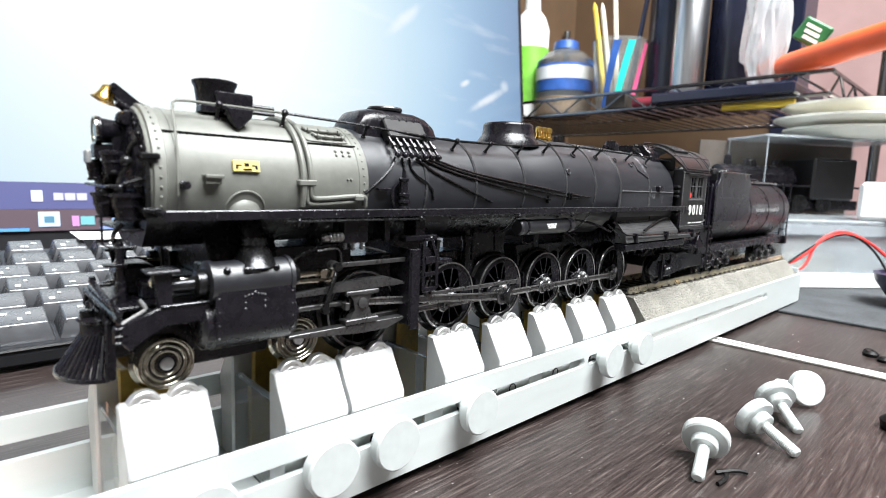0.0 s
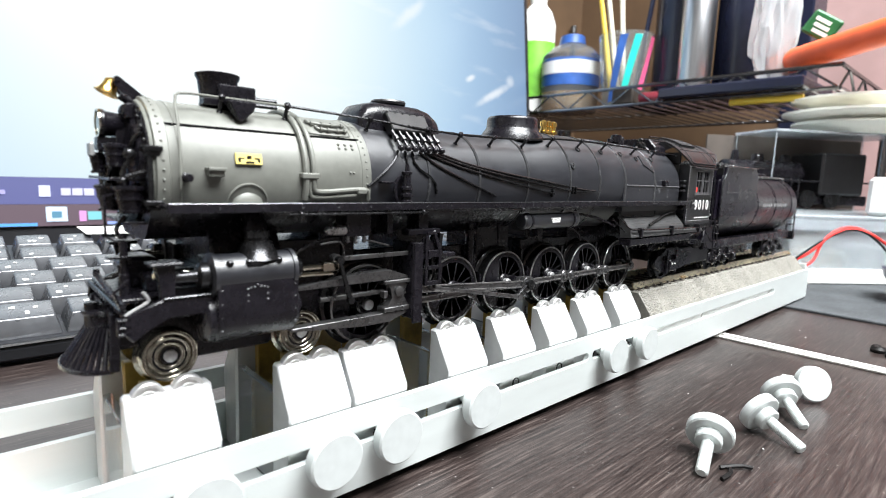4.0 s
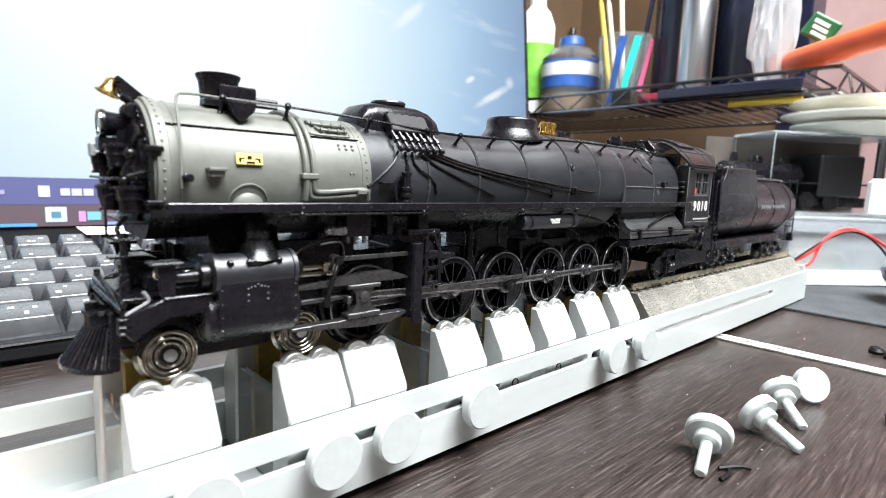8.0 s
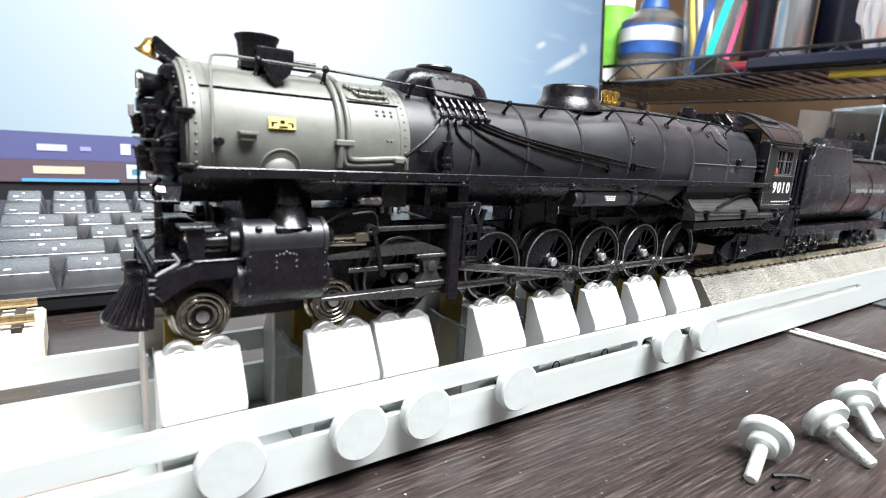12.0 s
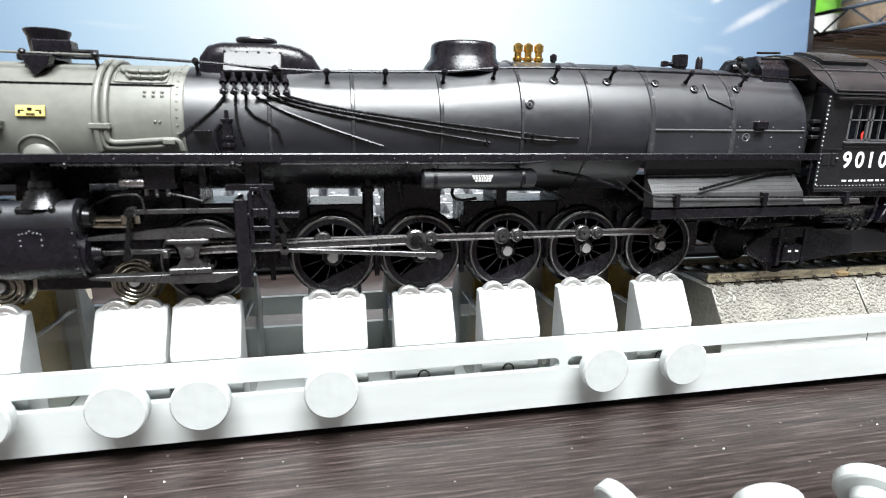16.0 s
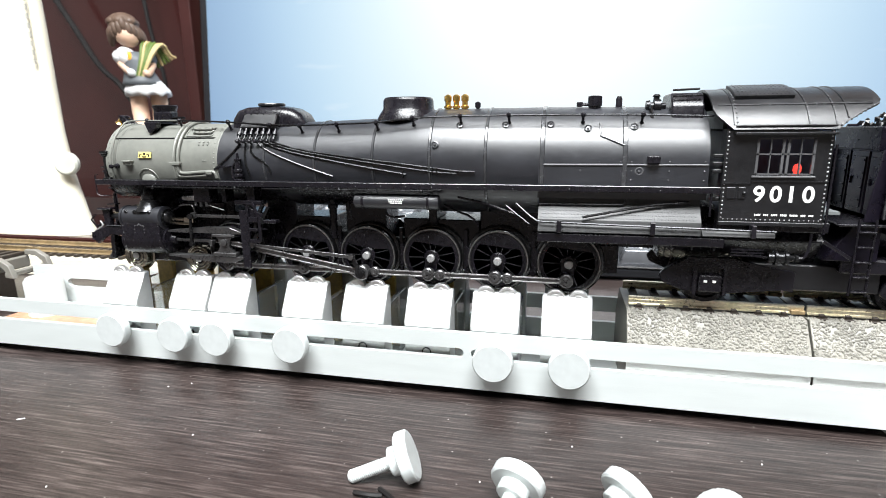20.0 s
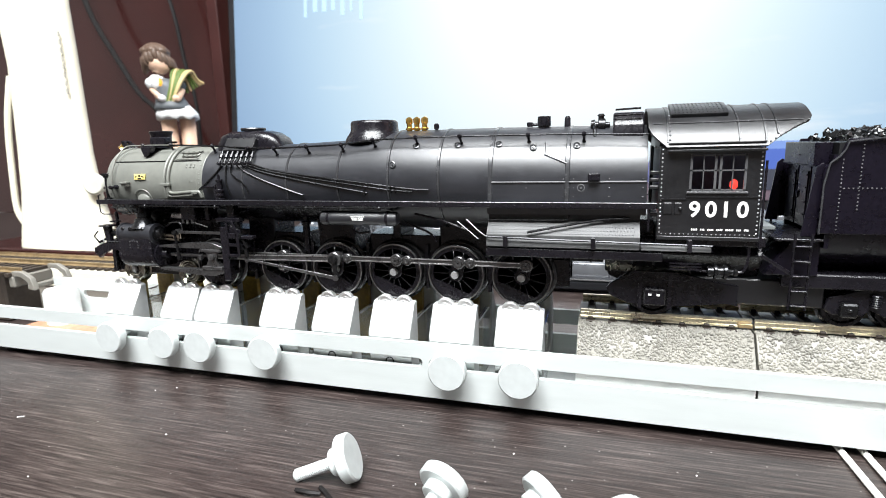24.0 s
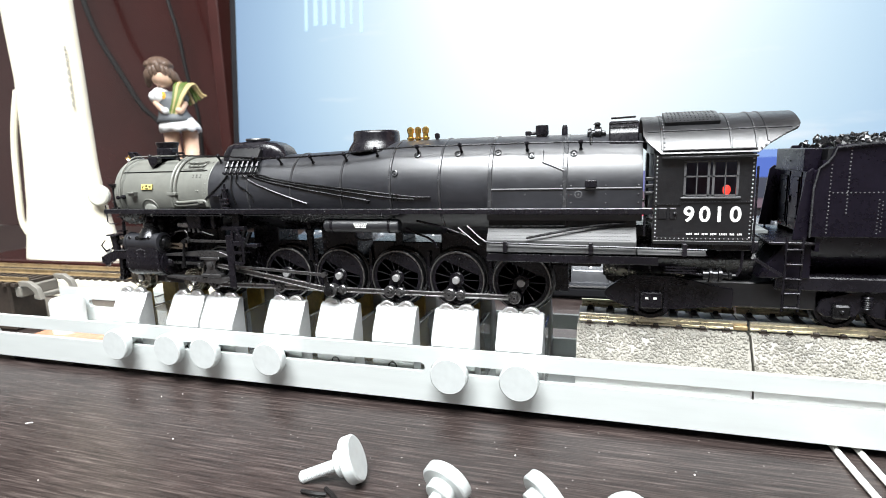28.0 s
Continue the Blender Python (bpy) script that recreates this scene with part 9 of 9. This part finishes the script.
pack = solo("seed_packet", bm, material("dark_green_packet", (0.02, 0.13, 0.04), 0.35, 0, 80, 0.3), "small green and white packet on the shelf", "packet", origin=(0.598, 0.053, Z0))
bm = B()
for k in range(3):
    box(bm, -0.0041, -0.0036, -0.010 + k * 0.002, 0.006 + k * 0.002, -0.008 + k * 0.0055, -0.0045 + k * 0.0055, 0, PK)
part("label_bars", bm, WHITE_PLASTIC, pack, smooth=0)
# orange tube lying over the shelf's end
bm = B()
a, b2 = Vector((0.620, 0.095, 0.2150)), Vector((0.480, -0.052, 0.2100))
lathe(bm, a, b2 - a, [(0, 0.0110), (0.002, 0.0130), (0.245, 0.0110), (0.248, 0.009)], 24)
solo("orange_tube", bm, ORANGE, "long orange-red plastic tube lying across the shelf rim", "tube", origin=a)
# trays and tools under and on the shelf
for x0, x1, y0, y1, z0, z1, mt, lab in ((0.545, 0.66, 0.05, 0.20, Z0, Z0 + 0.012, NAVY, "flat black tray on the shelf"), (0.56, 0.70, 0.24, 0.27, Z0, Z0 + 0.02, TIE_BROWN, "dark tool case on the shelf")):
    bm = B()
    box(bm, x0, x1, y0, y1, z0, z1, 0.002)
    solo("tray", bm, mt, lab, "tray", origin=((x0 + x1) / 2, (y0 + y1) / 2, z0))
for pts, mt, lab in (((((0.562, 0.182, SZ + 0.0086), (0.562, 0.230, SZ + 0.0090))), material("dark_red_plastic", (0.30, 0.03, 0.05), 0.4), "short dark red handle hanging at the shelf"), (((0.560, 0.052, SZ - 0.006), (0.560, 0.122, SZ - 0.006)), YELLOW, "yellow rod clipped under the shelf")):
    bm = B()
    cyl(bm, pts[0], pts[1], 0.0060 if pts[0][1] > 0.15 else 0.0036, seg=12)
    solo("tool_handle", bm, mt, lab, "handle", origin=pts[0])
# back board beyond the shelf, and the curtain-coloured wall
bm = B()
box(bm, 0.86, 0.88, 0.16, 1.30, -0.74, 1.2)
solo("back_board", bm, BROWN_WALL, "brown hardboard cabinet side beyond the shelf", "panel", kind="structure")
bm = B()
box(bm, 0.44, 0.88, 0.53, 0.55, -0.02, 1.0)
solo("rear_board", bm, BROWN_WALL, "brown hardboard panel behind the shelf", "panel", kind="structure")
bm = B()
box(bm, 0.92, 0.94, -0.12, 0.16, -0.74, 1.6)
solo("side_wall", bm, MAUVE_WALL, "mauve painted wall beside the desk", "wall", kind="structure")
bm = B()
box(bm, 0.855, 0.92, 0.130, 0.16, -0.02, 1.0, 0.002)
solo("dark_upright", bm, NAVY, "dark upright post at the board's edge", "trim", kind="structure")

# ---- motion ----
BOTTOMS = [(-0.92, -1), (0.25, 0), (1.43, 1), (8.32, 7), (9.50, 8), (16.50, 14), (17.66, 15), (20.02, 17), (21.22, 18), (24.64, 21), (25.81, 22), (28.07, 24), (29.2, 25)]


def crank_angle(t):
    """Degrees by which the crank pins have gone round since the lowest point."""
    for (ta, na), (tb, nb) in zip(BOTTOMS, BOTTOMS[1:]):
        if t <= tb:
            break
    return 360 * (na + (nb - na) * (t - ta) / (tb - ta))


def motions():
    times = [k * 0.1 for k in range(281)]
    base = PLACE[loco]
    wheel_rows = {}
    for ob in DRIVERS:
        c = PLACE[ob] - base
        off = 0 if ob.name.startswith("driving") else 120
        walk(ob, [(t, pose(*c, 0, -crank_angle(t) + off, 0)) for t in times])
    for ob, r in LEAD_WHEELS:
        c = PLACE[ob] - base
        walk(ob, [(t, pose(*c, 0, -crank_angle(t) * 0.0098 / r, 0)) for t in times])
    rc = PLACE[return_crank] - base
    walk(return_crank, [(t, pose(*rc, 0, -crank_angle(t), 0)) for t in times])
    rows = {k: [] for k in ("coupling", "main", "cross", "ecc", "link", "combo", "radius")}
    for t in times:
        f = radians(crank_angle(t))
        s, c = math.sin(f), math.cos(f)
        p = PLACE[coupling_rod] - base
        rows["coupling"].append((t, pose(p.x + CRANK * s, p.y, p.z + CRANK * (1 - c))))
        px, pz = MAIN + CRANK * s, AZ - CRANK * c
        dz = ZC - pz
        dx = -math.sqrt(ROD_LEN ** 2 - dz ** 2)
        beta = math.degrees(math.atan2(dz, -dx))
        q = Vector((px, YM2, pz)) - base
        rows["main"].append((t, pose(*q, 0, beta, 0)))
        q = Vector((px + dx, 0, ZC)) - base
        rows["cross"].append((t, pose(*q)))
        ex, ez = MAIN + RC.x * c - RC.z * s, AZ + RC.x * s + RC.z * c
        fz = 0.0465
        fx = ex - math.sqrt(ECC_LEN ** 2 - (fz - ez) ** 2)
        q = Vector((ex, -0.0176, ez)) - base
        rows["ecc"].append((t, pose(*q, 0, math.degrees(math.atan2(fz - ez, ex - fx)), 0)))
        th = math.degrees(math.asin(max(-0.6, min(0.6, (fx - 0.0072) / 0.0086))))
        q = PLACE[link] - base
        rows["link"].append((t, pose(*q, 0, -th, 0)))
        q = PLACE[combo] - base
        rows["combo"].append((t, pose(q.x + 0.0008 * c, q.y, q.z, 0, -18 * s, 0)))
        q = PLACE[radius_rod] - base
        rows["radius"].append((t, pose(q.x + 0.0008 * c, q.y, q.z)))
    for ob, key in ((coupling_rod, "coupling"), (main_rod, "main"), (crosshead, "cross"), (ecc_rod, "ecc"), (link, "link"), (combo, "combo"), (radius_rod, "radius")):
        walk(ob, rows[key])


motions()
